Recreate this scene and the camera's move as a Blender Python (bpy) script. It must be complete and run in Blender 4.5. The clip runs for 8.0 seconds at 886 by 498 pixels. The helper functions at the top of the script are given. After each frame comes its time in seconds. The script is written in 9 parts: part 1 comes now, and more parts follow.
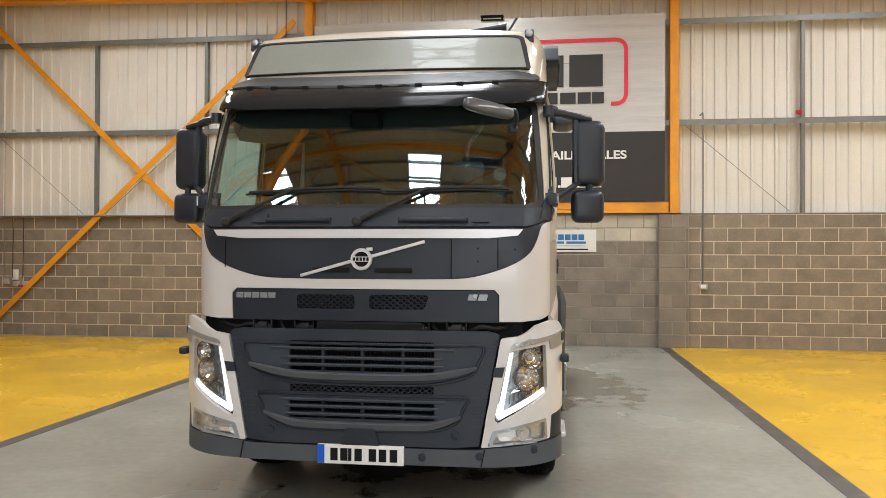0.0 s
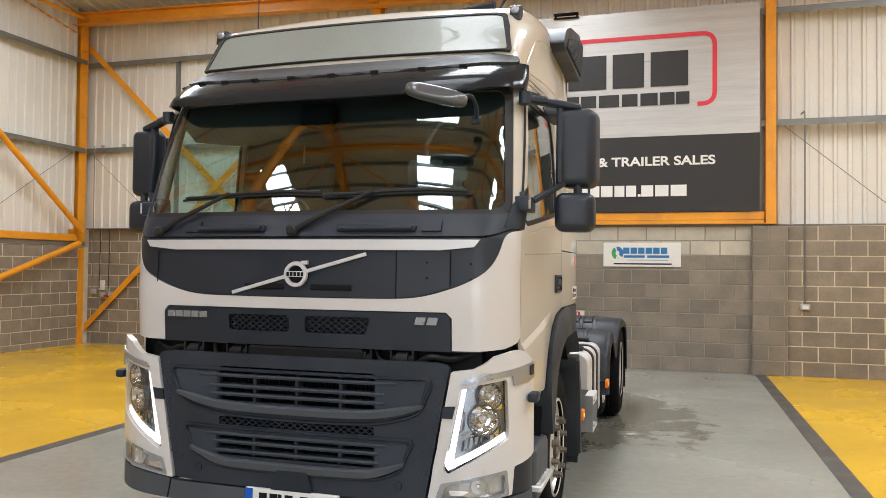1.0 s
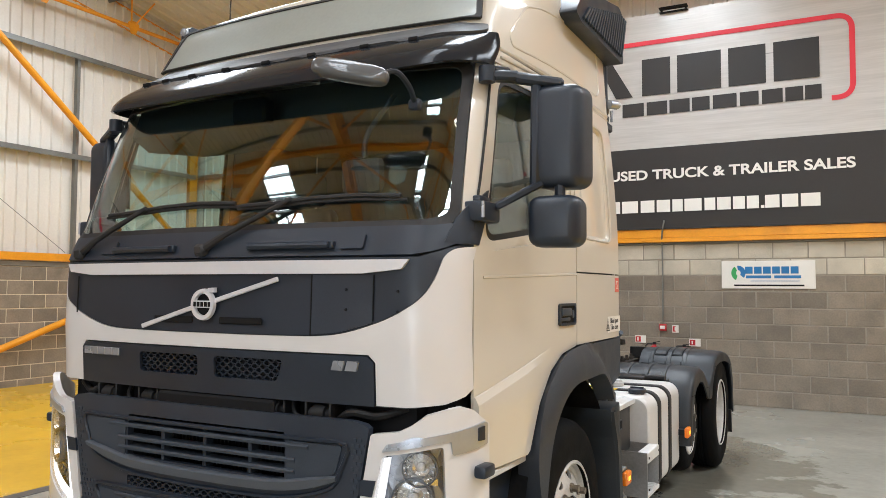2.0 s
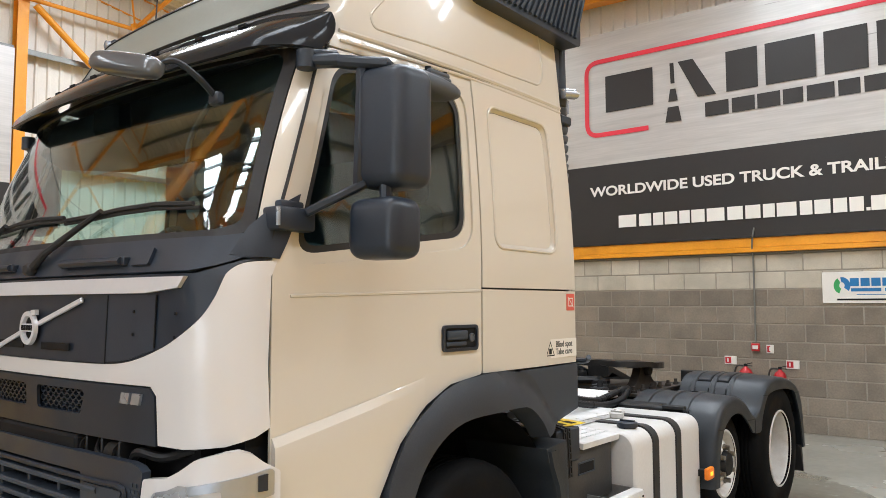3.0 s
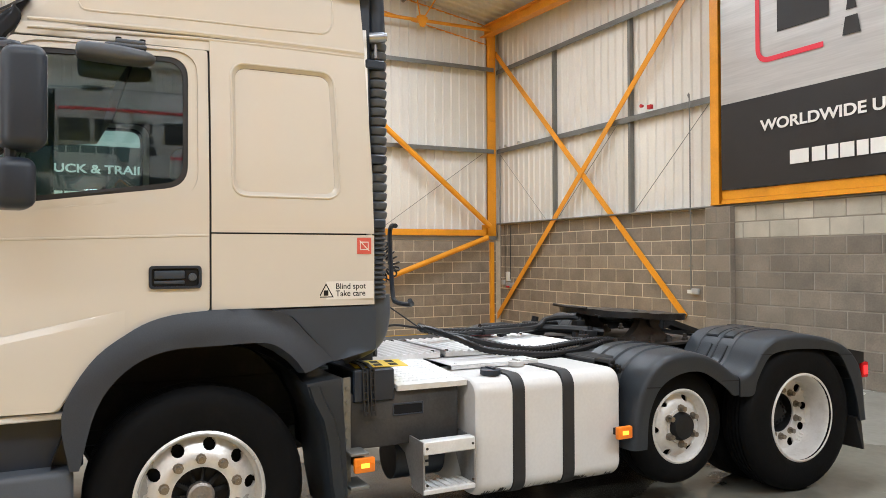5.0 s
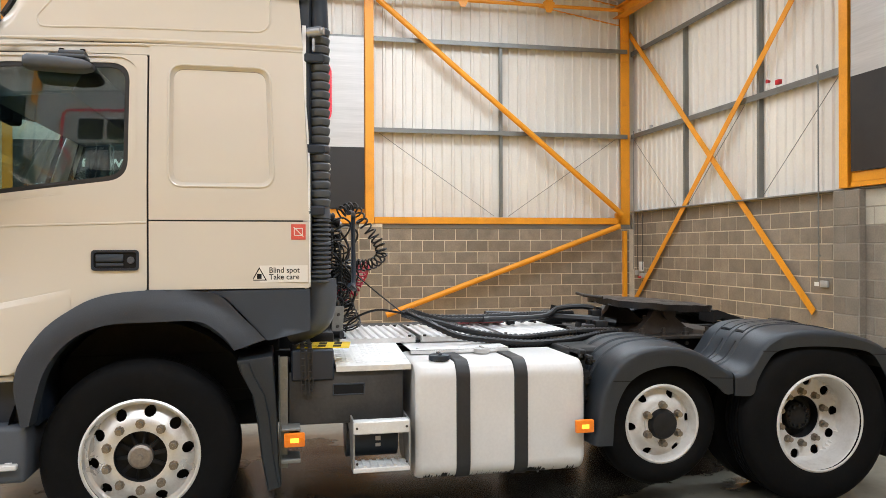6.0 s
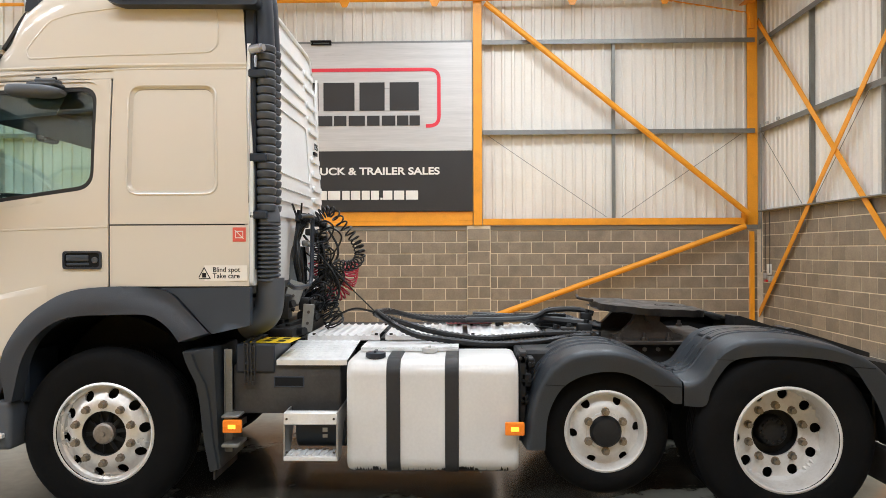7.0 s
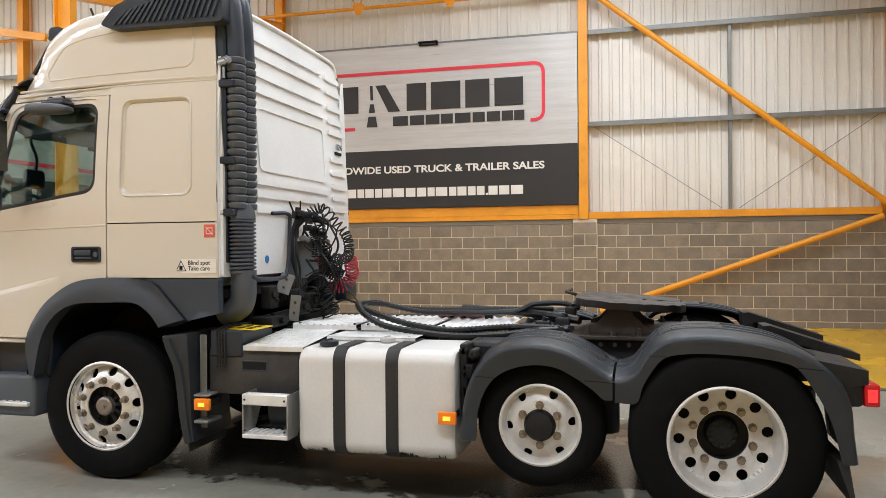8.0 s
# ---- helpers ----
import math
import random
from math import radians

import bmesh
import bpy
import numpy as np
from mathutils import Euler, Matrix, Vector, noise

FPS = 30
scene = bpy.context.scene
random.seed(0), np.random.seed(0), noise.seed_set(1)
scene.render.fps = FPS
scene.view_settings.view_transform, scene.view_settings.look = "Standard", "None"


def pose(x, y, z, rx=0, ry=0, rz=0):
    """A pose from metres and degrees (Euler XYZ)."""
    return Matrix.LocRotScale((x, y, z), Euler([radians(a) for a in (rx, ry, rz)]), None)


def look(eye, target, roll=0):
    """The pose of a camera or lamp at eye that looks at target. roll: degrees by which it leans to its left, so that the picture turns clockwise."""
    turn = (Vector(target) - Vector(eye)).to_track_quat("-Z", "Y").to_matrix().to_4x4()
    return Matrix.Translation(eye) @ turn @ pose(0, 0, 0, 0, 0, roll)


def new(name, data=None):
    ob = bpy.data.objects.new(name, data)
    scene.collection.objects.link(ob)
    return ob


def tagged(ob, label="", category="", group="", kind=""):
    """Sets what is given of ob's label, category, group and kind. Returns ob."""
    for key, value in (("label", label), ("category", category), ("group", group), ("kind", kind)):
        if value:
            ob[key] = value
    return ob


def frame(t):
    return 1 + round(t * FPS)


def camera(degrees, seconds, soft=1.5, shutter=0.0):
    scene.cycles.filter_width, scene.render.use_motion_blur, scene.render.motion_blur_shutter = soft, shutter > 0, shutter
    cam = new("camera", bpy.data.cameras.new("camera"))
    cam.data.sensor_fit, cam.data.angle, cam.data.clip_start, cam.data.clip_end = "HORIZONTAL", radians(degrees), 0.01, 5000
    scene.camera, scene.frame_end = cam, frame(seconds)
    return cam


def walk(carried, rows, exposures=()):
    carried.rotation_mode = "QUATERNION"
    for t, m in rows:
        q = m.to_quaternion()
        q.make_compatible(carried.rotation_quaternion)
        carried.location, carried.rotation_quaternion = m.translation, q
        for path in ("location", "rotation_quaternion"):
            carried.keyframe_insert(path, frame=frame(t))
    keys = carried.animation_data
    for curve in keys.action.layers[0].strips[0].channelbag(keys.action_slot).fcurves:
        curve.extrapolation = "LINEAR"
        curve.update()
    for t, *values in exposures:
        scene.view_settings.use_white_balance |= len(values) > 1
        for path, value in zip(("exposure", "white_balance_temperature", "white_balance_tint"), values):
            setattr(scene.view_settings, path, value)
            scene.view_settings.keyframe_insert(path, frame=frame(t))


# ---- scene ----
cam = camera(60.28, 8.0, soft=0.65, shutter=0.0)
PATH = [
    (0, (-0.079, 0.516, 1.591), (-0.346, 2.498, 1.607), 0.2),
    (0.5, (0.365, 0.886, 1.593), (-0.049, 2.842, 1.623), 0.5),
    (1, (0.675, 1.412, 1.606), (0.098, 3.327, 1.655), 0.6),
    (2.5, (1.513, 3.127, 1.648), (0.408, 4.789, 1.776), 0.1),
    (3, (1.917, 3.615, 1.653), (0.665, 5.168, 1.797), -0.1),
    (3.5, (2.399, 4.08, 1.655), (1.007, 5.509, 1.794), -0.3),
    (4, (2.819, 4.591, 1.609), (1.294, 5.881, 1.715), -0.3),
    (4.5, (3.301, 5.084, 1.612), (1.636, 6.192, 1.669), -0.3),
    (6, (4.178, 6.928, 1.571), (2.222, 7.345, 1.569), -0.2),
    (6.5, (4.366, 7.625, 1.588), (2.374, 7.803, 1.59), -0.2),
    (7, (4.417, 8.324, 1.564), (2.417, 8.274, 1.568), -0.2),
    (7.5, (4.478, 9.038, 1.568), (2.497, 8.763, 1.569), -0.3),
    (8, (4.366, 9.709, 1.549), (2.43, 9.207, 1.542), -0.5),
]
walk(cam, [(t, look(eye, target, roll)) for t, eye, target, roll in PATH], [(0.0, -0.36, 6100, 10), (1.0, -0.31, 5980, 10), (2.5, -0.22, 5860, 10), (3.5, -0.28, 5840, 10), (4.0, -0.31, 5810, 10), (4.5, -0.16, 5770, 10), (6.5, -0.18, 5780, 10), (7.5, -0.24, 5820, 10), (8.0, -0.30, 5850, 10)])
# ---- daylight through the rooflights ----
world = bpy.data.worlds.new("world")
scene.world = world
world.use_nodes = True
wn = world.node_tree
sky = wn.nodes.new("ShaderNodeTexSky")
sky.sky_type, sky.sun_disc = "NISHITA", False
sky.sun_elevation, sky.sun_rotation = radians(48), radians(200)
wn.links.new(sky.outputs[0], wn.nodes["Background"].inputs[0])
wn.nodes["Background"].inputs[1].default_value = 0.12


# plan of the hall, in metres
X_LEFT, X_RIGHT, Y_BACK, Y_FRONT = -10.77, 8.45, 14.15, -14.0
Y_BAY = Y_BACK + 0.10
COLS_X = (-10.98, -4.42, 2.12, 8.62)
Y_RIDGE, Z_EAVES, Z_RIDGE = 0.0, 6.75, 9.1
ROOF_LAMP = 352.0
DOOR_LAMP = 360.0


def roof_z(y):
    return Z_RIDGE - (Z_RIDGE - Z_EAVES) * abs(y - Y_RIDGE) / 14.2


ROOFLIGHTS = [(x, y) for x in (-7.4, -1.15, 5.4) for y in (9.9, 3.4, -3.4, -9.3) if (x, y) != (-7.4, 3.4)]
ROOFLIGHT_HALF, ROOFLIGHT_SIDE = 2.6, 0.6
for x, y in ROOFLIGHTS:
    lamp = bpy.data.lights.new("rooflight_lamp", "AREA")
    lamp.shape, lamp.size, lamp.size_y = "RECTANGLE", 2 * ROOFLIGHT_SIDE, 2 * ROOFLIGHT_HALF
    lamp.energy, lamp.color = ROOF_LAMP * ((1.75 if y > 6 else 1.45) if x > 3 else 0.95 if y < 6 else 1.4 if x < -5 else 1.5), (0.96, 0.98, 0.97)
    tilt = math.degrees(math.atan2(Z_RIDGE - Z_EAVES, 14.2)) * (-1 if y > 0 else 1)
    new("rooflight_lamp", lamp).matrix_world = pose(x, y, roof_z(y) - 0.03, tilt)
lamp = bpy.data.lights.new("doorway_lamp", "AREA")
lamp.shape, lamp.size, lamp.size_y, lamp.energy = "RECTANGLE", 5.0, 5.0, DOOR_LAMP
lamp.color = (0.95, 0.98, 1.0)
new("doorway_lamp", lamp).matrix_world = pose(3.0, Y_FRONT + 0.1, 2.6, 90, 0, 0)
# ---- materials ----
def material(name, color, rough=0.6, metal=0.0, vary=0.12, scale=3.0, fine=60.0, bump=0.0, per_object=0.0, coat=0.0,
             stain=None, stain_scale=0.8, stain_amount=0.0, rough_vary=0.1, spec=0.5, stretch=None, speck=None, wet_and_shade=()):
    """A surface with coarse and fine variation of its colour and gloss, and fine relief."""
    m = bpy.data.materials.new(name)
    m.use_nodes = True
    t, n, k = m.node_tree, m.node_tree.nodes, m.node_tree.links
    bsdf = n["Principled BSDF"]
    bsdf.inputs["Metallic"].default_value = metal
    bsdf.inputs["Specular IOR Level"].default_value = spec
    bsdf.inputs["Coat Weight"].default_value = coat
    bsdf.inputs["Coat Roughness"].default_value = 0.035
    # patterns run on from piece to piece, but for printed sheets and the floor, which keep their own axes
    own = stretch or wet_and_shade
    where = n.new("ShaderNodeTexCoord" if own else "ShaderNodeNewGeometry")
    spot = where.outputs["Object" if own else "Position"]
    coarse, grain = n.new("ShaderNodeTexNoise"), n.new("ShaderNodeTexNoise")
    spread = n.new("ShaderNodeMapping")
    spread.inputs["Scale"].default_value = stretch or (1, 1, 1)
    k.new(spot, spread.inputs["Vector"])
    for node, size, detail in ((coarse, scale, 5.0), (grain, fine, 4.0)):
        node.inputs["Scale"].default_value, node.inputs["Detail"].default_value = size, detail
        k.new(spread.outputs[0], node.inputs["Vector"])

    def mix(kind, a, b, f):
        node = n.new("ShaderNodeMix")
        node.data_type, node.blend_type = "RGBA", kind
        for at, v in ((0, f), (6, a), (7, b)):
            if isinstance(v, bpy.types.NodeSocket):
                k.new(v, node.inputs[at])
            else:
                node.inputs[at].default_value = v
        return node.outputs[2]

    def ramp(source, lo, hi, a, b):
        node = n.new("ShaderNodeMapRange")
        for at, v in enumerate((lo, hi, a, b), 1):
            node.inputs[at].default_value = v
        k.new(source, node.inputs[0])
        return node.outputs[0]

    def grey(v):
        node = n.new("ShaderNodeCombineColor")
        for s in node.inputs:
            k.new(v, s)
        return node.outputs[0]

    base = (*color, 1)
    out = mix("MULTIPLY", base, grey(ramp(coarse.outputs[0], 0.3, 0.7, 1 - vary, 1 + vary)), 1.0)
    out = mix("MULTIPLY", out, grey(ramp(grain.outputs[0], 0.3, 0.7, 1 - vary * 0.6, 1 + vary * 0.6)), 1.0)
    if per_object:
        info = n.new("ShaderNodeObjectInfo")
        out = mix("MULTIPLY", out, grey(ramp(info.outputs["Random"], 0, 1, 1 - per_object, 1 + per_object)), 1.0)
    if stain:
        blot = n.new("ShaderNodeTexNoise")
        blot.inputs["Scale"].default_value, blot.inputs["Detail"].default_value = stain_scale, 7.0
        blot.inputs["Roughness"].default_value = 0.65
        k.new(spot, blot.inputs["Vector"])
        out = mix("MIX", out, (*stain, 1), ramp(blot.outputs[0], 0.52, 0.72, 0.0, stain_amount))
    if speck:
        for size, lo, much in ((16.0, 0.66, 0.75), (2.6, 0.64, 0.45)):
            dots = n.new("ShaderNodeTexNoise")
            dots.inputs["Scale"].default_value, dots.inputs["Detail"].default_value = size, 8.0
            dots.inputs["Roughness"].default_value = 0.7
            k.new(spot, dots.inputs["Vector"])
            out = mix("MIX", out, (*speck, 1), ramp(dots.outputs[0], lo, lo + 0.05, 0.0, much))
    shine = ramp(coarse.outputs[0], 0.3, 0.7, max(0.02, rough - rough_vary), min(1, rough + rough_vary))
    # standing water, damp and painted shade: ellipses (x, y, half width, half length, tint, roughness) with ragged
    # outlines
    for x, y, a, b, tint, gloss in wet_and_shade:
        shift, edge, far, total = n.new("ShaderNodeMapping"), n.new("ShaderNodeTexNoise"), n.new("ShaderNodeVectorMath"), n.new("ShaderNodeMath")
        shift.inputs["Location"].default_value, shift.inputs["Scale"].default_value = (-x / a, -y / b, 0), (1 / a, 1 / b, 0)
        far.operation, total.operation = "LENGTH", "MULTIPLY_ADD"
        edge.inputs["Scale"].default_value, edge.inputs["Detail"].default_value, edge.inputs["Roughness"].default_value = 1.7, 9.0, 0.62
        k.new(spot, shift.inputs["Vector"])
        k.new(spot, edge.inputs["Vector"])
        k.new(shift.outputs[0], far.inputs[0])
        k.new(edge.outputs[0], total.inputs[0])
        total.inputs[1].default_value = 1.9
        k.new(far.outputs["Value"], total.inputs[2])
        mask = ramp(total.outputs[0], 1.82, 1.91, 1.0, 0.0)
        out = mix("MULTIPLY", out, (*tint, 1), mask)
        patch_gloss = n.new("ShaderNodeMix")
        patch_gloss.inputs[3].default_value = gloss
        k.new(mask, patch_gloss.inputs[0])
        k.new(shine, patch_gloss.inputs[2])
        shine = patch_gloss.outputs[0]
    k.new(out, bsdf.inputs["Base Color"])
    k.new(shine, bsdf.inputs["Roughness"])
    if bump:
        b = n.new("ShaderNodeBump")
        b.inputs["Strength"].default_value, b.inputs["Distance"].default_value = bump, 0.004
        k.new(grain.outputs[0], b.inputs["Height"])
        k.new(b.outputs[0], bsdf.inputs["Normal"])
    return m


BLOCK = material("block", (0.246, 0.204, 0.156), 0.9, vary=0.15, scale=4, fine=45, bump=0.5, per_object=0.15, stain=(0.135, 0.112, 0.086), stain_scale=2.2, stain_amount=0.5)
BLOCK_OLD = material("old_block", (0.218, 0.184, 0.143), 0.9, vary=0.18, scale=3, fine=45, bump=0.5, per_object=0.16, stain=(0.12, 0.10, 0.078), stain_scale=1.8, stain_amount=0.5)
BLOCK_PALE = material("pale_block", (0.46, 0.42, 0.34), 0.9, vary=0.14, scale=3, fine=90, bump=0.5, per_object=0.12)
MORTAR = material("mortar", (0.62, 0.53, 0.40), 0.95, vary=0.15, scale=5, bump=0.4)
MORTAR_OLD = material("old_mortar", (0.305, 0.272, 0.225), 0.95, vary=0.15, scale=5, bump=0.4)
COPING = material("coping", (0.20, 0.19, 0.17), 0.7, vary=0.1)
CLADDING = material("cladding", (0.745, 0.71, 0.645), 0.5, vary=0.05, scale=0.9, fine=30, per_object=0.03,
                    stain=(0.50, 0.40, 0.27), stain_scale=0.35, stain_amount=0.35)
ROOFING = material("roof_lining", (0.66, 0.635, 0.59), 0.5, vary=0.05, scale=0.9, fine=30, per_object=0.03)
ORANGE = material("orange_paint", (0.80, 0.33, 0.012), 0.4, vary=0.08, scale=2, fine=40, stain=(0.42, 0.16, 0.02), stain_scale=1.6, stain_amount=0.4)
GALV = material("galvanised_steel", (0.21, 0.212, 0.20), 0.45, 0.5, vary=0.12, scale=6, fine=80)
GREY_PVC = material("grey_plastic", (0.42, 0.41, 0.39), 0.5)
# first ellipse: the puddle; second: the truck's shade, put into the floor colour
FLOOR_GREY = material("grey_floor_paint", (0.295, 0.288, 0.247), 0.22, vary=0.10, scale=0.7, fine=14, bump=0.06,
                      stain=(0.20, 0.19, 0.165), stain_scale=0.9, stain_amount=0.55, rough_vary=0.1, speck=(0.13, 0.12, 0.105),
                      wet_and_shade=((-0.75, 10.0, 1.75, 1.9, (0.66, 0.64, 0.60), 0.07), (-1.15, 8.0, 1.05, 2.5, (0.30, 0.29, 0.27), 0.20)))
FLOOR_YELLOW = material("yellow_floor_paint", (0.69, 0.405, 0.017), 0.25, vary=0.06, scale=0.8, fine=14, bump=0.06,
                        stain=(0.45, 0.25, 0.02), stain_scale=1.4, stain_amount=0.35, speck=(0.30, 0.17, 0.02))
FLOOR_LINE = material("dark_floor_line", (0.075, 0.07, 0.065), 0.4, vary=0.2, scale=3, stain=(0.28, 0.26, 0.23), stain_scale=5, stain_amount=0.3)
BANNER_SILVER = material("banner_silver", (0.53, 0.515, 0.495), 0.36, 0.35, vary=0.10, scale=3, fine=22, stretch=(0.12, 2.2, 1))
BANNER_BLACK = material("banner_black", (0.022, 0.02, 0.019), 0.5, vary=0.1)
BANNER_RED = material("banner_red", (0.72, 0.035, 0.06), 0.5, vary=0.04)
BANNER_WHITE = material("banner_white", (0.82, 0.80, 0.76), 0.5, vary=0.03)
WHITE_SIGN = material("white_sign", (0.75, 0.73, 0.68), 0.45, vary=0.05)
RED = material("red_paint", (0.46, 0.015, 0.02), 0.35, vary=0.08)
BLACK_RUBBER = material("black_rubber", (0.016, 0.015, 0.015), 0.62, vary=0.2, scale=8, fine=50, bump=0.15)
SIGN_BLUE = material("sign_blue", (0.02, 0.17, 0.42), 0.5)
SIGN_GREEN = material("sign_green", (0.05, 0.36, 0.10), 0.5)
GLOW_PANEL = material("rooflight_sheet", (0.8, 0.8, 0.75), 0.5)
from mathutils.geometry import delaunay_2d_cdt


# ---- building blocks ----
def part(name, bm, mat, parent=None, label="", smooth=0.0):
    """Links a bmesh as one mesh object, under a thing or a part where one is given."""
    me = bpy.data.meshes.new(name)
    bm.normal_update()
    if smooth:
        for f in bm.faces:
            f.smooth = True
        for e in bm.edges:
            if len(e.link_faces) == 2 and e.calc_face_angle(0) > radians(smooth):
                e.smooth = False
    bm.to_mesh(me)
    bm.free()
    mats = mat if isinstance(mat, (list, tuple)) else (mat,)
    for one in mats:
        me.materials.append(one)
    ob = new(name, me)
    if parent:
        ob.parent = parent
        ob.matrix_parent_inverse = parent.matrix_basis.inverted()
    if label:
        tagged(ob, label)
    return ob


def thing(name, at, label, category, group="", kind=""):
    ob = new(name)
    ob.location = at
    ob.empty_display_size = 0.1
    return tagged(ob, label, category, group, kind)


def shared(name, me, parent, x, y, z, rz=0.0):
    ob = new(name, me)
    ob.parent = parent
    ob.matrix_parent_inverse = parent.matrix_basis.inverted()
    ob.location, ob.rotation_euler = (x, y, z), (0, 0, rz)
    return ob


def box(bm, x0, x1, y0, y1, z0, z1, bevel=0.0, seg=1, m=None):
    made = bmesh.ops.create_cube(bm, size=1)["verts"]
    for v in made:
        v.co = Vector(((x0 + x1) / 2 + v.co.x * (x1 - x0), (y0 + y1) / 2 + v.co.y * (y1 - y0), (z0 + z1) / 2 + v.co.z * (z1 - z0)))
    if bevel:
        edges = list({e for v in made for e in v.link_edges})
        made = list({v for f in bmesh.ops.bevel(bm, geom=edges, offset=bevel, segments=seg, affect="EDGES", profile=0.5)["faces"] for v in f.verts} | {v for v in made if v.is_valid})
    if m is not None:
        bmesh.ops.transform(bm, matrix=m, verts=made)
    return made


def boxed(*a, **k):
    bm = bmesh.new()
    box(bm, *a, **k)
    return bm


def bar(bm, a, b, w, h, up=(0, 0, 1), bevel=0.0):
    """A bar of section w by h from a to b."""
    a, b = Vector(a), Vector(b)
    d = b - a
    side = d.cross(Vector(up)).normalized()
    top = side.cross(d).normalized()
    m = Matrix.Translation((a + b) / 2) @ Matrix((side, d.normalized(), top)).transposed().to_4x4()
    return box(bm, -w / 2, w / 2, -d.length / 2, d.length / 2, -h / 2, h / 2, bevel, m=m)


def i_beam(bm, a, b, w, h, t=0.016, up=(0, 0, 1)):
    a, b = Vector(a), Vector(b)
    d = b - a
    side = d.cross(Vector(up)).normalized()
    top = side.cross(d).normalized()
    for off in (1, -1):
        bar(bm, a + top * off * (h - t) / 2, b + top * off * (h - t) / 2, w, t, up)
    bar(bm, a, b, t * 0.7, h - 2 * t, up)


def tube(bm, points, r, sides=10, closed=False, caps=True):
    """A round tube along points."""
    pts = [Vector(p) for p in points]
    n = len(pts)
    rings, ref = [], None
    for i, p in enumerate(pts):
        if closed:
            d = pts[(i + 1) % n] - pts[i - 1]
        else:
            d = pts[min(i + 1, n - 1)] - pts[max(i - 1, 0)]
        d.normalize()
        if ref is None:
            ref = Vector((0, 0, 1)) if abs(d.z) < 0.9 else Vector((1, 0, 0))
        u = (ref - d * ref.dot(d)).normalized()
        w = d.cross(u)
        ref = u
        rr = r[i] if isinstance(r, (list, tuple)) else r
        rings.append([bm.verts.new(p + (u * math.cos(a) + w * math.sin(a)) * rr) for a in (2 * math.pi * s / sides for s in range(sides))])
    for i in range(n if closed else n - 1):
        p, q = rings[i], rings[(i + 1) % n]
        for s in range(sides):
            bm.faces.new((p[s], p[(s + 1) % sides], q[(s + 1) % sides], q[s]))
    if caps and not closed:
        bm.faces.new(rings[0][::-1])
        bm.faces.new(rings[-1])
    return rings


def smooth_path(points, steps=6):
    """Catmull-Rom through points."""
    p = [Vector(q) for q in points]
    p = [p[0] * 2 - p[1]] + p + [p[-1] * 2 - p[-2]]
    out = []
    for i in range(1, len(p) - 2):
        a, b, c, d = p[i - 1:i + 3]
        for s in range(steps):
            t = s / steps
            out.append(0.5 * ((2 * b) + (c - a) * t + (2 * a - 5 * b + 4 * c - d) * t * t + (3 * b - a - 3 * c + d) * t ** 3))
    return out + [p[-2]]


def disc_lathe(bm, profile, steps=48, axis="x", at=(0, 0, 0), a0=0.0, a1=2 * math.pi):
    """Turns a profile of (along, radius) about an axis. Rows of faces are left open at the ends."""
    at = Vector(at)
    full = abs(a1 - a0 - 2 * math.pi) < 1e-6
    rings = []
    for along, r in profile:
        ring = []
        for s in range(steps if full else steps + 1):
            a = a0 + (a1 - a0) * s / steps
            c, d = r * math.cos(a), r * math.sin(a)
            v = {"x": (along, c, d), "y": (c, along, d), "z": (c, d, along)}[axis]
            ring.append(bm.verts.new(at + Vector(v)))
        rings.append(ring)
    for p, q in zip(rings, rings[1:]):
        for s in range(len(p) if full else len(p) - 1):
            bm.faces.new((p[s], p[(s + 1) % len(p)], q[(s + 1) % len(p)], q[s]))
    return rings


def prism(bm, outline, x0, x1, axis="x"):
    """A slab with the given outline, in the two other axes."""
    def at(p, v):
        return {"x": (v, p[0], p[1]), "y": (p[0], v, p[1]), "z": (p[0], p[1], v)}[axis]
    a = [bm.verts.new(at(p, x0)) for p in outline]
    b = [bm.verts.new(at(p, x1)) for p in outline]
    n = len(outline)
    faces = [bm.faces.new(a[::-1]), bm.faces.new(b)]
    faces += [bm.faces.new((a[i], a[(i + 1) % n], b[(i + 1) % n], b[i])) for i in range(n)]
    bmesh.ops.recalc_face_normals(bm, faces=faces)
    return a + b


def round_rect(x0, x1, z0, z1, r, steps=5):
    out = []
    for cx, cz, a0 in ((x1 - r, z1 - r, 0), (x0 + r, z1 - r, 90), (x0 + r, z0 + r, 180), (x1 - r, z0 + r, 270)):
        out += [(cx + r * math.cos(radians(a0 + 90 * s / steps)), cz + r * math.sin(radians(a0 + 90 * s / steps))) for s in range(steps + 1)]
    return out


def letters(name, body, size, mat, parent, m, squeeze=1.0, fat=0.0, deep=0.0015, align="LEFT", label=""):
    """Lettering in the built-in font, turned into a mesh. m: the pose of its lower left corner, letters in its x-y plane."""
    cu = bpy.data.curves.new(name, "FONT")
    cu.body, cu.size, cu.extrude, cu.offset, cu.align_x = body, size, deep, fat, align
    cu.resolution_u = 3
    tmp = bpy.data.objects.new(name, cu)
    scene.collection.objects.link(tmp)
    dg = bpy.context.evaluated_depsgraph_get()
    me = bpy.data.meshes.new_from_object(tmp.evaluated_get(dg))
    bpy.data.objects.remove(tmp)
    bpy.data.curves.remove(cu)
    me.transform(m @ Matrix.Diagonal((squeeze, 1, 1, 1)))
    me.materials.clear()
    me.materials.append(mat)
    me.name = name
    ob = new(name, me)
    ob.parent = parent
    ob.matrix_parent_inverse = parent.matrix_basis.inverted()
    if label:
        tagged(ob, label)
    return ob


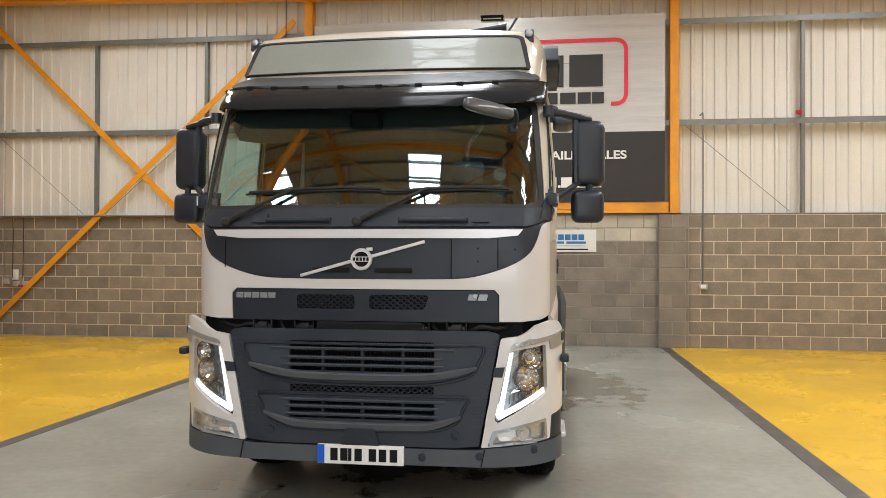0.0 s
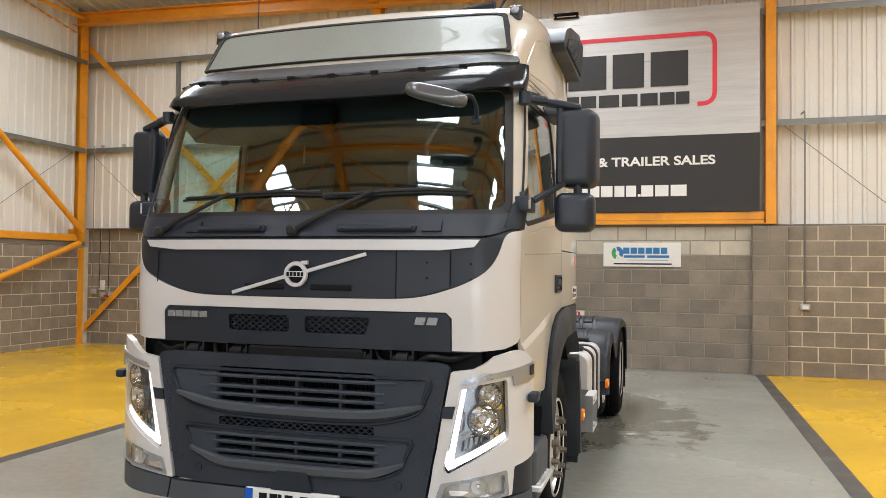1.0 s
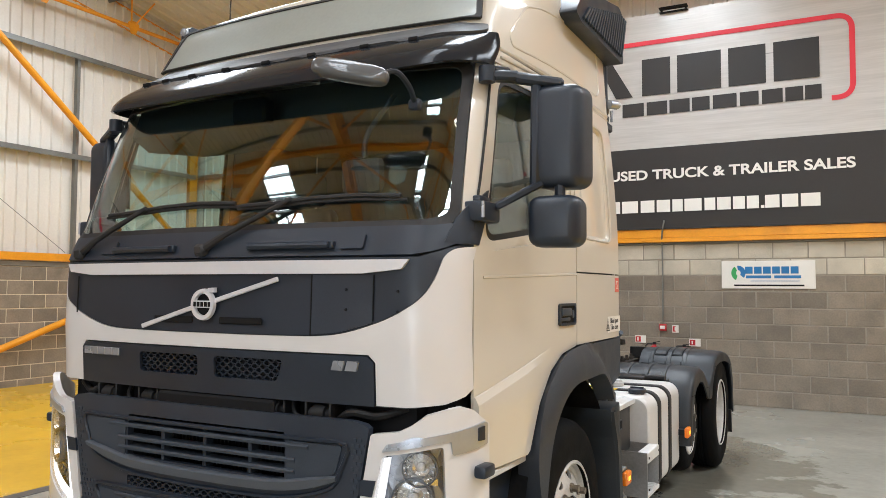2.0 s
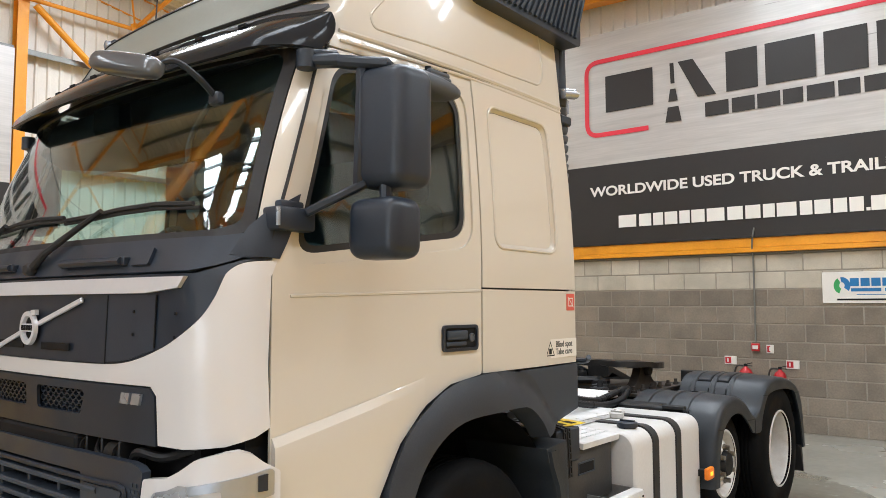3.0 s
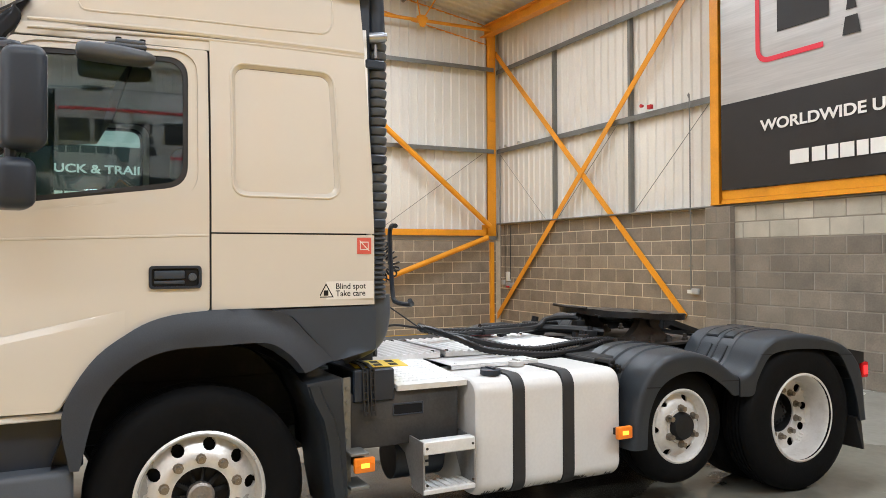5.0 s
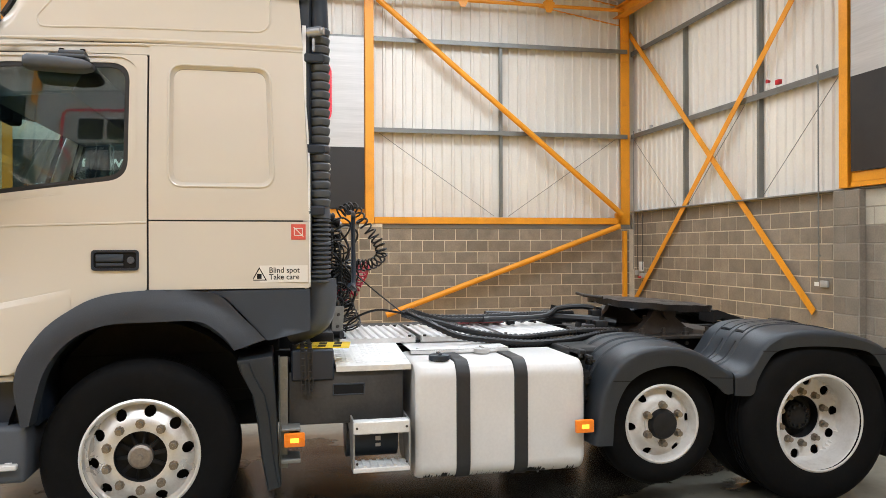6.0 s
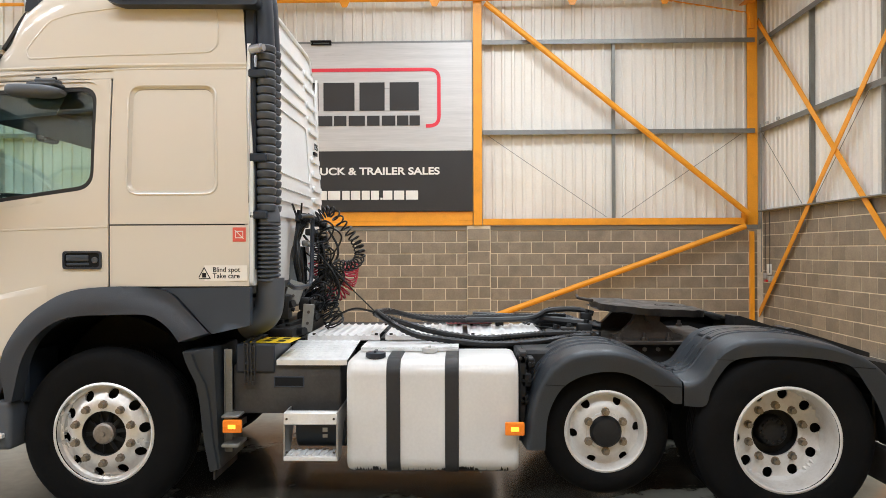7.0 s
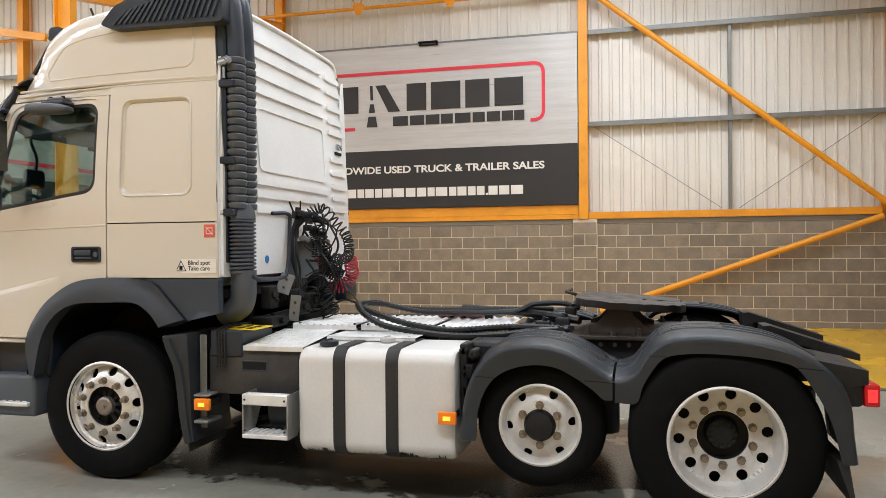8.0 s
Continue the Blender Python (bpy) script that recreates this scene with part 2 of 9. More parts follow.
# faces of lettering: on the back wall (read along +x), and on the left wall (read along +y)
ON_BACK = Matrix(((1, 0, 0, 0), (0, 0, -1, 0), (0, 1, 0, 0), (0, 0, 0, 1)))
ON_LEFT = Matrix(((0, 0, 1, 0), (1, 0, 0, 0), (0, 1, 0, 0), (0, 0, 0, 1)))
# ---- the hall: floor ----
def floor_piece(name, x0, x1, y0, y1, z, mat, label, parent=None, step=None):
    bm = boxed(x0, x1, y0, y1, z - 0.06, z)
    ob = part(name, bm, mat)
    return tagged(ob, label, "floor", kind="structure")


floor_piece("floor", -11.2, 8.9, -14.3, 14.6, 0.0, FLOOR_GREY, "grey painted concrete hall floor with dark stains, a puddle and shade painted under the truck")
floor_piece("floor_yellow_left", -10.9, -4.63, -14.0, 14.16, 0.004, FLOOR_YELLOW, "yellow painted floor area along the wall")
floor_piece("floor_yellow_right", 2.05, X_RIGHT + 0.02, -14.0, 14.16, 0.004, FLOOR_YELLOW, "yellow painted floor area beside the parking lane")
floor_piece("floor_line_left", -4.63, -4.50, -14.0, 14.16, 0.004, FLOOR_LINE, "dark painted border line on the floor")
floor_piece("floor_line_right", 1.90, 2.05, -14.0, 14.16, 0.004, FLOOR_LINE, "dark painted border line on the floor")


# ---- block walls ----
BLOCK_L, BLOCK_H, JOINT = 0.45, 0.2305, 0.016


def block_mesh(length, mat):
    bm = boxed(-length / 2 + JOINT / 2, length / 2 - JOINT / 2, -0.05, 0.0, JOINT / 2, BLOCK_H - JOINT / 2, 0.004)
    me = bpy.data.meshes.new("block")
    bm.to_mesh(me)
    bm.free()
    me.materials.append(mat)
    return me


BLOCK_MESHES = {}


def lay_blocks(parent, along, a0, a1, face, courses, mat_of, shift=0.0, z0=0.0, flip=False):
    """Lays courses of blocks from a0 to a1 on a wall; face is the plane of their fronts."""
    rnd = random.Random(int(abs(a0 * 100)))
    for c in range(courses):
        p = a0 + (shift + (c % 2) * 0.5) * BLOCK_L
        starts = []
        q = p - BLOCK_L * math.ceil((p - a0) / BLOCK_L)
        while q < a1 - 0.02:
            lo, hi = max(q, a0), min(q + BLOCK_L, a1)
            if hi - lo > 0.03:
                starts.append((lo, hi))
            q += BLOCK_L
        for lo, hi in starts:
            mat = mat_of(c)
            key = (round(hi - lo, 2), mat.name)
            if key not in BLOCK_MESHES:
                BLOCK_MESHES[key] = block_mesh(round(hi - lo, 3), mat)
            off = rnd.uniform(-0.0015, 0.0015)
            if along == "x":
                shared("block", BLOCK_MESHES[key], parent, (lo + hi) / 2, face + 0.05 + off, z0 + c * BLOCK_H, 0.0 if not flip else math.pi)
            else:
                shared("block", BLOCK_MESHES[key], parent, face - 0.05 + off, (lo + hi) / 2, z0 + c * BLOCK_H, math.pi / 2)


WALL_TOP = 10 * BLOCK_H


def wall(name, label, x0, x1, y0, y1, z0, z1, mat):
    return tagged(part(name, boxed(x0, x1, y0, y1, z0, z1), mat), label, "wall", kind="structure")


wb1 = wall("wall_back_1", "brown concrete block wall with pale mortar joints", -10.9, -4.63, Y_BAY + 0.006, Y_BACK + 0.25, 0, WALL_TOP, MORTAR)
wb2 = wall("wall_back_2", "grey-brown block infill wall with two paler top courses", -4.17, 1.86, Y_BACK + 0.036, Y_BACK + 0.25, 0, WALL_TOP, MORTAR_OLD)
wb3 = wall("wall_back_3", "brown concrete block wall with pale mortar joints", 2.36, 8.4, Y_BACK + 0.006, Y_BACK + 0.25, 0, WALL_TOP, MORTAR)
wp1 = wall("wall_pier_1", "block pier under an orange steel column", -4.63, -4.17, Y_BACK - 0.054, Y_BACK + 0.25, 0, WALL_TOP, MORTAR_OLD)
wp2 = wall("wall_pier_2", "block pier under an orange steel column", 1.86, 2.36, Y_BACK - 0.054, Y_BACK + 0.25, 0, WALL_TOP, MORTAR_OLD)
wl1 = wall("wall_left_1", "brown concrete block wall with pale mortar joints", X_LEFT - 0.25, X_LEFT - 0.006, 8.89, 14.4, 0, 1.96, MORTAR)
wl2 = wall("wall_left_2", "brown concrete block wall with pale mortar joints", X_LEFT - 0.25, X_LEFT - 0.006, 2.3, 8.43, 0, 1.96, MORTAR)
wp3 = wall("wall_pier_3", "block pier under an orange steel column", X_LEFT - 0.25, X_LEFT + 0.054, 8.43, 8.89, 0, 2.05, MORTAR)
for nm, x0, x1, y0, y1 in (("wall_back_4", 8.4, 8.9, Y_BACK, Y_BACK + 0.25), ("wall_left_3", X_LEFT - 0.25, X_LEFT, -14.2, 2.3),
                           ("wall_right", X_RIGHT, X_RIGHT + 0.25, -14.2, 14.15)):
    wall(nm, "plain block wall", x0, x1, y0, y1, 0, 2.3 if nm == "wall_back_4" else 2.05, BLOCK)
lay_blocks(wb1, "x", -10.77, -4.63, Y_BAY, 10, lambda c: BLOCK, 0.2)
lay_blocks(wb2, "x", -4.17, 1.86, Y_BACK + 0.03, 10, lambda c: BLOCK_PALE if c > 7 else BLOCK_OLD, 0.35)
lay_blocks(wb3, "x", 2.36, 8.4, Y_BACK, 10, lambda c: BLOCK, 0.46)
lay_blocks(wp1, "x", -4.63, -4.17, Y_BACK - 0.06, 10, lambda c: BLOCK_OLD, 0.0)
lay_blocks(wp2, "x", 1.86, 2.36, Y_BACK - 0.06, 10, lambda c: BLOCK_OLD, 0.0)
for pier, x0, x1 in ((wp1, -4.63, -4.17), (wp2, 1.86, 2.36)):
    for c in range(10):
        for x in (x0 - 0.004, x1 - 0.002):
            part("block", boxed(x, x + 0.006, Y_BACK - 0.052, Y_BACK + 0.10, c * BLOCK_H + JOINT / 2, (c + 1) * BLOCK_H - JOINT / 2), BLOCK_OLD, pier)
LEFT_Z0 = 1.96 - 9 * BLOCK_H
lay_blocks(wl1, "y", 8.89, 14.15, X_LEFT, 9, lambda c: BLOCK, 0.3, LEFT_Z0 + 0.0)
lay_blocks(wl2, "y", 2.3, 8.43, X_LEFT, 9, lambda c: BLOCK, 0.15, LEFT_Z0 + 0.0)
lay_blocks(wp3, "y", 8.43, 8.89, X_LEFT + 0.06, 9, lambda c: BLOCK, 0.0, LEFT_Z0 + 0.04)
tagged(part("trim_1", boxed(X_LEFT - 0.2, X_LEFT + 0.012, 8.893, 14.15, 1.963, 2.055, 0.006), COPING), "grey sill flashing on the block wall", "trim", kind="structure")
tagged(part("trim_2", boxed(X_LEFT - 0.2, X_LEFT + 0.012, -14, 8.427, 1.963, 2.055, 0.006), COPING), "grey sill flashing on the block wall", "trim", kind="structure")
tagged(part("trim_3", boxed(-10.75, 8.4, Y_BACK + 0.0, Y_BACK + 0.2, WALL_TOP + 0.003, WALL_TOP + 0.028, 0.006), COPING), "grey sill flashing on the block wall", "trim", kind="structure")


# ---- cladding: ribbed sheets, one metre wide ----
def sheet_mesh(width, height):
    """Trapezoid ribs on a sheet that faces -y, from x = 0."""
    bm = bmesh.new()
    row, x = [], 0.0
    pitch, d = width / 5, 0.032
    for i in range(5):
        row += [(x, 0.0), (x + pitch * 0.62, 0.0), (x + pitch * 0.70, -d), (x + pitch * 0.92, -d)]
        x += pitch
    row.append((width, 0.0))
    lo = [bm.verts.new((a, b, 0)) for a, b in row]
    hi = [bm.verts.new((a, b, height)) for a, b in row]
    for i in range(len(row) - 1):
        bm.faces.new((lo[i], lo[i + 1], hi[i + 1], hi[i]))
    me = bpy.data.meshes.new("cladding_sheet")
    bm.to_mesh(me)
    bm.free()
    me.materials.append(CLADDING)
    return me


def clad(name, along, a0, a1, face, z0, z1, rz):
    back = thing(name, (0, 0, 0), "cream ribbed steel cladding above the block wall", "wall", kind="structure")
    me = sheet_mesh(1.0, z1 - z0)
    for i in range(int(round(a1 - a0))):
        at = (a0 + i, face, z0) if along == "x" else (face, a0 + i, z0)
        if along == "x" and rz:
            at = (a0 + i + 1, face, z0)
        if along == "y" and rz < 0:
            at = (face, a0 + i + 1, z0)
        shared("cladding_sheet", me, back, *at, rz)
    return back


for nm, x0, x1, y0, y1 in (("wall_outer_back", -11.3, 9.0, Y_BACK + 0.21, Y_BACK + 0.3), ("wall_outer_left", X_LEFT - 0.4, X_LEFT - 0.22, -14.2, 14.4), ("wall_outer_right", X_RIGHT + 0.26, X_RIGHT + 0.4, -14.2, 14.4)):
    wall(nm, "outer skin of the hall wall", x0, x1, y0, y1, 1.9, 9.6, CLADDING)
clad("wall_cladding_back", "x", -10.9, 9.1, Y_BACK + 0.19, WALL_TOP + 0.03, 7.3, 0.0)
clad("wall_cladding_left", "y", -14.0, 14.0, X_LEFT - 0.16, 2.06, 9.4, math.pi / 2)
clad("wall_cladding_right", "y", -14.0, 14.0, X_RIGHT + 0.16, 2.06, 9.4, -math.pi / 2)
# front wall with its open doorway
for nm, x0, x1, z0, z1 in (("wall_front_1", -11, 0.5, 0, 9.4), ("wall_front_2", 5.5, 9.0, 0, 9.4), ("wall_front_3", 0.5, 5.5, 5.1, 9.4)):
    wall(nm, "plain cream end wall", x0, x1, Y_FRONT - 0.25, Y_FRONT, z0, z1, CLADDING)


# ---- roof ----
def slope(name, y0, y1):
    """One slope of the roof lining, with openings for the rooflights."""
    bm = bmesh.new()
    xs = [-11.2]
    for x in sorted({x for x, _ in ROOFLIGHTS}):
        xs += [x - ROOFLIGHT_SIDE, x + ROOFLIGHT_SIDE]
    xs.append(8.9)
    ys = sorted({y0, y1, *[y + s for _, y in ROOFLIGHTS for s in (-ROOFLIGHT_HALF, ROOFLIGHT_HALF) if min(y0, y1) < y < max(y0, y1)]})
    for i in range(len(xs) - 1):
        for j in range(len(ys) - 1):
            mx, my = (xs[i] + xs[i + 1]) / 2, (ys[j] + ys[j + 1]) / 2
            if any(abs(mx - x) < ROOFLIGHT_SIDE - 0.1 and abs(my - y) < ROOFLIGHT_HALF - 0.1 for x, y in ROOFLIGHTS):
                continue
            n = max(1, int(round((xs[i + 1] - xs[i]) / 0.25)))
            w = (xs[i + 1] - xs[i]) / n
            for s in range(n):
                a = xs[i] + s * w
                prev = None
                for px, dz in ((a, 0), (a + w * 0.62, 0), (a + w * 0.70, -0.035), (a + w * 0.92, -0.035), (a + w, 0)):
                    cur = [bm.verts.new((px, y, roof_z(y) + dz)) for y in (ys[j], ys[j + 1])]
                    if prev:
                        bm.faces.new((prev[0], prev[1], cur[1], cur[0]))
                    prev = cur
    bmesh.ops.remove_doubles(bm, verts=bm.verts, dist=1e-4)
    return tagged(part(name, bm, ROOFING), "cream ribbed roof lining with rooflight openings", "ceiling", kind="structure")


slope("ceiling_1", 0.0, 14.4)
slope("ceiling_2", -14.2, 0.0)
for x, y in ROOFLIGHTS:
    bm = bmesh.new()
    w = ROOFLIGHT_SIDE + 0.05
    y0, y1 = y - ROOFLIGHT_HALF - 0.05, y + ROOFLIGHT_HALF + 0.05
    vs = [bm.verts.new((a, b, roof_z(b) + 0.05)) for a, b in ((x - w, y0), (x + w, y0), (x + w, y1), (x - w, y1))]
    bm.faces.new(vs)
    bmesh.ops.solidify(bm, geom=bm.faces[:], thickness=0.004)
    sheet = tagged(part("rooflight", bm, GLOW_PANEL), "translucent rooflight sheet in the roof", "rooflight", kind="structure")
    for i in range(6):
        v = y - ROOFLIGHT_HALF + 2 * ROOFLIGHT_HALF * (i + 0.5) / 6
        part("glazing_bar", boxed(x - w, x + w, v - 0.05, v + 0.05, roof_z(v) - 0.12, roof_z(v) - 0.05), GALV, sheet)
    part("glazing_bar", boxed(x - 0.04, x + 0.04, y - 0.42, y + 0.42, roof_z(y) - 0.11, roof_z(y) - 0.09), GALV, sheet)


# ---- steel frame ----
def steel(name, bm, mat, label, category="beam"):
    return tagged(part(name, bm, mat), label, category, kind="structure")


def column_back(x, z0):
    bm = bmesh.new()
    i_beam(bm, (x, Y_BACK + 0.02, z0), (x, Y_BACK + 0.02, Z_EAVES - 0.1), 0.15, 0.2, 0.014, up=(0, 1, 0))
    box(bm, x - 0.11, x + 0.11, Y_BACK - 0.055, Y_BACK + 0.1, z0 - 0.001, z0 + 0.014)
    steel("steel_column", bm, ORANGE, "orange painted steel column on a block pier", "column")


for x in COLS_X[1:]:
    column_back(x, WALL_TOP + 0.03)
bm = bmesh.new()
i_beam(bm, (-10.93, 14.06, 2.05), (-10.93, 14.06, Z_EAVES - 0.1), 0.20, 0.30, 0.016, up=(1, 0, 0))
for z in (5.55, 4.62):
    box(bm, -10.78, -10.765, 13.97, 14.15, z - 0.05, z + 0.05, 0.003)
box(bm, -10.84, -10.74, 14.0, 14.09, 5.92, 6.24, 0.004)
box(bm, -11.10, -10.86, 13.88, 14.06, 1.92, 2.30, 0.004)
box(bm, -10.79, -10.70, 13.98, 14.06, 0.004, 1.92)
steel("steel_column", bm, ORANGE, "orange painted corner column with a bolted gusset plate", "column")
for y in (8.64, 2.19, -4.47, -10.9):
    bm = bmesh.new()
    i_beam(bm, (X_LEFT + 0.0, y, 2.06), (X_LEFT + 0.0, y, roof_z(y)), 0.17, 0.18 if y > 0 else 0.30, 0.014, up=(1, 0, 0))
    steel("steel_column", bm, ORANGE, "orange painted steel gable column", "column")
# rafters and ridge braces
for x in COLS_X:
    for s in (1, -1):
        bm = bmesh.new()
        i_beam(bm, (x, s * 14.1, Z_EAVES - 0.28), (x, 0, Z_RIDGE - 0.28), 0.18, 0.42, 0.018)
        steel("rafter", bm, ORANGE, "orange painted steel roof rafter")
# purlins
for y in (12.0, 10.0, 7.0, 5.2, 2.6, 0.6, -1.2, -2.3, -4.2, -5.6, -7.0, -8.5, -10.0, -12.0):
    bm = bmesh.new()
    bar(bm, (-11, y, roof_z(y) - 0.10), (8.8, y, roof_z(y) - 0.10), 0.06, 0.15)
    steel("purlin", bm, GALV, "galvanised roof purlin")
# ridge beams across the hall
for y in (0.0, -3.3):
    bm = bmesh.new()
    i_beam(bm, (-10.9, y, roof_z(y) - 0.62), (8.6, y, roof_z(y) - 0.62), 0.16, 0.2, 0.016)
    steel("ridge_beam", bm, ORANGE, "orange painted steel beam under the roof")
# eaves beam along the back wall
bm = bmesh.new()
i_beam(bm, (-11.1, 13.96, 6.545), (8.6, 13.96, 6.0), 0.2, 0.23, 0.018)
steel("eaves_beam", bm, ORANGE, "orange painted steel beam along the wall head")
# sheeting rails and posts
for a, b, z, Y in ((-10.86, -4.5, 5.72, Y_BAY), (-10.86, -4.5, 3.97, Y_BAY), (2.2, 8.55, 5.70, Y_BACK), (2.2, 8.55, 3.95, Y_BACK), (-4.34, 2.04, 5.70, Y_BACK), (-4.34, 2.04, 3.95, Y_BACK)):
    bm = bmesh.new()
    box(bm, a, b, Y - 0.02, Y + 0.10, z - 0.008, z + 0.0)
    box(bm, a, b, Y - 0.022, Y - 0.017, z - 0.10, z - 0.001)
    steel("sheeting_rail", bm, GALV, "galvanised horizontal sheeting rail", "rail")
for x in (-8.72, -6.48, 4.25, 6.4):
    Y = Y_BAY if x < -4 else Y_BACK
    bm = boxed(x - 0.03, x + 0.03, Y + 0.0, Y + 0.08, WALL_TOP + 0.03, 5.69)
    steel("cladding_post", bm, GALV, "galvanised vertical cladding post", "post")
for a, b in ((8.74, 14.1), (2.28, 8.54), (-4.36, 2.08), (-10.8, -4.58)):
    for z in (5.74, 3.95):
        bm = bmesh.new()
        box(bm, X_LEFT - 0.12, X_LEFT + 0.02, a, b, z - 0.008, z)
        box(bm, X_LEFT + 0.017, X_LEFT + 0.022, a, b, z - 0.09, z - 0.001)
        steel("sheeting_rail", bm, GALV, "galvanised horizontal sheeting rail", "rail")
bm = boxed(X_LEFT - 0.1, X_LEFT - 0.02, 11.31, 11.37, 2.2, 5.73)
steel("cladding_post", bm, GALV, "galvanised vertical cladding post", "post")
# orange rails at the foot of the cladding
bm = boxed(X_LEFT - 0.05, X_LEFT + 0.06, 8.74, 13.87, 2.06, 2.19, 0.004)
steel("orange_rail", bm, ORANGE, "orange painted rail at the cladding foot", "rail")
bm = bmesh.new()
box(bm, X_LEFT - 0.05, X_LEFT + 0.05, 2.2, 8.54, 2.06, 2.15, 0.004)
box(bm, X_LEFT - 0.05, X_LEFT + 0.03, 2.2, 8.54, 2.153, 2.34, 0.004)
steel("orange_rail", bm, ORANGE, "orange painted rail under a banner", "rail")
bm = bmesh.new()
box(bm, -4.33, 2.03, Y_BACK - 0.045, Y_BACK + 0.06, WALL_TOP + 0.032, 2.40, 0.004)
box(bm, -4.33, 2.03, Y_BACK - 0.03, Y_BACK + 0.06, 2.403, 2.53, 0.004)
steel("orange_rail", bm, ORANGE, "orange painted rail under a banner", "rail")
# tube braces on the left wall
xb = X_LEFT + 0.14
for a, b in (((8.80, 6.44), (13.92, 2.26)), ((13.86, 2.02), (8.95, 0.27))):
    bm = bmesh.new()
    tube(bm, [(xb, *a), (xb, *b)], 0.057, 14)
    steel("tube_brace", bm, ORANGE, "orange painted tubular wall brace", "brace")
# top tube of the left wall, with hanger brackets
bm = bmesh.new()
tube(bm, [(xb, -14, 6.52), (xb, 14.0, 6.52)], 0.037, 10)
for y in (4.06, 6.02, 7.8, 10.5, 12.3):
    prism(bm, [(y - 0.13, 6.57), (y - 0.06, 6.62), (y + 0.06, 6.62), (y + 0.13, 6.57), (y + 0.09, 6.46), (y + 0.045, 6.37), (y - 0.045, 6.37), (y - 0.09, 6.46)], xb + 0.04, xb + 0.052)
    for s in (-1, 1):
        tube(bm, [(xb + 0.05, y + s * 0.05, 6.58), (xb + 0.30, y + s * 0.26, 7.0)], 0.016, 8)
steel("top_tube", bm, ORANGE, "orange painted tube with hanger brackets at the wall head", "brace")
for y in (6.0, 10.5):
    bm = bmesh.new()
    tube(bm, [(xb, y, 6.55), (xb + 2.6, y, roof_z(y) - 0.2)], 0.04, 8)
    steel("roof_stay", bm, ORANGE, "orange painted roof stay tube", "brace")
# inner portal column with its inclined beam to the gable
bm = bmesh.new()
i_beam(bm, (-4.33, 2.22, 0.0), (-4.33, 2.22, roof_z(2.22) - 0.3), 0.13, 0.26, 0.016, up=(0, 1, 0))
box(bm, -4.46, -4.20, 2.05, 2.39, 0.001, 0.02)
steel("steel_column", bm, ORANGE, "orange painted inner portal column standing on the floor", "column")
bm = bmesh.new()
i_beam(bm, (-4.41, 2.30, 5.06), (-10.62, 2.30, 6.24), 0.14, 0.24, 0.016)
steel("inclined_beam", bm, ORANGE, "orange painted inclined beam from a column to the gable")
bm = bmesh.new()
bar(bm, (-10.42, -8.0, 7.25), (-10.42, -3.55, 6.45), 0.08, 0.17)
steel("inclined_beam", bm, ORANGE, "orange painted inclined bar before the gable")
# crossed tube braces in the roof
for x0, x1 in zip(COLS_X, COLS_X[1:]):
    for ya, yb in ((0.4, 7.0), (7.0, 0.4), (-7.0, -0.4), (-0.4, -7.0)):
        bm = bmesh.new()
        tube(bm, [(x0, ya, roof_z(ya) - 0.26), (x1, yb, roof_z(yb) - 0.26)], 0.045, 8)
        steel("roof_brace", bm, ORANGE, "orange painted tubular roof brace", "brace")
BRACE_A, BRACE_B = ((-10.86, 6.10), (-5.15, 0.66)), ((-10.85, 0.24), (-4.72, 5.94))
# flat cross braces on the back wall
for y, a, b in ((Y_BAY - 0.05, BRACE_A[0], BRACE_A[1]), (Y_BAY - 0.07, BRACE_B[0], BRACE_B[1])):
    bm = bmesh.new()
    bar(bm, (a[0], y, a[1]), (b[0], y, b[1]), 0.012, 0.11, up=(0, 0, 1))
    steel("flat_brace", bm, ORANGE, "orange painted flat steel cross brace", "brace")
# the right wall, framed like the left one
for y in (8.64, 2.19, -4.47, -10.9):
    bm = bmesh.new()
    i_beam(bm, (X_RIGHT, y, 2.06), (X_RIGHT, y, roof_z(y)), 0.17, 0.18, 0.014, up=(1, 0, 0))
    steel("steel_column", bm, ORANGE, "orange painted steel gable column", "column")
for a, b in ((8.74, 13.9), (2.28, 8.54), (-4.36, 2.08), (-10.8, -4.58)):
    for z in (5.74, 3.95):
        bm = bmesh.new()
        box(bm, X_RIGHT - 0.02, X_RIGHT + 0.12, a, b, z - 0.008, z)
        box(bm, X_RIGHT - 0.022, X_RIGHT - 0.017, a, b, z - 0.09, z - 0.001)
        steel("sheeting_rail", bm, GALV, "galvanised horizontal sheeting rail", "rail")
    bm = boxed(X_RIGHT - 0.05, X_RIGHT + 0.05, a, b, 2.06, 2.30, 0.004)
    steel("orange_rail", bm, ORANGE, "orange painted rail at the cladding foot", "rail")
for a, b in (((8.80, 6.44), (13.92, 2.26)), ((13.86, 2.02), (8.95, 0.27))):
    bm = bmesh.new()
    tube(bm, [(X_RIGHT - 0.14, *a), (X_RIGHT - 0.14, *b)], 0.057, 14)
    steel("tube_brace", bm, ORANGE, "orange painted tubular wall brace", "brace")
bm = bmesh.new()
tube(bm, [(X_RIGHT - 0.14, -14, 6.52), (X_RIGHT - 0.14, 14.0, 6.52)], 0.037, 10)
steel("top_tube", bm, ORANGE, "orange painted tube at the wall head", "brace")
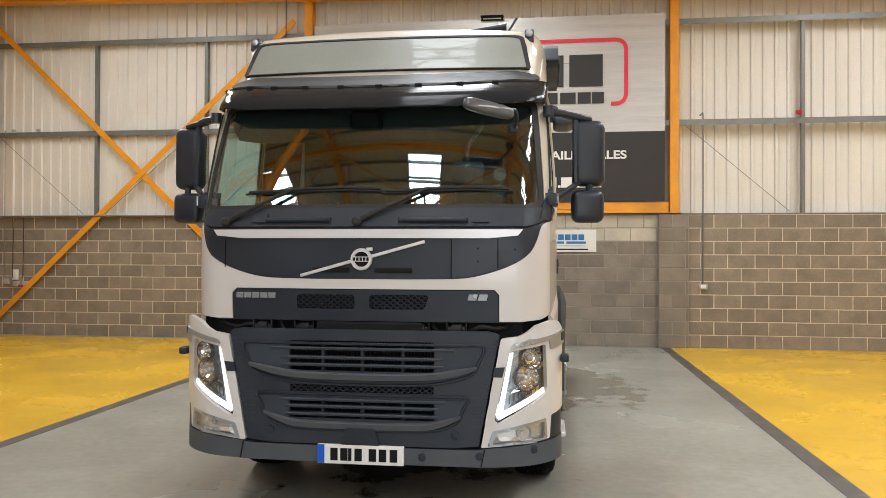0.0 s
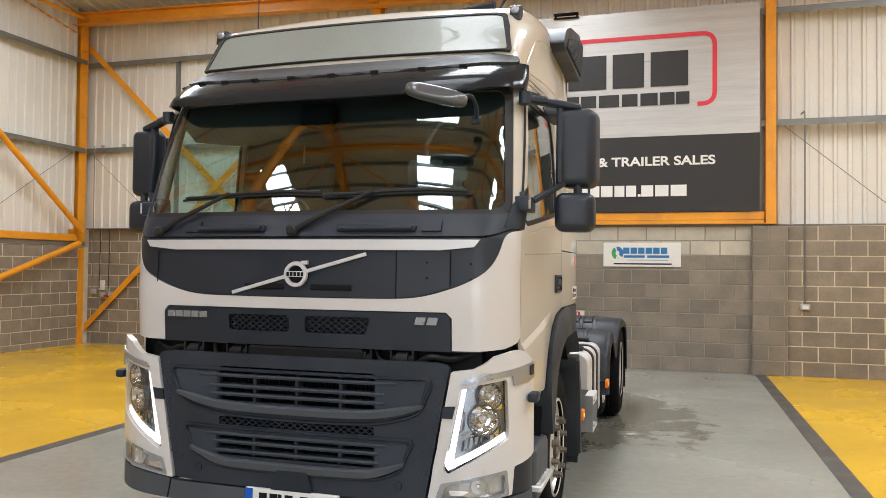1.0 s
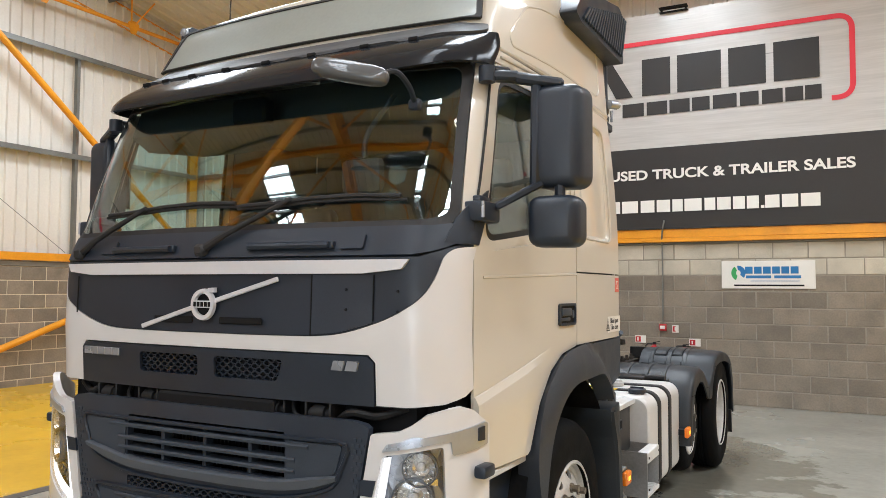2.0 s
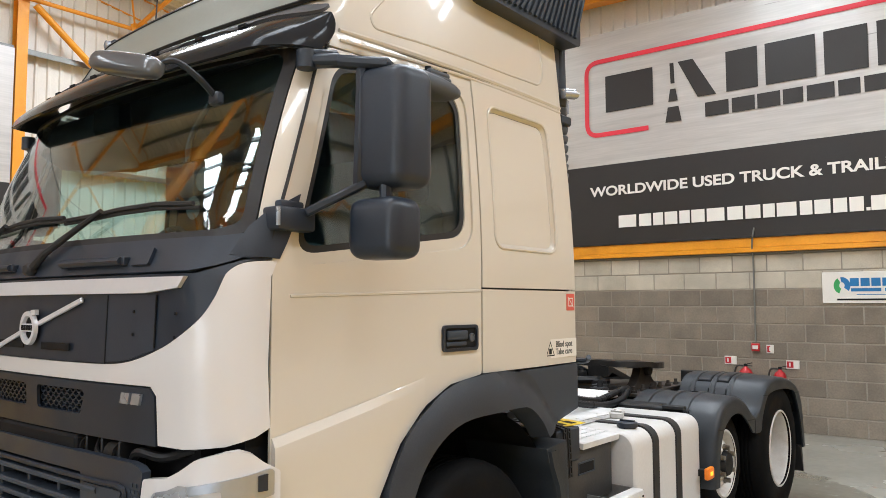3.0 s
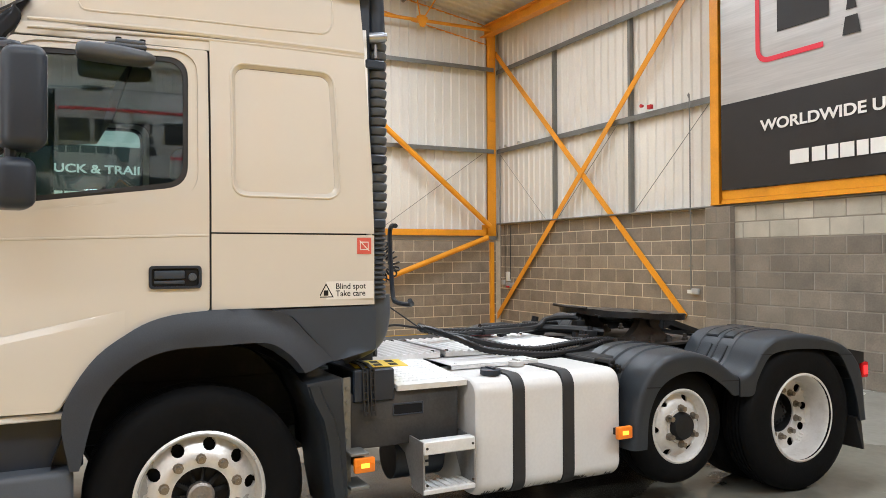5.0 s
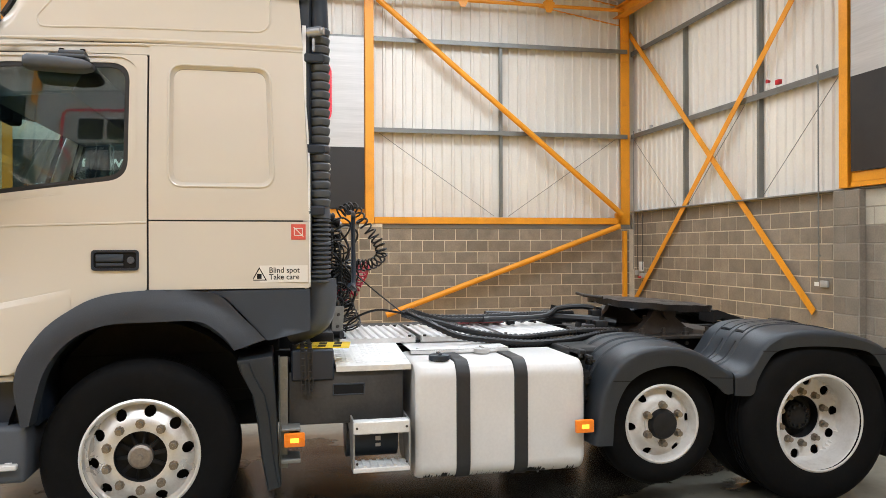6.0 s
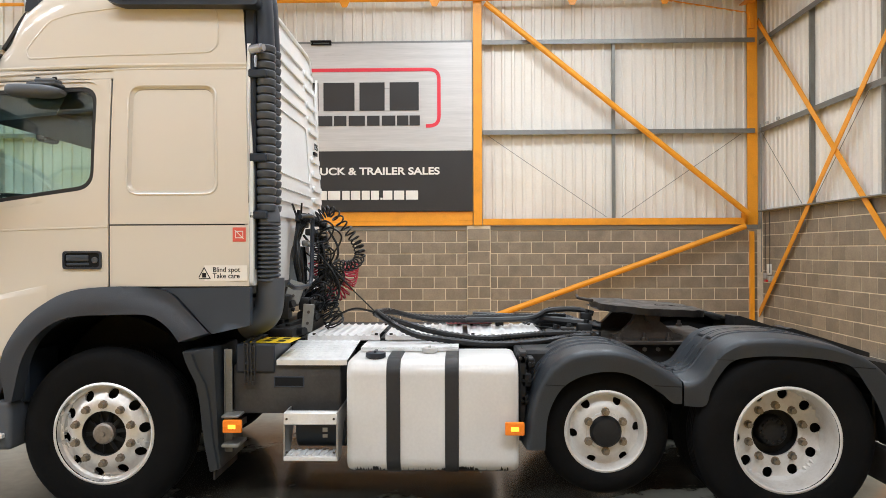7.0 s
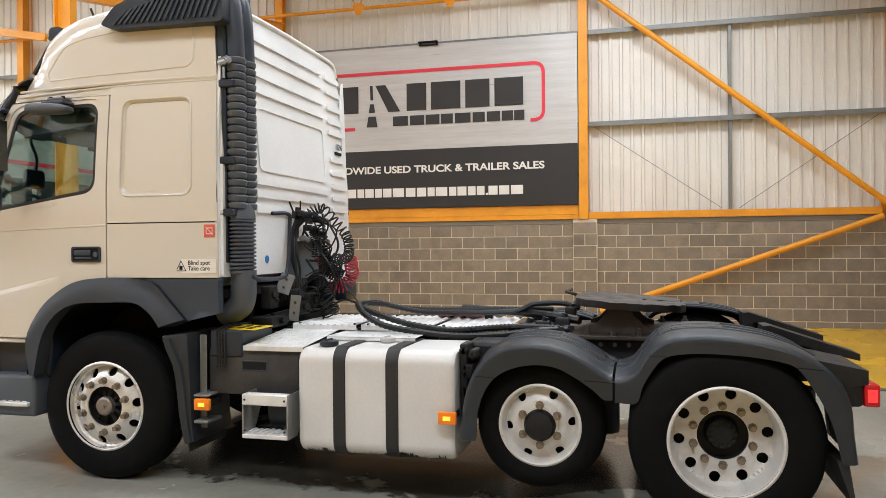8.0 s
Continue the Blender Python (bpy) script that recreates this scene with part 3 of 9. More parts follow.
# thin tie rods behind the rails
ROD = [((-10.75, 3.90), (-8.95, 2.36)), ((-8.5, 2.36), (-6.7, 3.9)), ((2.30, 3.88), (4.05, 2.36)), ((-6.3, 2.36), (-4.6, 3.9))]
for a, b in ROD:
    bm = bmesh.new()
    tube(bm, [(a[0], Y_BACK + 0.06, a[1]), (b[0], Y_BACK + 0.06, b[1])], 0.006, 6)
    steel("tie_rod", bm, GALV, "thin steel tie rod across the cladding", "rod")
for a, b in (((8.85, 3.85), (11.2, 2.22)), ((11.5, 2.22), (13.85, 3.85))):
    bm = bmesh.new()
    tube(bm, [(X_LEFT - 0.06, *a), (X_LEFT - 0.06, *b)], 0.006, 6)
    steel("tie_rod", bm, GALV, "thin steel tie rod across the cladding", "rod")


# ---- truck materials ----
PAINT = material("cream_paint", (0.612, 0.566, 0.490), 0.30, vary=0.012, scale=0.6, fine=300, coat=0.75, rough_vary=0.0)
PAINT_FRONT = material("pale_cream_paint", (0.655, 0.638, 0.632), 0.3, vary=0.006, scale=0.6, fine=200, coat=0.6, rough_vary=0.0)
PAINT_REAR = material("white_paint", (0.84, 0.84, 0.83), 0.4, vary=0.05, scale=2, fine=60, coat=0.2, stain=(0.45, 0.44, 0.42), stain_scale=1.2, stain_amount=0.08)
TANK_WHITE = material("tank_paint", (0.63, 0.615, 0.595), 0.42, vary=0.05, scale=2, fine=60, coat=0.15, stain=(0.42, 0.40, 0.37), stain_scale=2.2, stain_amount=0.28)
BLACK_PLASTIC = material("black_plastic", (0.0170, 0.0235, 0.0360), 0.42, vary=0.1, scale=4, fine=180, bump=0.06, spec=0.46)
GREY_PLASTIC = material("dark_grey_plastic", (0.040, 0.050, 0.066), 0.46, vary=0.1, scale=4, fine=180, bump=0.08, spec=0.3)
PLATE_GREY = material("plate_grey", (0.028, 0.035, 0.049), 0.38, vary=0.1, scale=4, fine=180, bump=0.05, spec=0.4)
ARCH_GREY = material("arch_grey", (0.034, 0.039, 0.048), 0.48, vary=0.12, scale=4, fine=150, bump=0.12, spec=0.35)
BUMPER_GREY = material("bumper_grey", (0.070, 0.079, 0.094), 0.5, vary=0.08, scale=4, fine=180, bump=0.1)
GUARD = material("mudguard_plastic", (0.021, 0.025, 0.030), 0.44, vary=0.14, scale=3, fine=120, bump=0.2, stain=(0.05, 0.05, 0.05), stain_scale=4, stain_amount=0.3, spec=0.35)
VISOR_GREY = material("visor_grey", (0.046, 0.047, 0.051), 0.5, vary=0.08, scale=4, fine=180, bump=0.05)
SMOKED = material("smoked_visor", (0.021, 0.022, 0.025), 0.12, vary=0.05, rough_vary=0.02, spec=0.11)
TYRE = material("tyre_rubber", (0.0050, 0.0049, 0.0050), 0.72, vary=0.2, scale=6, fine=60, bump=0.25, stain=(0.014, 0.012, 0.011), stain_scale=5, stain_amount=0.4, spec=0.1)
CHROME = material("chrome", (0.72, 0.72, 0.72), 0.14, 1.0, vary=0.03, rough_vary=0.04)
SATIN = material("satin_aluminium", (0.74, 0.74, 0.77), 0.34, 0.35, vary=0.02, rough_vary=0.04)
NUT_STEEL = material("nut_steel", (0.24, 0.205, 0.16), 0.38, 0.65, vary=0.2, scale=20, fine=90, bump=0.1)
MIRROR_SHELL = material("glossy_grey_shell", (0.065, 0.068, 0.074), 0.35, vary=0.05, coat=0.9, rough_vary=0.03)
BOX_PLASTIC = material("worn_box_plastic", (0.036, 0.035, 0.034), 0.5, vary=0.22, scale=3, fine=70, bump=0.15, stain=(0.075, 0.068, 0.06), stain_scale=3, stain_amount=0.5, spec=0.35)
SILVER = material("silver_trim", (0.40, 0.425, 0.47), 0.28, 0.6, vary=0.03)
RIM = material("rim_paint", (0.63, 0.61, 0.58), 0.42, 0.1, vary=0.07, scale=5, fine=60, stain=(0.34, 0.28, 0.21), stain_scale=9, stain_amount=0.35)
STEEL_DARK = material("dirty_steel", (0.055, 0.045, 0.037), 0.6, 0.5, vary=0.25, scale=9, fine=60, bump=0.2)
CHASSIS = material("chassis_black", (0.011, 0.011, 0.0115), 0.55, 0.0, vary=0.25, scale=6, fine=60, bump=0.2, stain=(0.055, 0.048, 0.042), stain_scale=5, stain_amount=0.35, spec=0.3)
GREASE = material("greasy_steel", (0.012, 0.011, 0.011), 0.42, 0.3, vary=0.3, scale=9, fine=60, bump=0.5)
ALU = material("chequer_plate", (0.74, 0.735, 0.725), 0.4, 0.25, vary=0.08, scale=6, fine=80, bump=0.1, stain=(0.25, 0.24, 0.22), stain_scale=5, stain_amount=0.3)
HOSE = material("black_hose", (0.010, 0.010, 0.0105), 0.42, vary=0.15, scale=10, spec=0.35)
RED_HOSE = material("red_hose", (0.38, 0.012, 0.035), 0.35, vary=0.1, scale=10)
STEP_GREY = material("step_steel", (0.30, 0.295, 0.285), 0.45, 0.5, vary=0.15, scale=6, fine=80, bump=0.1)
RIM_ALU = material("worn_alloy", (0.70, 0.685, 0.66), 0.33, 0.5, vary=0.08, scale=5, fine=60, stain=(0.30, 0.25, 0.19), stain_scale=6, stain_amount=0.35)
INTERIOR = material("dark_trim", (0.055, 0.060, 0.066), 0.7, vary=0.15, scale=5)
LINING = material("grey_lining", (0.10, 0.115, 0.12), 0.8, vary=0.1, scale=4)
SEAT_CLOTH = material("seat_cloth", (0.05, 0.052, 0.058), 0.85, vary=0.2, scale=30)
AMBER = material("amber_lens", (0.85, 0.22, 0.01), 0.25, vary=0.05)
PALE_AMBER = material("pale_amber_lens", (0.60, 0.45, 0.24), 0.2, vary=0.05)
RED_LENS = material("red_lens", (0.48, 0.006, 0.010), 0.2, vary=0.05)
YELLOW_PLATE = material("yellow_plate", (0.80, 0.56, 0.01), 0.35, vary=0.05)
PLATE_WHITE = material("plate_white", (0.80, 0.80, 0.79), 0.3, vary=0.03)
PLATE_BLUE = material("plate_blue", (0.01, 0.10, 0.55), 0.3, vary=0.03)
INK = material("black_ink", (0.010, 0.010, 0.011), 0.6, vary=0.05, spec=0.15)
STICKER = material("white_sticker", (0.74, 0.71, 0.66), 0.4, vary=0.03)
STICKER_RED = material("red_sticker", (0.62, 0.10, 0.07), 0.4, vary=0.05)
SIGN_BOX = material("sign_panel", (0.27, 0.29, 0.265), 0.35, vary=0.05, scale=2, coat=0.35, rough_vary=0.03)


def glowing(name, color, strength):
    m = bpy.data.materials.new(name)
    m.use_nodes = True
    b = m.node_tree.nodes["Principled BSDF"]
    b.inputs["Base Color"].default_value = (*color, 1)
    b.inputs["Emission Color"].default_value = (*color, 1)
    b.inputs["Emission Strength"].default_value = strength
    return m


DRL = glowing("running_light", (1.0, 0.98, 0.95), 1.3)
AMBER_ON = glowing("amber_light", (1.0, 0.42, 0.03), 2.0)
RED_ON = glowing("red_light", (1.0, 0.03, 0.03), 1.1)


def glass(name, tint, gloss=0.05):
    m = bpy.data.materials.new(name)
    m.use_nodes = True
    n, k = m.node_tree.nodes, m.node_tree.links
    n.remove(n["Principled BSDF"])
    clear, shine, mix, f = n.new("ShaderNodeBsdfTransparent"), n.new("ShaderNodeBsdfGlossy"), n.new("ShaderNodeMixShader"), n.new("ShaderNodeMath")
    facing, steep = n.new("ShaderNodeLayerWeight"), n.new("ShaderNodeMath")
    facing.inputs[0].default_value = 0.5
    steep.operation, steep.inputs[1].default_value = "POWER", 4.0
    f.operation, f.inputs[1].default_value, f.inputs[2].default_value = "MULTIPLY_ADD", 0.8, gloss
    k.new(facing.outputs["Facing"], steep.inputs[0])
    k.new(steep.outputs[0], f.inputs[0])
    clear.inputs[0].default_value = (*tint, 1)
    shine.inputs[0].default_value, shine.inputs[1].default_value = (1, 1, 1, 1), 0.015
    for a, b in ((f.outputs[0], mix.inputs[0]), (clear.outputs[0], mix.inputs[1]), (shine.outputs[0], mix.inputs[2]), (mix.outputs[0], n["Material Output"].inputs[0])):
        k.new(a, b)
    return m


GLASS = glass("window_glass", (0.83, 0.92, 0.91), 0.085)
SIDE_GLASS = glass("side_glass", (0.78, 0.90, 0.90), 0.055)
LENS = glass("lamp_glass", (0.95, 0.95, 0.95), 0.03)

# ---- truck: a 6x2 tractor unit, nose towards -y ----
CX = -1.155
truck = thing("truck", (CX, 4.9, 0), "cream three-axle tractor unit with dark plastic trim on the floor", "truck")


def lerp(table, z):
    for (a, b), (c, d) in zip(table, table[1:]):
        if z <= c:
            return b + (d - b) * max(0.0, z - a) / (c - a)
    return table[-1][1]


NOSE = ((1.15, 4.935), (1.45, 4.917), (1.75, 4.925), (1.86, 4.955), (2.52, 5.20), (2.75, 5.29))
BOW = ((1.15, 0.05), (1.75, 0.05), (1.90, 0.085), (2.6, 0.10))


def half_width(y, z):
    w = 1.155 - 0.05 * max(0.0, 6.2 - y) ** 2 - 0.045 * max(0.0, y - 6.6) ** 2
    return w - 0.02 * max(0.0, z - 1.9) - max(0.0, z - 1.8) ** 2 / 16.8


def front(p, z):
    """A place on the cab's front and its corners; p runs across, past 0.94 round the corner."""
    s, a = (1 if p >= 0 else -1), abs(p)
    y0, bow = lerp(NOSE, z), lerp(BOW, z)
    rise = max(0.0, min(1.0, (z - 1.86) / 0.66))
    y0 -= 0.06 * rise * (1 - rise)
    if a <= 0.94:
        return Vector((CX + p, y0 + bow * (a / 0.94) ** 2, z))
    th = min(1.0, (a - 0.94) / 0.30) * math.pi / 2
    y1 = y0 + bow + 0.205 - 0.05 * max(0, z - 1.86)
    u = 0.94 + (half_width(y1, z) - 0.94) * math.sin(th)
    y = y0 + bow + (y1 - y0 - bow) * (1 - math.cos(th)) + 0.02 * math.sin(2 * th)
    return Vector((CX + s * u, y, z))


def side(y, z):
    return Vector((CX + half_width(y, z), y, z))


def bumper(p, z):
    s, a = (1 if p >= 0 else -1), abs(p)
    z -= 0.017 * (1.59 - z)
    if a <= 0.80:
        return Vector((CX + p * 1.012, 4.903 + 0.014 * (a / 0.8) ** 2, z))
    th = min(1.0, (a - 0.80) / 0.62) * math.pi / 2
    return Vector((CX + s * (0.81 + 0.362 * math.sin(th)), 4.917 + 0.25 * (1 - math.cos(th)), z))


def inside(pt, loop):
    x, y, hit = pt[0], pt[1], False
    for (a, b), (c, d) in zip(loop, loop[1:] + loop[:1]):
        if (b > y) != (d > y) and x < (c - a) * (y - b) / (d - b) + a:
            hit = not hit
    return hit


def dense(loop, step):
    out = []
    for (a, b), (c, d) in zip(loop, loop[1:] + loop[:1]):
        n = max(1, int(math.hypot(c - a, d - b) / step))
        out += [(a + (c - a) * i / n, b + (d - b) * i / n) for i in range(n)]
    return out


def soften(loop, r, steps=4):
    """Rounds the corners of an outline."""
    out, n = [], len(loop)
    for i in range(n):
        p, a, b = Vector(loop[i]), Vector(loop[i - 1]), Vector(loop[(i + 1) % n])
        rr = min(r, (p - a).length * 0.45, (p - b).length * 0.45)
        q, w = p + (a - p).normalized() * rr, p + (b - p).normalized() * rr
        for s in range(steps + 1):
            t = s / steps
            out.append(tuple(q * (1 - t) ** 2 + p * 2 * t * (1 - t) + w * t * t))
    return out


def patch(loop, f, holes=(), step=0.07, thick=0.012, off=0.0, out=None):
    """A curved panel: an outline in the plane of f's two numbers, with holes, laid on the surface f. out(point) gives its outward way."""
    loops = [dense(l, step) for l in (loop, *holes)]
    verts, edges = [], []
    for l in loops:
        k = len(verts)
        verts += l
        edges += [(k + i, k + (i + 1) % len(l)) for i in range(len(l))]
    xs, ys = [v[0] for v in loops[0]], [v[1] for v in loops[0]]
    nx, ny = int((max(xs) - min(xs)) / step), int((max(ys) - min(ys)) / step)
    for i in range(1, nx + 1):
        for j in range(1, ny + 1):
            q = (min(xs) + (max(xs) - min(xs)) * i / (nx + 1) + 0.0007 * (j % 3), min(ys) + (max(ys) - min(ys)) * j / (ny + 1))
            if inside(q, loops[0]) and not any(inside(q, h) for h in loops[1:]):
                if min((q[0] - v[0]) ** 2 + (q[1] - v[1]) ** 2 for l in loops for v in l) > (0.35 * step) ** 2:
                    verts.append(q)
    vs, _, faces, *_ = delaunay_2d_cdt([Vector(v) for v in verts], edges, [], 0, 1e-6)
    bm = bmesh.new()
    made = [bm.verts.new(f(v.x, v.y)) for v in vs]
    for t in faces:
        c = sum((vs[i] for i in t), Vector((0, 0))) / len(t)
        if inside(c, loops[0]) and not any(inside(c, h) for h in loops[1:]):
            bm.faces.new([made[i] for i in t])
    bmesh.ops.delete(bm, geom=[v for v in bm.verts if not v.link_faces], context="VERTS")
    bmesh.ops.recalc_face_normals(bm, faces=bm.faces)
    bm.normal_update()
    out = out or OUT_FRONT
    probe = max(bm.faces, key=lambda t: t.calc_area() * abs(t.normal.dot(out(t.calc_center_median()).normalized())))
    way = out(probe.calc_center_median())
    if probe.normal.dot(way) < 0:
        bmesh.ops.reverse_faces(bm, faces=bm.faces)
    bm.normal_update()
    top = list(bm.faces)
    normals = {v: v.normal.copy() for v in bm.verts}
    rim = [e for e in bm.edges if e.is_boundary]
    low = {v: bm.verts.new(v.co + normals[v] * (off - thick)) for v in list(bm.verts)}
    for v in normals:
        v.co += normals[v] * off
    for t in top:
        bm.faces.new([low[v] for v in reversed(t.verts)])
    for e in rim:
        a, b = e.verts
        face = e.link_faces[0]
        order = [l.vert for l in face.loops]
        if order[(order.index(a) + 1) % len(order)] != b:
            a, b = b, a
        bm.faces.new((b, a, low[a], low[b]))
    return bm


OUT_FRONT = lambda p: Vector((0, -1, 0))
OUT_LEFT = lambda p: Vector((1, 0, 0))
OUT_CORNER = lambda p: Vector(((1 if p.x > CX else -1), -0.6, 0))


def flip(bm):
    """The same on the other side of the truck."""
    for v in bm.verts:
        v.co.x = 2 * CX - v.co.x
    bmesh.ops.reverse_faces(bm, faces=bm.faces)
    return bm


def both(name, make, mat, parent, label="", smooth=40.0):
    a = part(name, make(), mat, parent, label, smooth)
    b = part(name, flip(make()), mat, parent, label, smooth)
    return a, b


def mirrored(points):
    return list(points) + [(-a, b) for a, b in reversed(points)]


# -- cab front --
cab = part("cab", patch(mirrored([(0.95, 1.19), (1.10, 1.21), (1.235, 1.27), (1.235, 1.84)]), front, thick=0.01, off=-0.04), INTERIOR, truck, "cream sleeper cab of the tractor unit", 40)
BLACK_EDGE = [(0.0, 1.447), (0.35, 1.448), (0.62, 1.457), (0.81, 1.505), (0.93, 1.56), (1.00, 1.61), (1.045, 1.675), (1.075, 1.745), (1.10, 1.775), (1.14, 1.788), (1.238, 1.795)]
BLACK_EDGE = [(max(0.0, q.x), q.y) for q in smooth_path([Vector((a, b, 0)) for a, b in BLACK_EDGE], 4)]
notch = [(0.809, 1.203), (0.809, 1.36), (0.78, 1.389), (-0.79, 1.389), (-0.819, 1.36), (-0.819, 1.203)]
# the outline runs up the corner, along the dark panel's edge, down the far corner and round the badge panel
loop = [(0.93, 1.203), (1.08, 1.214), (1.18, 1.238), (1.238, 1.262), (1.238, 1.795)] + [(a, b) for a, b in reversed(BLACK_EDGE[:-1])] + [(-a, b) for a, b in BLACK_EDGE[1:]] + [(-1.238, 1.262), (-1.18, 1.238), (-1.08, 1.214), (-0.93, 1.203)] + list(reversed(notch))
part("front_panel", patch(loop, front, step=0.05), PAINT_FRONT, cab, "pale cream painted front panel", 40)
up = [(-a, b + 0.004) for a, b in reversed(BLACK_EDGE[1:])] + [(a, b + 0.004) for a, b in BLACK_EDGE]
part("upper_panel", patch([(1.238, 1.80)] + [(1.238, 1.835), (0.98, 1.752), (-0.98, 1.752), (-1.238, 1.835)] + up, front, step=0.05, off=-0.002), BLACK_PLASTIC, cab, "matt black upper front panel", 40)
part("cowl", patch(soften([(-1.20, 1.835), (-0.96, 1.757), (0.96, 1.757), (1.20, 1.835), (1.235, 1.90), (1.0, 1.868), (-1.0, 1.868), (-1.235, 1.90)], 0.01), front, step=0.05, off=0.008), BLACK_PLASTIC, cab, "matt black cowl under the windscreen", 40)
for s in (1, -1):
    part("corner_cowl", patch([(s * a, b) for a, b in ((1.06, 1.81), (1.238, 1.80), (1.238, 2.02), (1.13, 1.96), (1.08, 1.90))], front, step=0.05, off=0.010, out=OUT_CORNER), BLACK_PLASTIC, cab, "", 40)
part("badge_panel", patch([(0.803, 1.200), (0.803, 1.358), (0.778, 1.383), (-0.788, 1.383), (-0.813, 1.358), (-0.813, 1.200)], front,
                          [soften([(-0.40, 1.27), (-0.40, 1.355), (-0.045, 1.355), (-0.045, 1.27)], 0.02), soften([(0.045, 1.27), (0.045, 1.355), (0.40, 1.355), (0.37, 1.27)], 0.02)],
                          step=0.05, off=0.004), BLACK_PLASTIC, cab, "matt black badge panel with two honeycomb vents", 40)
part("chrome_strip", patch([(-0.94, 1.742), (-0.915, 1.706), (-0.75, 1.690), (0.75, 1.690), (0.915, 1.706), (0.945, 1.742)], front, step=0.05, off=0.014, thick=0.016), SATIN, cab, "satin aluminium strip", 40)


def honeycomb(p0, p1, z0, z1, r, f, off, parent, name="honeycomb_mesh"):
    """A mesh of stretched hexagons laid on f."""
    bm = bmesh.new()
    dx, dz, row = r * 2.6, r * 0.95, 0
    z = z0 + r * 0.5
    while z < z1 - r * 0.3:
        x = p0 + r + (dx / 2 if row % 2 else 0)
        while x < p1 - r * 0.6:
            ring = [f(x + r * 1.25 * math.cos(a) * 1.0, z + r * 0.9 * math.sin(a)) for a in (math.pi / 3 * i for i in range(6))]
            inner = [f(x + r * 0.95 * math.cos(a), z + r * 0.62 * math.sin(a)) for a in (math.pi / 3 * i for i in range(6))]
            a = [bm.verts.new(q + Vector((0, off, 0))) for q in ring]
            b = [bm.verts.new(q + Vector((0, off, 0))) for q in inner]
            c = [bm.verts.new(q + Vector((0, off + 0.02, 0))) for q in inner]
            for i in range(6):
                j = (i + 1) % 6
                bm.faces.new((a[i], a[j], b[j], b[i]))
                bm.faces.new((b[i], b[j], c[j], c[i]))
            x += dx
        z += dz
        row += 1
    return part(name, bm, BLACK_PLASTIC, parent)


for p0, p1 in ((-0.40, -0.045), (0.045, 0.39)):
    honeycomb(p0, p1, 1.268, 1.358, 0.016, front, 0.012, cab)
part("vent_backing", patch(soften([(-0.42, 1.26), (-0.42, 1.362), (0.42, 1.362), (0.42, 1.26)], 0.01), front, off=-0.03, thick=0.004), INK, cab)


def emblem():
    """Round emblem on a slanting bar, with plain bars for its lettering."""
    bm = bmesh.new()
    at = front(0.0, 1.565)
    disc_lathe(bm, [(0.0, 0.066), (-0.014, 0.063), (-0.014, 0.046), (0.0, 0.044)], 36, "y", (at.x, at.y - 0.012, at.z))
    prism(bm, [(at.x + 0.035, at.z + 0.05), (at.x + 0.068, at.z + 0.05), (at.x + 0.068, at.z + 0.07), (at.x + 0.03, at.z + 0.068)], at.y - 0.026, at.y - 0.012, "y")
    box(bm, at.x - 0.060, at.x + 0.060, at.y - 0.024, at.y - 0.01, at.z - 0.014, at.z + 0.016, 0.003)
    part("emblem", bm, SATIN, cab, "round satin silver emblem ring", 40)
    for i in range(5):
        x = at.x - 0.050 + i * 0.0205
        part("lettering_bar", boxed(x, x + 0.015, at.y - 0.026, at.y - 0.023, at.z - 0.009, at.z + 0.011), INK, cab)
    bm = bmesh.new()
    disc_lathe(bm, [(0.0, 0.05), (0.0, 0.001)], 24, "y", (at.x, at.y - 0.006, at.z))
    part("emblem_backing", bm, INK, cab)


emblem()
for a, b in (((-0.375, 1.466), (-0.055, 1.555)), ((0.055, 1.581), (0.375, 1.670))):
    bm = bmesh.new()
    pa, pb = front(*a), front(*b)
    bar(bm, pa - Vector((0, 0.008, 0)), pb - Vector((0, 0.008, 0)), 0.012, 0.019, bevel=0.003)
    part("emblem_bar", bm, SATIN, cab, "slanting silver bar")
for i in range(5):
    q = front(-0.765 + i * 0.052, 1.346)
    part("badge_bar", boxed(q.x - 0.022, q.x + 0.022, q.y - 0.012, q.y - 0.002, 1.329, 1.363, 0.002), SILVER, cab)
for i in range(2):
    bm = bmesh.new()
    q = front(0.655 + i * 0.06, 1.346)
    prism(bm, [(q.x - 0.03, 1.327), (q.x + 0.02, 1.327), (q.x + 0.03, 1.363), (q.x - 0.02, 1.363)], q.y - 0.012, q.y - 0.002, "y")
    part("badge_bar", bm, SILVER, cab)
# a paler plate with four rivets on the upper panel
part("blank_plate", patch([(0.532, 1.458), (0.66, 1.470), (0.797, 1.508), (0.797, 1.684), (0.532, 1.686)], front, step=0.05, thick=0.004, off=0.002), PLATE_GREY, cab, "paler grey plate with rivets", 40)
for p, z in ((0.685, 1.63), (0.685, 1.555), (0.90, 1.625), (0.90, 1.55)):
    bm = bmesh.new()
    disc_lathe(bm, [(0.0, 0.006), (-0.004, 0.005), (-0.005, 0.001)], 8, "y", front(p, z) - Vector((0, 0.002, 0)))
    part("rivet", bm, INK, cab)
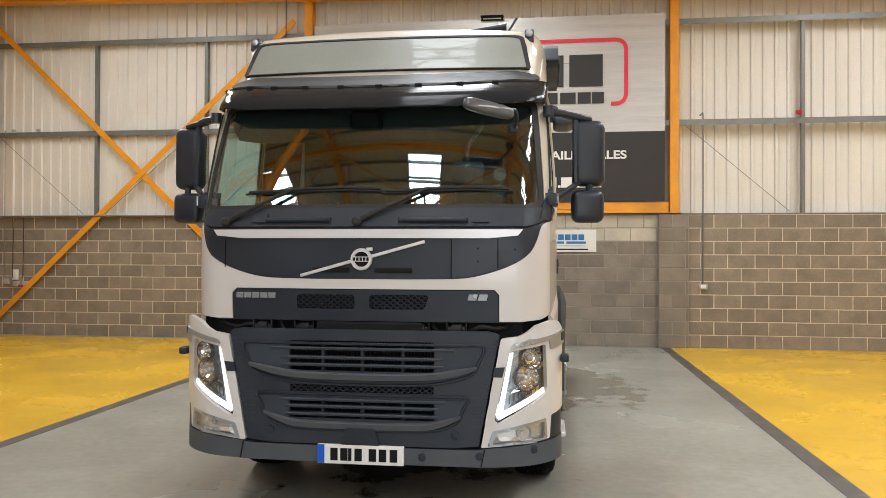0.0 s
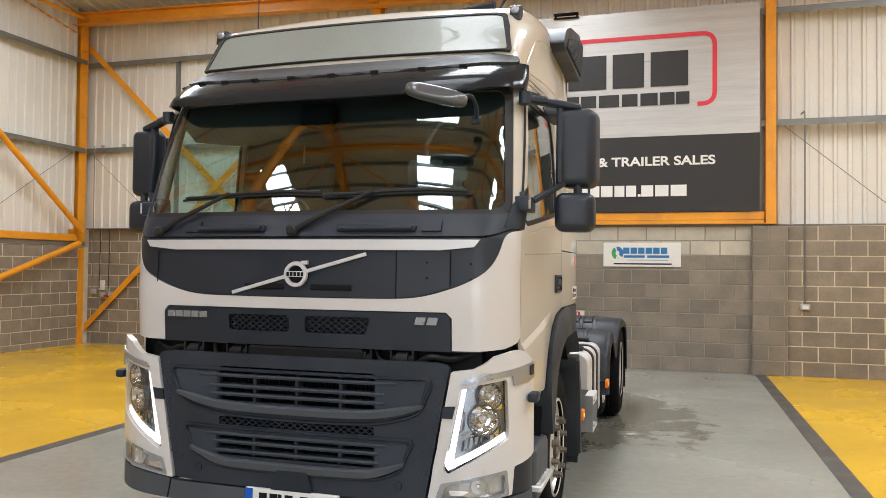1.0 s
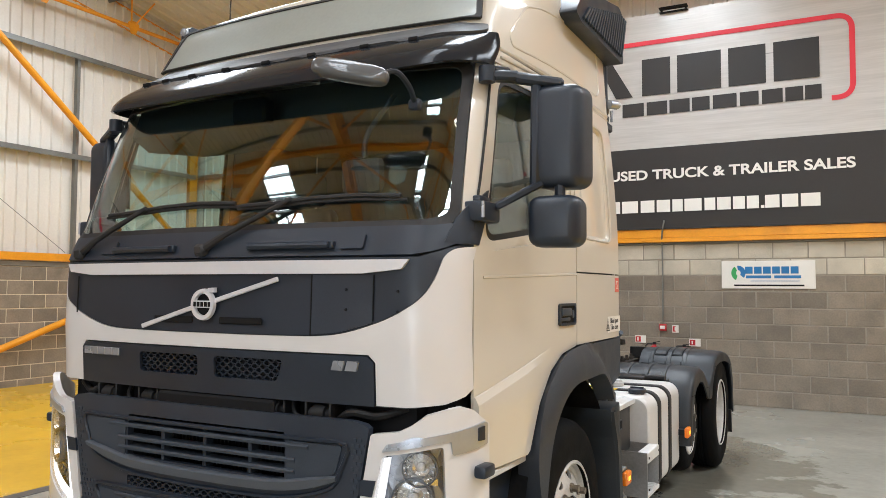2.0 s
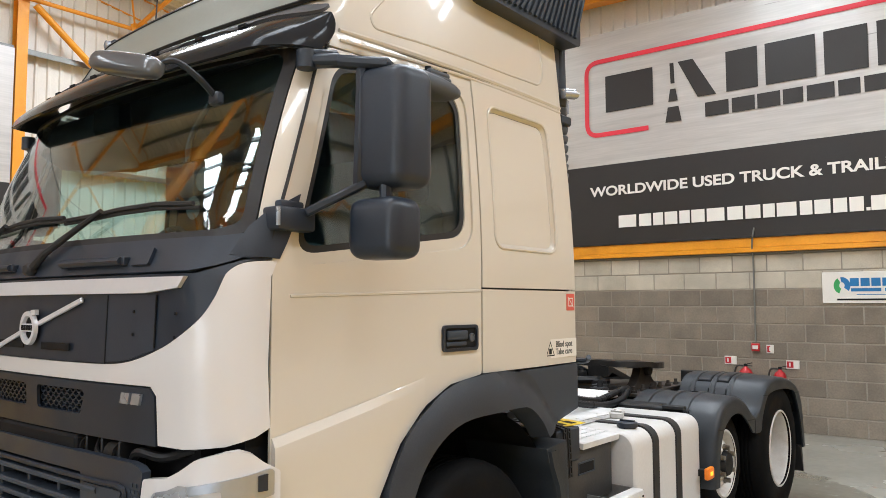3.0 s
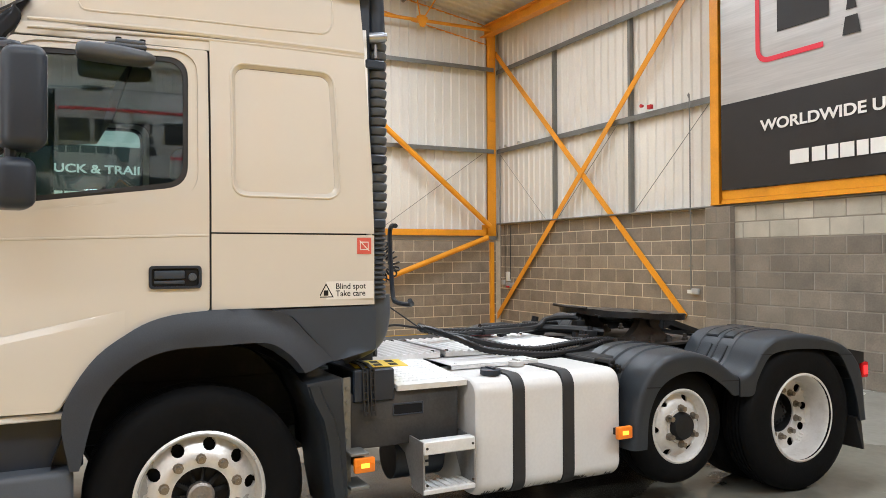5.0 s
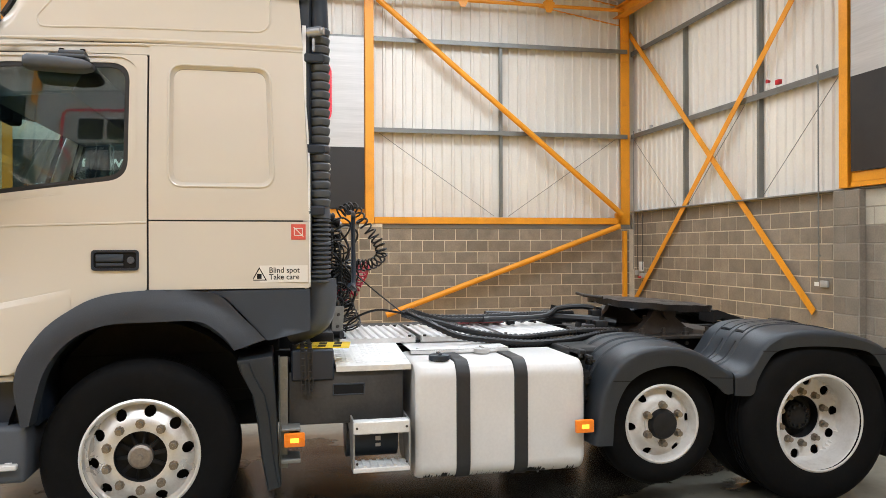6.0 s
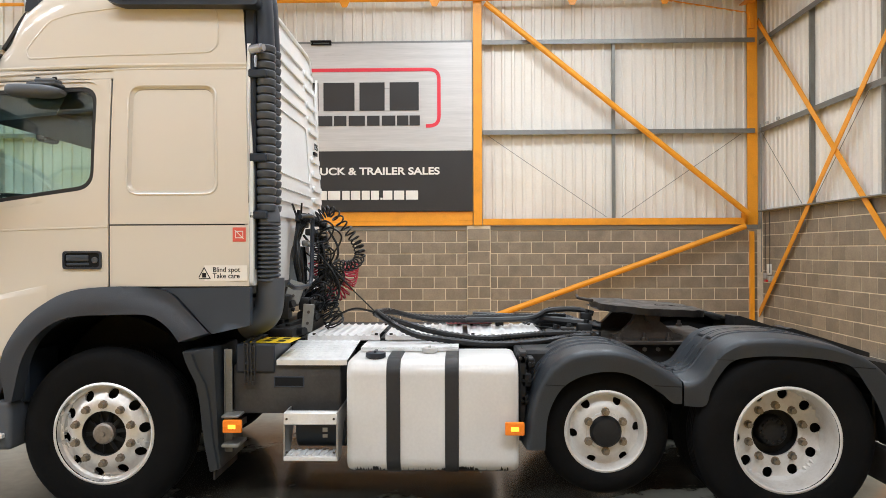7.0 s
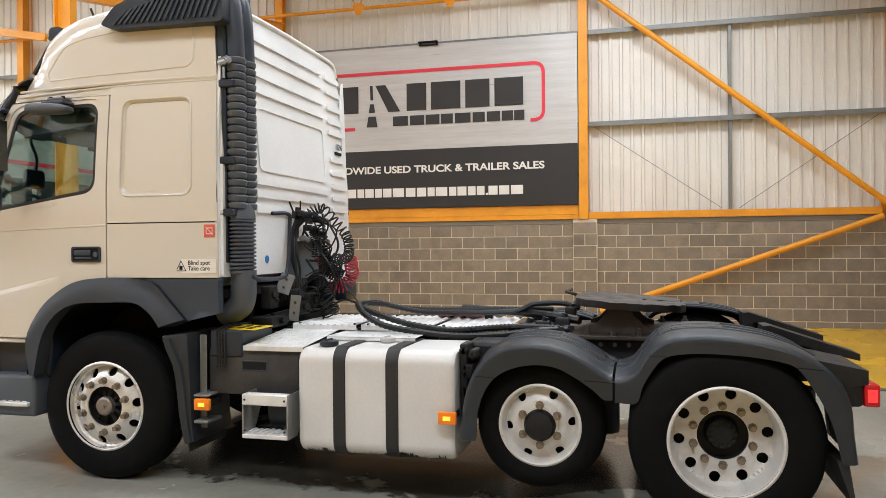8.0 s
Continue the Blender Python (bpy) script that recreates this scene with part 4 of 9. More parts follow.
# seams of the upper panel, and its grip slots as dark strips
for x in (-0.865, 0.80, 0.53):
    bm = bmesh.new()
    lo = 1.515 if abs(x) > 0.7 else 1.452
    tube(bm, [front(x, z) - Vector((0, 0.0025, 0)) for z in (lo, 1.58, 1.64, 1.685)], 0.003, 5)
    part("panel_seam", bm, INK, cab)
# raised black strips paint the shade inside the grip slots
for p0, p1 in ((-0.30, -0.075), (0.075, 0.30)):
    q = front((p0 + p1) / 2, 1.50)
    part("grip_slot", boxed(CX + p0, CX + p1, q.y - 0.006, q.y + 0.0, 1.487, 1.515, 0.004), INK, cab)
# grab handles and latch lids on the cowl
for p in (-0.40, 0.42):
    bm = bmesh.new()
    q = front(p, 1.80)
    pts = [front(p + d, 1.80) - Vector((0, 0.03, 0)) for d in (-0.19, -0.1, 0, 0.1, 0.19)]
    tube(bm, pts, 0.014, 8)
    for i in (0, 4):
        bar(bm, pts[i], pts[i] + Vector((0, 0.03, 0)), 0.03, 0.03, bevel=0.004)
    part("grab_handle", bm, BLACK_PLASTIC, cab, "", 40)
for p in (-0.64, 0.70):
    part("latch_lid", patch(soften([(p - 0.05, 1.778), (p - 0.05, 1.835), (p + 0.05, 1.835), (p + 0.05, 1.778)], 0.008), front, off=0.02, thick=0.014), BLACK_PLASTIC, cab)

# -- windscreen --
WS = soften([(-1.10, 1.885), (-0.98, 1.862), (0.98, 1.862), (1.10, 1.885), (1.05, 2.56), (-1.05, 2.56)], 0.05)
WS_IN = soften([(-1.055, 1.915), (-0.97, 1.893), (0.97, 1.893), (1.055, 1.915), (1.0, 2.54), (-1.0, 2.54)], 0.06)
part("windscreen", patch(WS_IN, front, step=0.08, thick=0.006, off=-0.004), GLASS, cab, "wide tinted windscreen", 40)
part("windscreen_seal", patch(WS, front, [WS_IN], step=0.06, thick=0.012, off=0.001), BLACK_RUBBER, cab)
for s in (1, -1):
    part("pillar", patch([(s * a, b) for a, b in ((1.105, 1.90), (1.182, 1.955), (1.152, 2.50), (1.142, 2.585), (1.055, 2.585), (1.06, 2.50))], front, step=0.06, out=OUT_CORNER), PAINT, cab, "cream windscreen pillar", 40)
# wipers
for p0, p1, q1 in ((-0.86, -0.44, 0.10), (-0.03, 0.39, 0.86)):
    bm = bmesh.new()
    a, b = front(p0, 1.79), front(p1, 1.99)
    out = Vector((0, -0.035, 0))
    tube(bm, [a + out * 0.6, a.lerp(b, 0.3) + out * 1.3, b + out], [0.018, 0.014, 0.010], 8)
    tube(bm, [front(p1 + (q1 - p1) * t, 1.985 + 0.012 * math.sin(t * 3)) + out * 0.55 for t in (-0.55, -0.2, 0.2, 0.6, 1.0)], 0.009, 6)
    tube(bm, [front(p1 + (q1 - p1) * t, 1.972 + 0.010 * math.sin(t * 3)) + out * 0.25 for t in (-0.60, -0.2, 0.2, 0.6, 1.05)], 0.007, 6)
    box(bm, a.x - 0.03, a.x + 0.03, a.y - 0.045, a.y + 0.0, 1.765, 1.815, 0.012)
    part("wiper", bm, BLACK_RUBBER, cab, "black wiper arm and blade", 40)

# -- side panels, near and far --
WINDOW = soften([(5.266, 1.815), (6.158, 1.935), (6.165, 2.545), (5.472, 2.530)], 0.10, 7)
WINDOW_LIP = soften([(5.232, 1.773), (6.202, 1.892), (6.205, 2.574), (5.446, 2.558)], 0.115, 7)
DOOR = [(5.182, 0.94), (5.62, 0.94), (5.745, 1.14), (5.89, 1.262), (6.04, 1.332), (6.252, 1.358), (6.252, 2.588), (5.44, 2.572), (5.386, 2.50), (5.182, 1.86)]


def side_panel(loop, holes=(), off=0.0, thick=0.012, step=0.07):
    return lambda: patch(loop, side, holes, step, thick, off, OUT_LEFT)


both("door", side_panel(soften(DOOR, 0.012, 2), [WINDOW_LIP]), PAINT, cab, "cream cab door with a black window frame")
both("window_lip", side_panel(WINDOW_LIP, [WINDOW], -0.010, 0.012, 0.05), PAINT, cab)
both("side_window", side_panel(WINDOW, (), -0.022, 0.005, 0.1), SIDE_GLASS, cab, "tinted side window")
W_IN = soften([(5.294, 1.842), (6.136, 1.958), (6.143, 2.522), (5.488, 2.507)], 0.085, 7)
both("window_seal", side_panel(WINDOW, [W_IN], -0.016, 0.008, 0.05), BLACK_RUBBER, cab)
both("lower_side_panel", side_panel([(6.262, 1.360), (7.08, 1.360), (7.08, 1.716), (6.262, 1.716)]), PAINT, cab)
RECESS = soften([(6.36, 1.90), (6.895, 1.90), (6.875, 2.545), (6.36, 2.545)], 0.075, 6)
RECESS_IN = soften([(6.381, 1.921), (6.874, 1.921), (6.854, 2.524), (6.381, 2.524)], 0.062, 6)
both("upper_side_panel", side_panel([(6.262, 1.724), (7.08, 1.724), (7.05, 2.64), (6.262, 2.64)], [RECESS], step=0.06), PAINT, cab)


def recess():
    bm = patch(RECESS_IN, side, (), 0.08, 0.008, -0.018, OUT_LEFT)
    ring_a, ring_b = [side(a, b) for a, b in dense(RECESS, 0.02)], []
    n = len(ring_a)
    d = dense(RECESS_IN, 0.0185)
    ring_b = [side(*d[int(i * len(d) / n)]) - Vector((0.018, 0, 0)) for i in range(n)]
    va, vb = [bm.verts.new(q) for q in ring_a], [bm.verts.new(q) for q in ring_b]
    for i in range(n):
        bm.faces.new((va[i], va[(i + 1) % n], vb[(i + 1) % n], vb[i]))
    return bm


both("recessed_panel", recess, PAINT, cab, "", 35.0)


def recess_bead():
    bm = bmesh.new()
    tube(bm, [side(a, b) - Vector((0.001, 0, 0)) for a, b in dense(RECESS, 0.03)], 0.0075, 8, closed=True)
    return bm


both("recess_bead", recess_bead, PAINT, cab)
# dark inner wall behind the gaps, with the window left open
both("inner_side", side_panel([(5.25, 1.2), (7.06, 1.30), (7.04, 2.64), (5.46, 2.60), (5.25, 1.9)], [WINDOW_LIP], -0.035, 0.01, 0.12), INTERIOR, cab)
# gutter under the roof


def gutter():
    bm = bmesh.new()
    tube(bm, [side(y, 2.607 + 0.040 * min(1, (y - 5.3) / 1.0)) - Vector((0.004, 0, 0)) for y in (5.50, 5.60, 5.72, 5.86, 5.98, 6.2, 6.5, 6.8, 7.05)], [0.006] + [0.008] * 8, 8)
    tube(bm, [side(y, 2.650 + 0.020 * min(1, (y - 5.3) / 1.0)) - Vector((0.006, 0, 0)) for y in (5.50, 5.60, 5.72, 5.86, 5.98, 6.2, 6.5, 6.8, 7.05)], [0.008, 0.010, 0.012] + [0.014] * 6, 8)
    return bm


both("gutter", gutter, PAINT, cab)
both("door_top_trim", side_panel([(5.45, 2.585), (7.05, 2.60), (7.05, 2.66), (5.47, 2.64)], (), -0.008), PAINT, cab)
# swage lines: a waist line and the slanting line of the lower door


def swage():
    bm = bmesh.new()
    tube(bm, [side(5.25 + 0.1 * i, 1.680 + 0.003 * i) - Vector((0.002, 0, 0)) for i in range(11)], 0.007, 6)
    return bm


both("waist_line", swage, PAINT, cab)


def door_seal():
    bm = bmesh.new()
    tube(bm, [side(y, z) + Vector((-0.001, 0, 0)) for y, z in ((5.177, 1.86), (5.241, 2.06), (5.311, 2.28), (5.379, 2.49), (5.405, 2.53))], 0.006, 6)
    return bm


both("door_seal", door_seal, BLACK_RUBBER, cab)


def lower_crease():
    """The lower door stands proud under a slanting bevel."""
    bm = bmesh.new()
    rows = []
    foot = ((5.17, 0.945), (5.615, 0.945), (5.735, 1.135), (5.80, 1.19), (5.87, 1.25), (5.90, 1.265))
    for i in range(25):
        y = 5.186 + 0.70 * i / 24
        z = 1.228 + 0.205 * (y - 5.186)
        w = 0.019 * min(1.0, (5.892 - y) / 0.30)
        low = min(lerp(foot, y), z - 0.045)
        q = side(y, z)
        row = [(0.0, z), (0.25 * w, z - 0.004), (0.92 * w, z - 0.030), (w, z - 0.040)] + [(w, z - 0.04 + (low - z + 0.04) * k / 4) for k in (1, 2, 3, 4)]
        rows.append([bm.verts.new((side(y, v).x + dx + 0.0015, y, v)) for dx, v in row])
    for a, b in zip(rows, rows[1:]):
        for i in range(len(a) - 1):
            bm.faces.new((a[i], a[i + 1], b[i + 1], b[i]))
    edge = [bm.verts.new((side(5.186, v.co.z).x - 0.002, 5.186, v.co.z)) for v in rows[0]]
    for i in range(len(edge) - 1):
        bm.faces.new((edge[i], edge[i + 1], rows[0][i + 1], rows[0][i]))
    bmesh.ops.recalc_face_normals(bm, faces=bm.faces)
    return bm


both("lower_crease", lower_crease, PAINT, cab, "", 12.0)


HANDLE = soften([(5.985, 1.462), (6.215, 1.462), (6.215, 1.568), (5.985, 1.568)], 0.020)
HANDLE_IN = soften([(5.997, 1.474), (6.203, 1.474), (6.203, 1.556), (5.997, 1.556)], 0.015)


def grip():
    bm = bmesh.new()
    q = side(6.08, 1.505)
    box(bm, q.x + 0.002, q.x + 0.016, 6.008, 6.140, 1.508, 1.546, 0.006, 2)
    box(bm, q.x + 0.002, q.x + 0.008, 6.008, 6.140, 1.484, 1.500, 0.003, 2)
    return bm


def lock():
    bm = bmesh.new()
    disc_lathe(bm, [(-0.004, 0.019), (0.004, 0.018), (0.006, 0.013), (0.003, 0.012), (0.003, 0.001)], 16, "x", (side(6.175, 1.515).x + 0.006, 6.175, 1.515))
    return bm


both("door_handle", side_panel(HANDLE, [HANDLE_IN], 0.012, 0.012, 0.05), BLACK_PLASTIC, cab, "black recessed door handle")
both("handle_dish", side_panel(HANDLE_IN, (), 0.004, 0.006, 0.05), INK, cab)
both("grip", grip, GREY_PLASTIC, cab)
both("door_lock", lock, BUMPER_GREY, cab)
# -- roof --
ROOF = ((5.40, 2.67), (5.44, 2.76), (5.50, 2.86), (5.60, 3.035), (5.68, 3.10), (5.80, 3.145), (6.00, 3.185), (6.35, 3.225), (6.75, 3.235), (6.92, 3.23), (6.975, 3.212), (7.005, 3.18))
ROOF = tuple((q.y, q.z) for q in smooth_path([Vector((0, a, b)) for a, b in ROOF[:-1]], 4)) + ROOF[-1:]


def roof_half(y, z):
    return half_width(y, 2.66) - 0.06 * max(0, z - 2.68) - 0.085 * max(0.0, (6.35 - y) / 0.95) ** 2


def roof_shell():
    bm = bmesh.new()
    rows = []
    for y, top in ROOF:
        h = top - 2.655
        r = min(0.13, h * 0.55)
        pts = []
        for k in range(5):
            z = 2.655 + (h - r) * k / 4
            pts.append((roof_half(y, z), z))
        w = roof_half(y, top) - r
        for k in range(1, 7):
            a = k / 6 * math.pi / 2
            pts.append((w + r * math.cos(a), top - r + r * math.sin(a)))
        for k in range(1, 7):
            t = 1 - k / 6
            pts.append((w * t, top + 0.03 * (1 - t * t) * min(1, h / 0.4)))
        fade = max(0.0, min(1.0, (5.9 - y) / 0.4))
        full = [(u, z) for u, z in pts] + [(-u, z) for u, z in reversed(pts[:-1])]
        rows.append([bm.verts.new((CX + u, y + 0.06 * fade * (u / 1.0) ** 2 if y < 7.0 else 7.095 - 0.075 * (z - 2.1), z)) for u, z in full])
    for a, b in zip(rows, rows[1:]):
        for i in range(len(a) - 1):
            bm.faces.new((a[i], a[i + 1], b[i + 1], b[i]))
    bm.faces.new(rows[0])
    bmesh.ops.recalc_face_normals(bm, faces=bm.faces)
    return bm


roof = part("roof", roof_shell(), PAINT, truck, "cream high roof of the cab", 50)


def roof_face(p, q):
    """The sloping face of the roof front; q runs up the slope."""
    y = 5.462 + 0.145 * q
    z = lerp(ROOF, y) + 0.004
    over = max(0.0, min(1.0, (abs(p) - 0.89) / 0.13))
    return Vector((CX + p, y + 0.06 * p * p - 0.012, z + 0.012 - 0.10 * (1 - math.sqrt(1 - over * over))))


SIGN = soften([(-0.955, 0.0), (0.955, 0.0), (0.895, 0.97), (-0.895, 0.97)], 0.11)
part("sign_panel", patch(SIGN, roof_face, step=0.12, thick=0.01, out=lambda p: Vector((0, -1, 0.5))), SIGN_BOX, roof, "pale grey glazed sign panel in the roof front", 40)
part("sign_frame", patch(soften([(-0.982, -0.02), (0.982, -0.02), (0.922, 1.05), (-0.922, 1.05)], 0.13), roof_face, [SIGN], 0.12, 0.016, 0.006, lambda p: Vector((0, -1, 0.5))), BLACK_RUBBER, roof)


def roof_swage():
    bm = bmesh.new()
    pts = [(5.68, 2.73), (5.80, 2.725), (6.2, 2.73), (6.55, 2.735), (6.84, 2.745), (6.88, 2.79), (6.88, 2.9), (6.87, 3.0), (6.80, 3.04), (6.4, 3.03), (6.0, 2.99), (5.84, 2.95), (5.74, 2.86), (5.66, 2.78)]
    loop = [Vector((CX + roof_half(y, z) - 0.0015, y + 0.06 * max(0, min(1, (5.9 - y) / 0.4)), z)) for y, z in dense(soften(pts, 0.04), 0.05)]
    tube(bm, loop, 0.006, 6, closed=True)
    return bm


both("roof_swage", roof_swage, PAINT, roof)
# marker lamps, aerial and horn on the roof
for s in (1, -1):
    bm = bmesh.new()
    q = Vector((CX + s * 0.962, 5.70, 3.06))
    prism(bm, [(5.665, 3.03), (5.675, 3.105), (5.69, 3.118), (5.755, 3.118), (5.745, 3.06), (5.74, 3.03)], q.x - 0.03, q.x + 0.03)
    lamp = part("marker_lamp", bm, BLACK_PLASTIC, roof, "small black roof marker lamp", 30)
    bm = bmesh.new()
    tube(bm, [(q.x, 5.672, 3.085), (q.x, 5.655, 3.085), (q.x, 5.650, 3.085)], [0.026, 0.024, 0.012], 12)
    part("lens", bm, SILVER, lamp, "silvery lamp lens", 40)
bm = bmesh.new()
tube(bm, [(CX - 0.80, 5.85, 3.12), (CX - 0.81, 5.88, 3.62)], 0.004, 6)
part("aerial", bm, BLACK_RUBBER, roof)
bm = bmesh.new()
tube(bm, [(CX + 0.55, 5.86, 3.17), (CX + 0.75, 5.86, 3.19), (CX + 0.80, 5.86, 3.19)], [0.012, 0.018, 0.03], 8)
tube(bm, [(CX + 0.80, 5.92, 3.16), (CX + 0.87, 5.92, 3.27)], 0.008, 6)
part("roof_horn", bm, BLACK_PLASTIC, roof, "", 40)

# -- smoked visor --
def visor_at(p, q):
    """p across, past 0.9 round the corner; q from the lip (0) to the upper edge (1)."""
    s, a = (1 if p >= 0 else -1), abs(p)
    ylip, ytop = 5.06, 5.33
    y = ylip + (ytop - ylip) * (q ** 1.35)
    z = 2.492 + 0.22 * q ** 0.85
    if a <= 0.88:
        return Vector((CX + p, y + 0.10 * (a / 0.88) ** 2, z + 0.028 * (a / 0.88) ** 2))
    th = min(1.0, (a - 0.88) / 0.32) * math.pi / 2
    e, back = math.sin(th), 0.21 + 0.05 * q - 0.28 * q * q
    return Vector((CX + s * (0.88 + 0.205 * e), y + 0.10 + back * (1 - math.cos(th)) + 0.03 * e, z + 0.028 * (1 - e * q) + 0.03 * e * (1 - 1.2 * q)))


def visor_shell():
    """The visor as one smooth shell; its ends narrow to a rounded tip."""
    bm = bmesh.new()
    cols, n, m = [], 56, 10
    for i in range(n + 1):
        p = 1.21 * math.sin(math.pi / 2 * (2 * i / n - 1))
        a = abs(p)
        top = 1.0 if a < 0.95 else 1.0 - 0.06 * ((a - 0.95) / 0.26) ** 2.2
        cols.append([visor_at(p, top * k / m) for k in range(m + 1)])
    outer = [[bm.verts.new(q) for q in c] for c in cols]
    inner = [[bm.verts.new(q + Vector(((CX - q.x) * 0.012, 0.012, -0.004))) for q in c] for c in cols]
    for k in range(n):
        for r in range(m):
            bm.faces.new((outer[k][r], outer[k + 1][r], outer[k + 1][r + 1], outer[k][r + 1]))
            bm.faces.new((inner[k][r], inner[k][r + 1], inner[k + 1][r + 1], inner[k + 1][r]))
        bm.faces.new((outer[k][0], inner[k][0], inner[k + 1][0], outer[k + 1][0]))
        bm.faces.new((outer[k][m], outer[k + 1][m], inner[k + 1][m], inner[k][m]))
    for k in (0, n):
        for r in range(m):
            bm.faces.new((outer[k][r], outer[k][r + 1], inner[k][r + 1], inner[k][r]))
    bmesh.ops.recalc_face_normals(bm, faces=bm.faces)
    return bm


part("visor", visor_shell(), SMOKED, cab, "glossy smoked sun visor over the windscreen", 50)


def flap_at(p, q):
    """Lies on the visor's upper part and runs on above it."""
    if q <= 1:
        return visor_at(p, q)
    return visor_at(p, 1.0) + Vector((0, 0.30 * (q - 1), 0.20 * (q - 1)))


FLAP = [(-1.06, 1.02), (-1.0, 0.88), (-0.9, 0.78), (-0.6, 0.72), (0, 0.70), (0.6, 0.72), (0.9, 0.78), (1.0, 0.88), (1.06, 1.02), (1.02, 1.22), (-1.02, 1.22)]
part("visor_flap", patch(soften(FLAP, 0.05), flap_at, step=0.045, thick=0.012, off=0.010, out=lambda p: Vector((0, -1, 1))), VISOR_GREY, cab, "matt dark grey strip above the visor", 50)
for p in (-0.86, -0.68, -0.46, -0.22, 0.03, 0.28, 0.54, 0.76):
    q = flap_at(p, 0.705 + 0.02 * abs(p))
    part("flap_clip", boxed(q.x - 0.022, q.x + 0.022, q.y - 0.014, q.y + 0.004, q.z - 0.006, q.z + 0.010, 0.002), INK, cab)
# -- lower front: bumper, grille, lamps --
front_end = part("bumper", patch(soften([(-1.41, 0.425), (-1.0, 0.40), (-0.70, 0.387), (0.70, 0.387), (1.0, 0.40), (1.41, 0.425), (1.41, 0.555), (0.74, 0.495), (0.68, 0.482), (-0.68, 0.482), (-0.74, 0.495), (-1.41, 0.555)], 0.02), bumper, step=0.06, thick=0.04), BUMPER_GREY, truck, "grey plastic lower bumper", 40)
for p in (-0.735, 0.70):
    bm = bmesh.new()
    tube(bm, [bumper(p + d, z) + Vector((0, -0.001, 0)) for d, z in ((0, 0.39), (0.01, 0.44), (0.02, 0.49))], 0.004, 5)
    part("bumper_seam", bm, INK, front_end)
for p, z in ((0.36, 0.435), (0.69, 0.45), (1.03, 0.49), (-0.547, 0.565), (0.553, 0.565)):
    bm = bmesh.new()
    q = bumper(p, z)
    disc_lathe(bm, [(0.01, 0.024), (-0.006, 0.022), (-0.008, 0.001)], 16, "y", q)
    part("parking_sensor", bm, BLACK_PLASTIC, front_end, "", 40)

# grille: a dark shield with two slatted openings
def grille_at(p, z):
    return bumper(p / 1.012, (z + 0.027) / 1.017)


OPEN_1 = soften([(-0.435, 0.905), (-0.435, 1.058), (0.435, 1.058), (0.435, 0.905)], 0.012)
OPEN_2 = soften([(-0.433, 0.780), (-0.433, 0.822), (0.433, 0.822), (0.433, 0.780)], 0.008)
OPEN_3 = soften([(-0.435, 0.625), (-0.435, 0.735), (0.435, 0.735), (0.435, 0.625)], 0.012)
OPEN_4 = soften([(-0.43, 1.071), (-0.43, 1.083), (0.43, 1.083), (0.43, 1.071)], 0.004)
SHIELD = [(-0.695, 0.488), (-0.55, 0.473), (0.55, 0.473), (0.695, 0.488), (0.812, 1.128), (0.79, 1.142), (0.74, 1.150), (-0.74, 1.150), (-0.79, 1.142), (-0.812, 1.128)]
grille = part("grille", patch(SHIELD, grille_at, [OPEN_1, OPEN_2, OPEN_3, OPEN_4], step=0.05, thick=0.03), PLATE_GREY, truck, "matt black slatted radiator grille", 40)
part("grille_backing", patch(soften([(-0.9, 0.45), (-0.9, 1.1), (0.9, 1.1), (0.9, 0.45)], 0.02), bumper, step=0.2, thick=0.01, off=-0.16), INK, grille)
bm = bmesh.new()
for i in range(46):
    x = CX - 0.46 + i * 0.0204
    box(bm, x - 0.003, x + 0.003, 5.03, 5.05, 0.55, 1.06)
part("radiator_core", bm, CHASSIS, grille)
# sunk wings at both ends of the openings, the shield's raised edges round them
for s in (1, -1):
    for loop in ([(0.445, 0.90), (0.445, 1.055), (0.70, 1.055), (0.672, 0.955), (0.60, 0.925)], [(0.445, 0.615), (0.445, 0.735), (0.61, 0.752), (0.585, 0.665), (0.53, 0.63)]):
        part("wing_panel", patch(soften([(s * a, b) for a, b in loop], 0.012), grille_at, (), 0.05, 0.008, 0.006), GREY_PLASTIC, grille, "", 40)


def slat(z, w, h, deep=0.05, proud=0.008):
    bm = bmesh.new()
    n = 12
    rows = []
    for i in range(n + 1):
        p = w * (2 * i / n - 1)
        q = grille_at(p, z)
        rows.append([bm.verts.new(q + Vector((0, dy, dz))) for dy, dz in ((-proud, h * 0.5), (-proud - 0.004, h * 0.1), (-proud, -h * 0.5), (deep, -h * 0.5), (deep, h * 0.5))])
    for a, b in zip(rows, rows[1:]):
        for k in range(5):
            bm.faces.new((a[k], a[(k + 1) % 5], b[(k + 1) % 5], b[k]))
    bm.faces.new(rows[0][::-1])
    bm.faces.new(rows[-1])
    bmesh.ops.recalc_face_normals(bm, faces=bm.faces)
    return part("slat", bm, GREY_PLASTIC, grille)


for z, w in ((1.037, 0.55), (0.983, 0.487), (0.940, 0.487), (0.735, 0.50), (0.695, 0.462), (0.649, 0.462)):
    slat(z, w, 0.018)
for p in (-0.235, 0.005, 0.248):
    for z0, z1 in ((0.90, 1.06), (0.62, 0.735)):
        bm = boxed(CX + p - 0.010, CX + p + 0.010, 4.918, 4.963, z0, z1, 0.003)
        part("upright", bm, GREY_PLASTIC, grille)
honeycomb(-0.445, 0.445, 0.776, 0.826, 0.0165, grille_at, 0.004, grille)


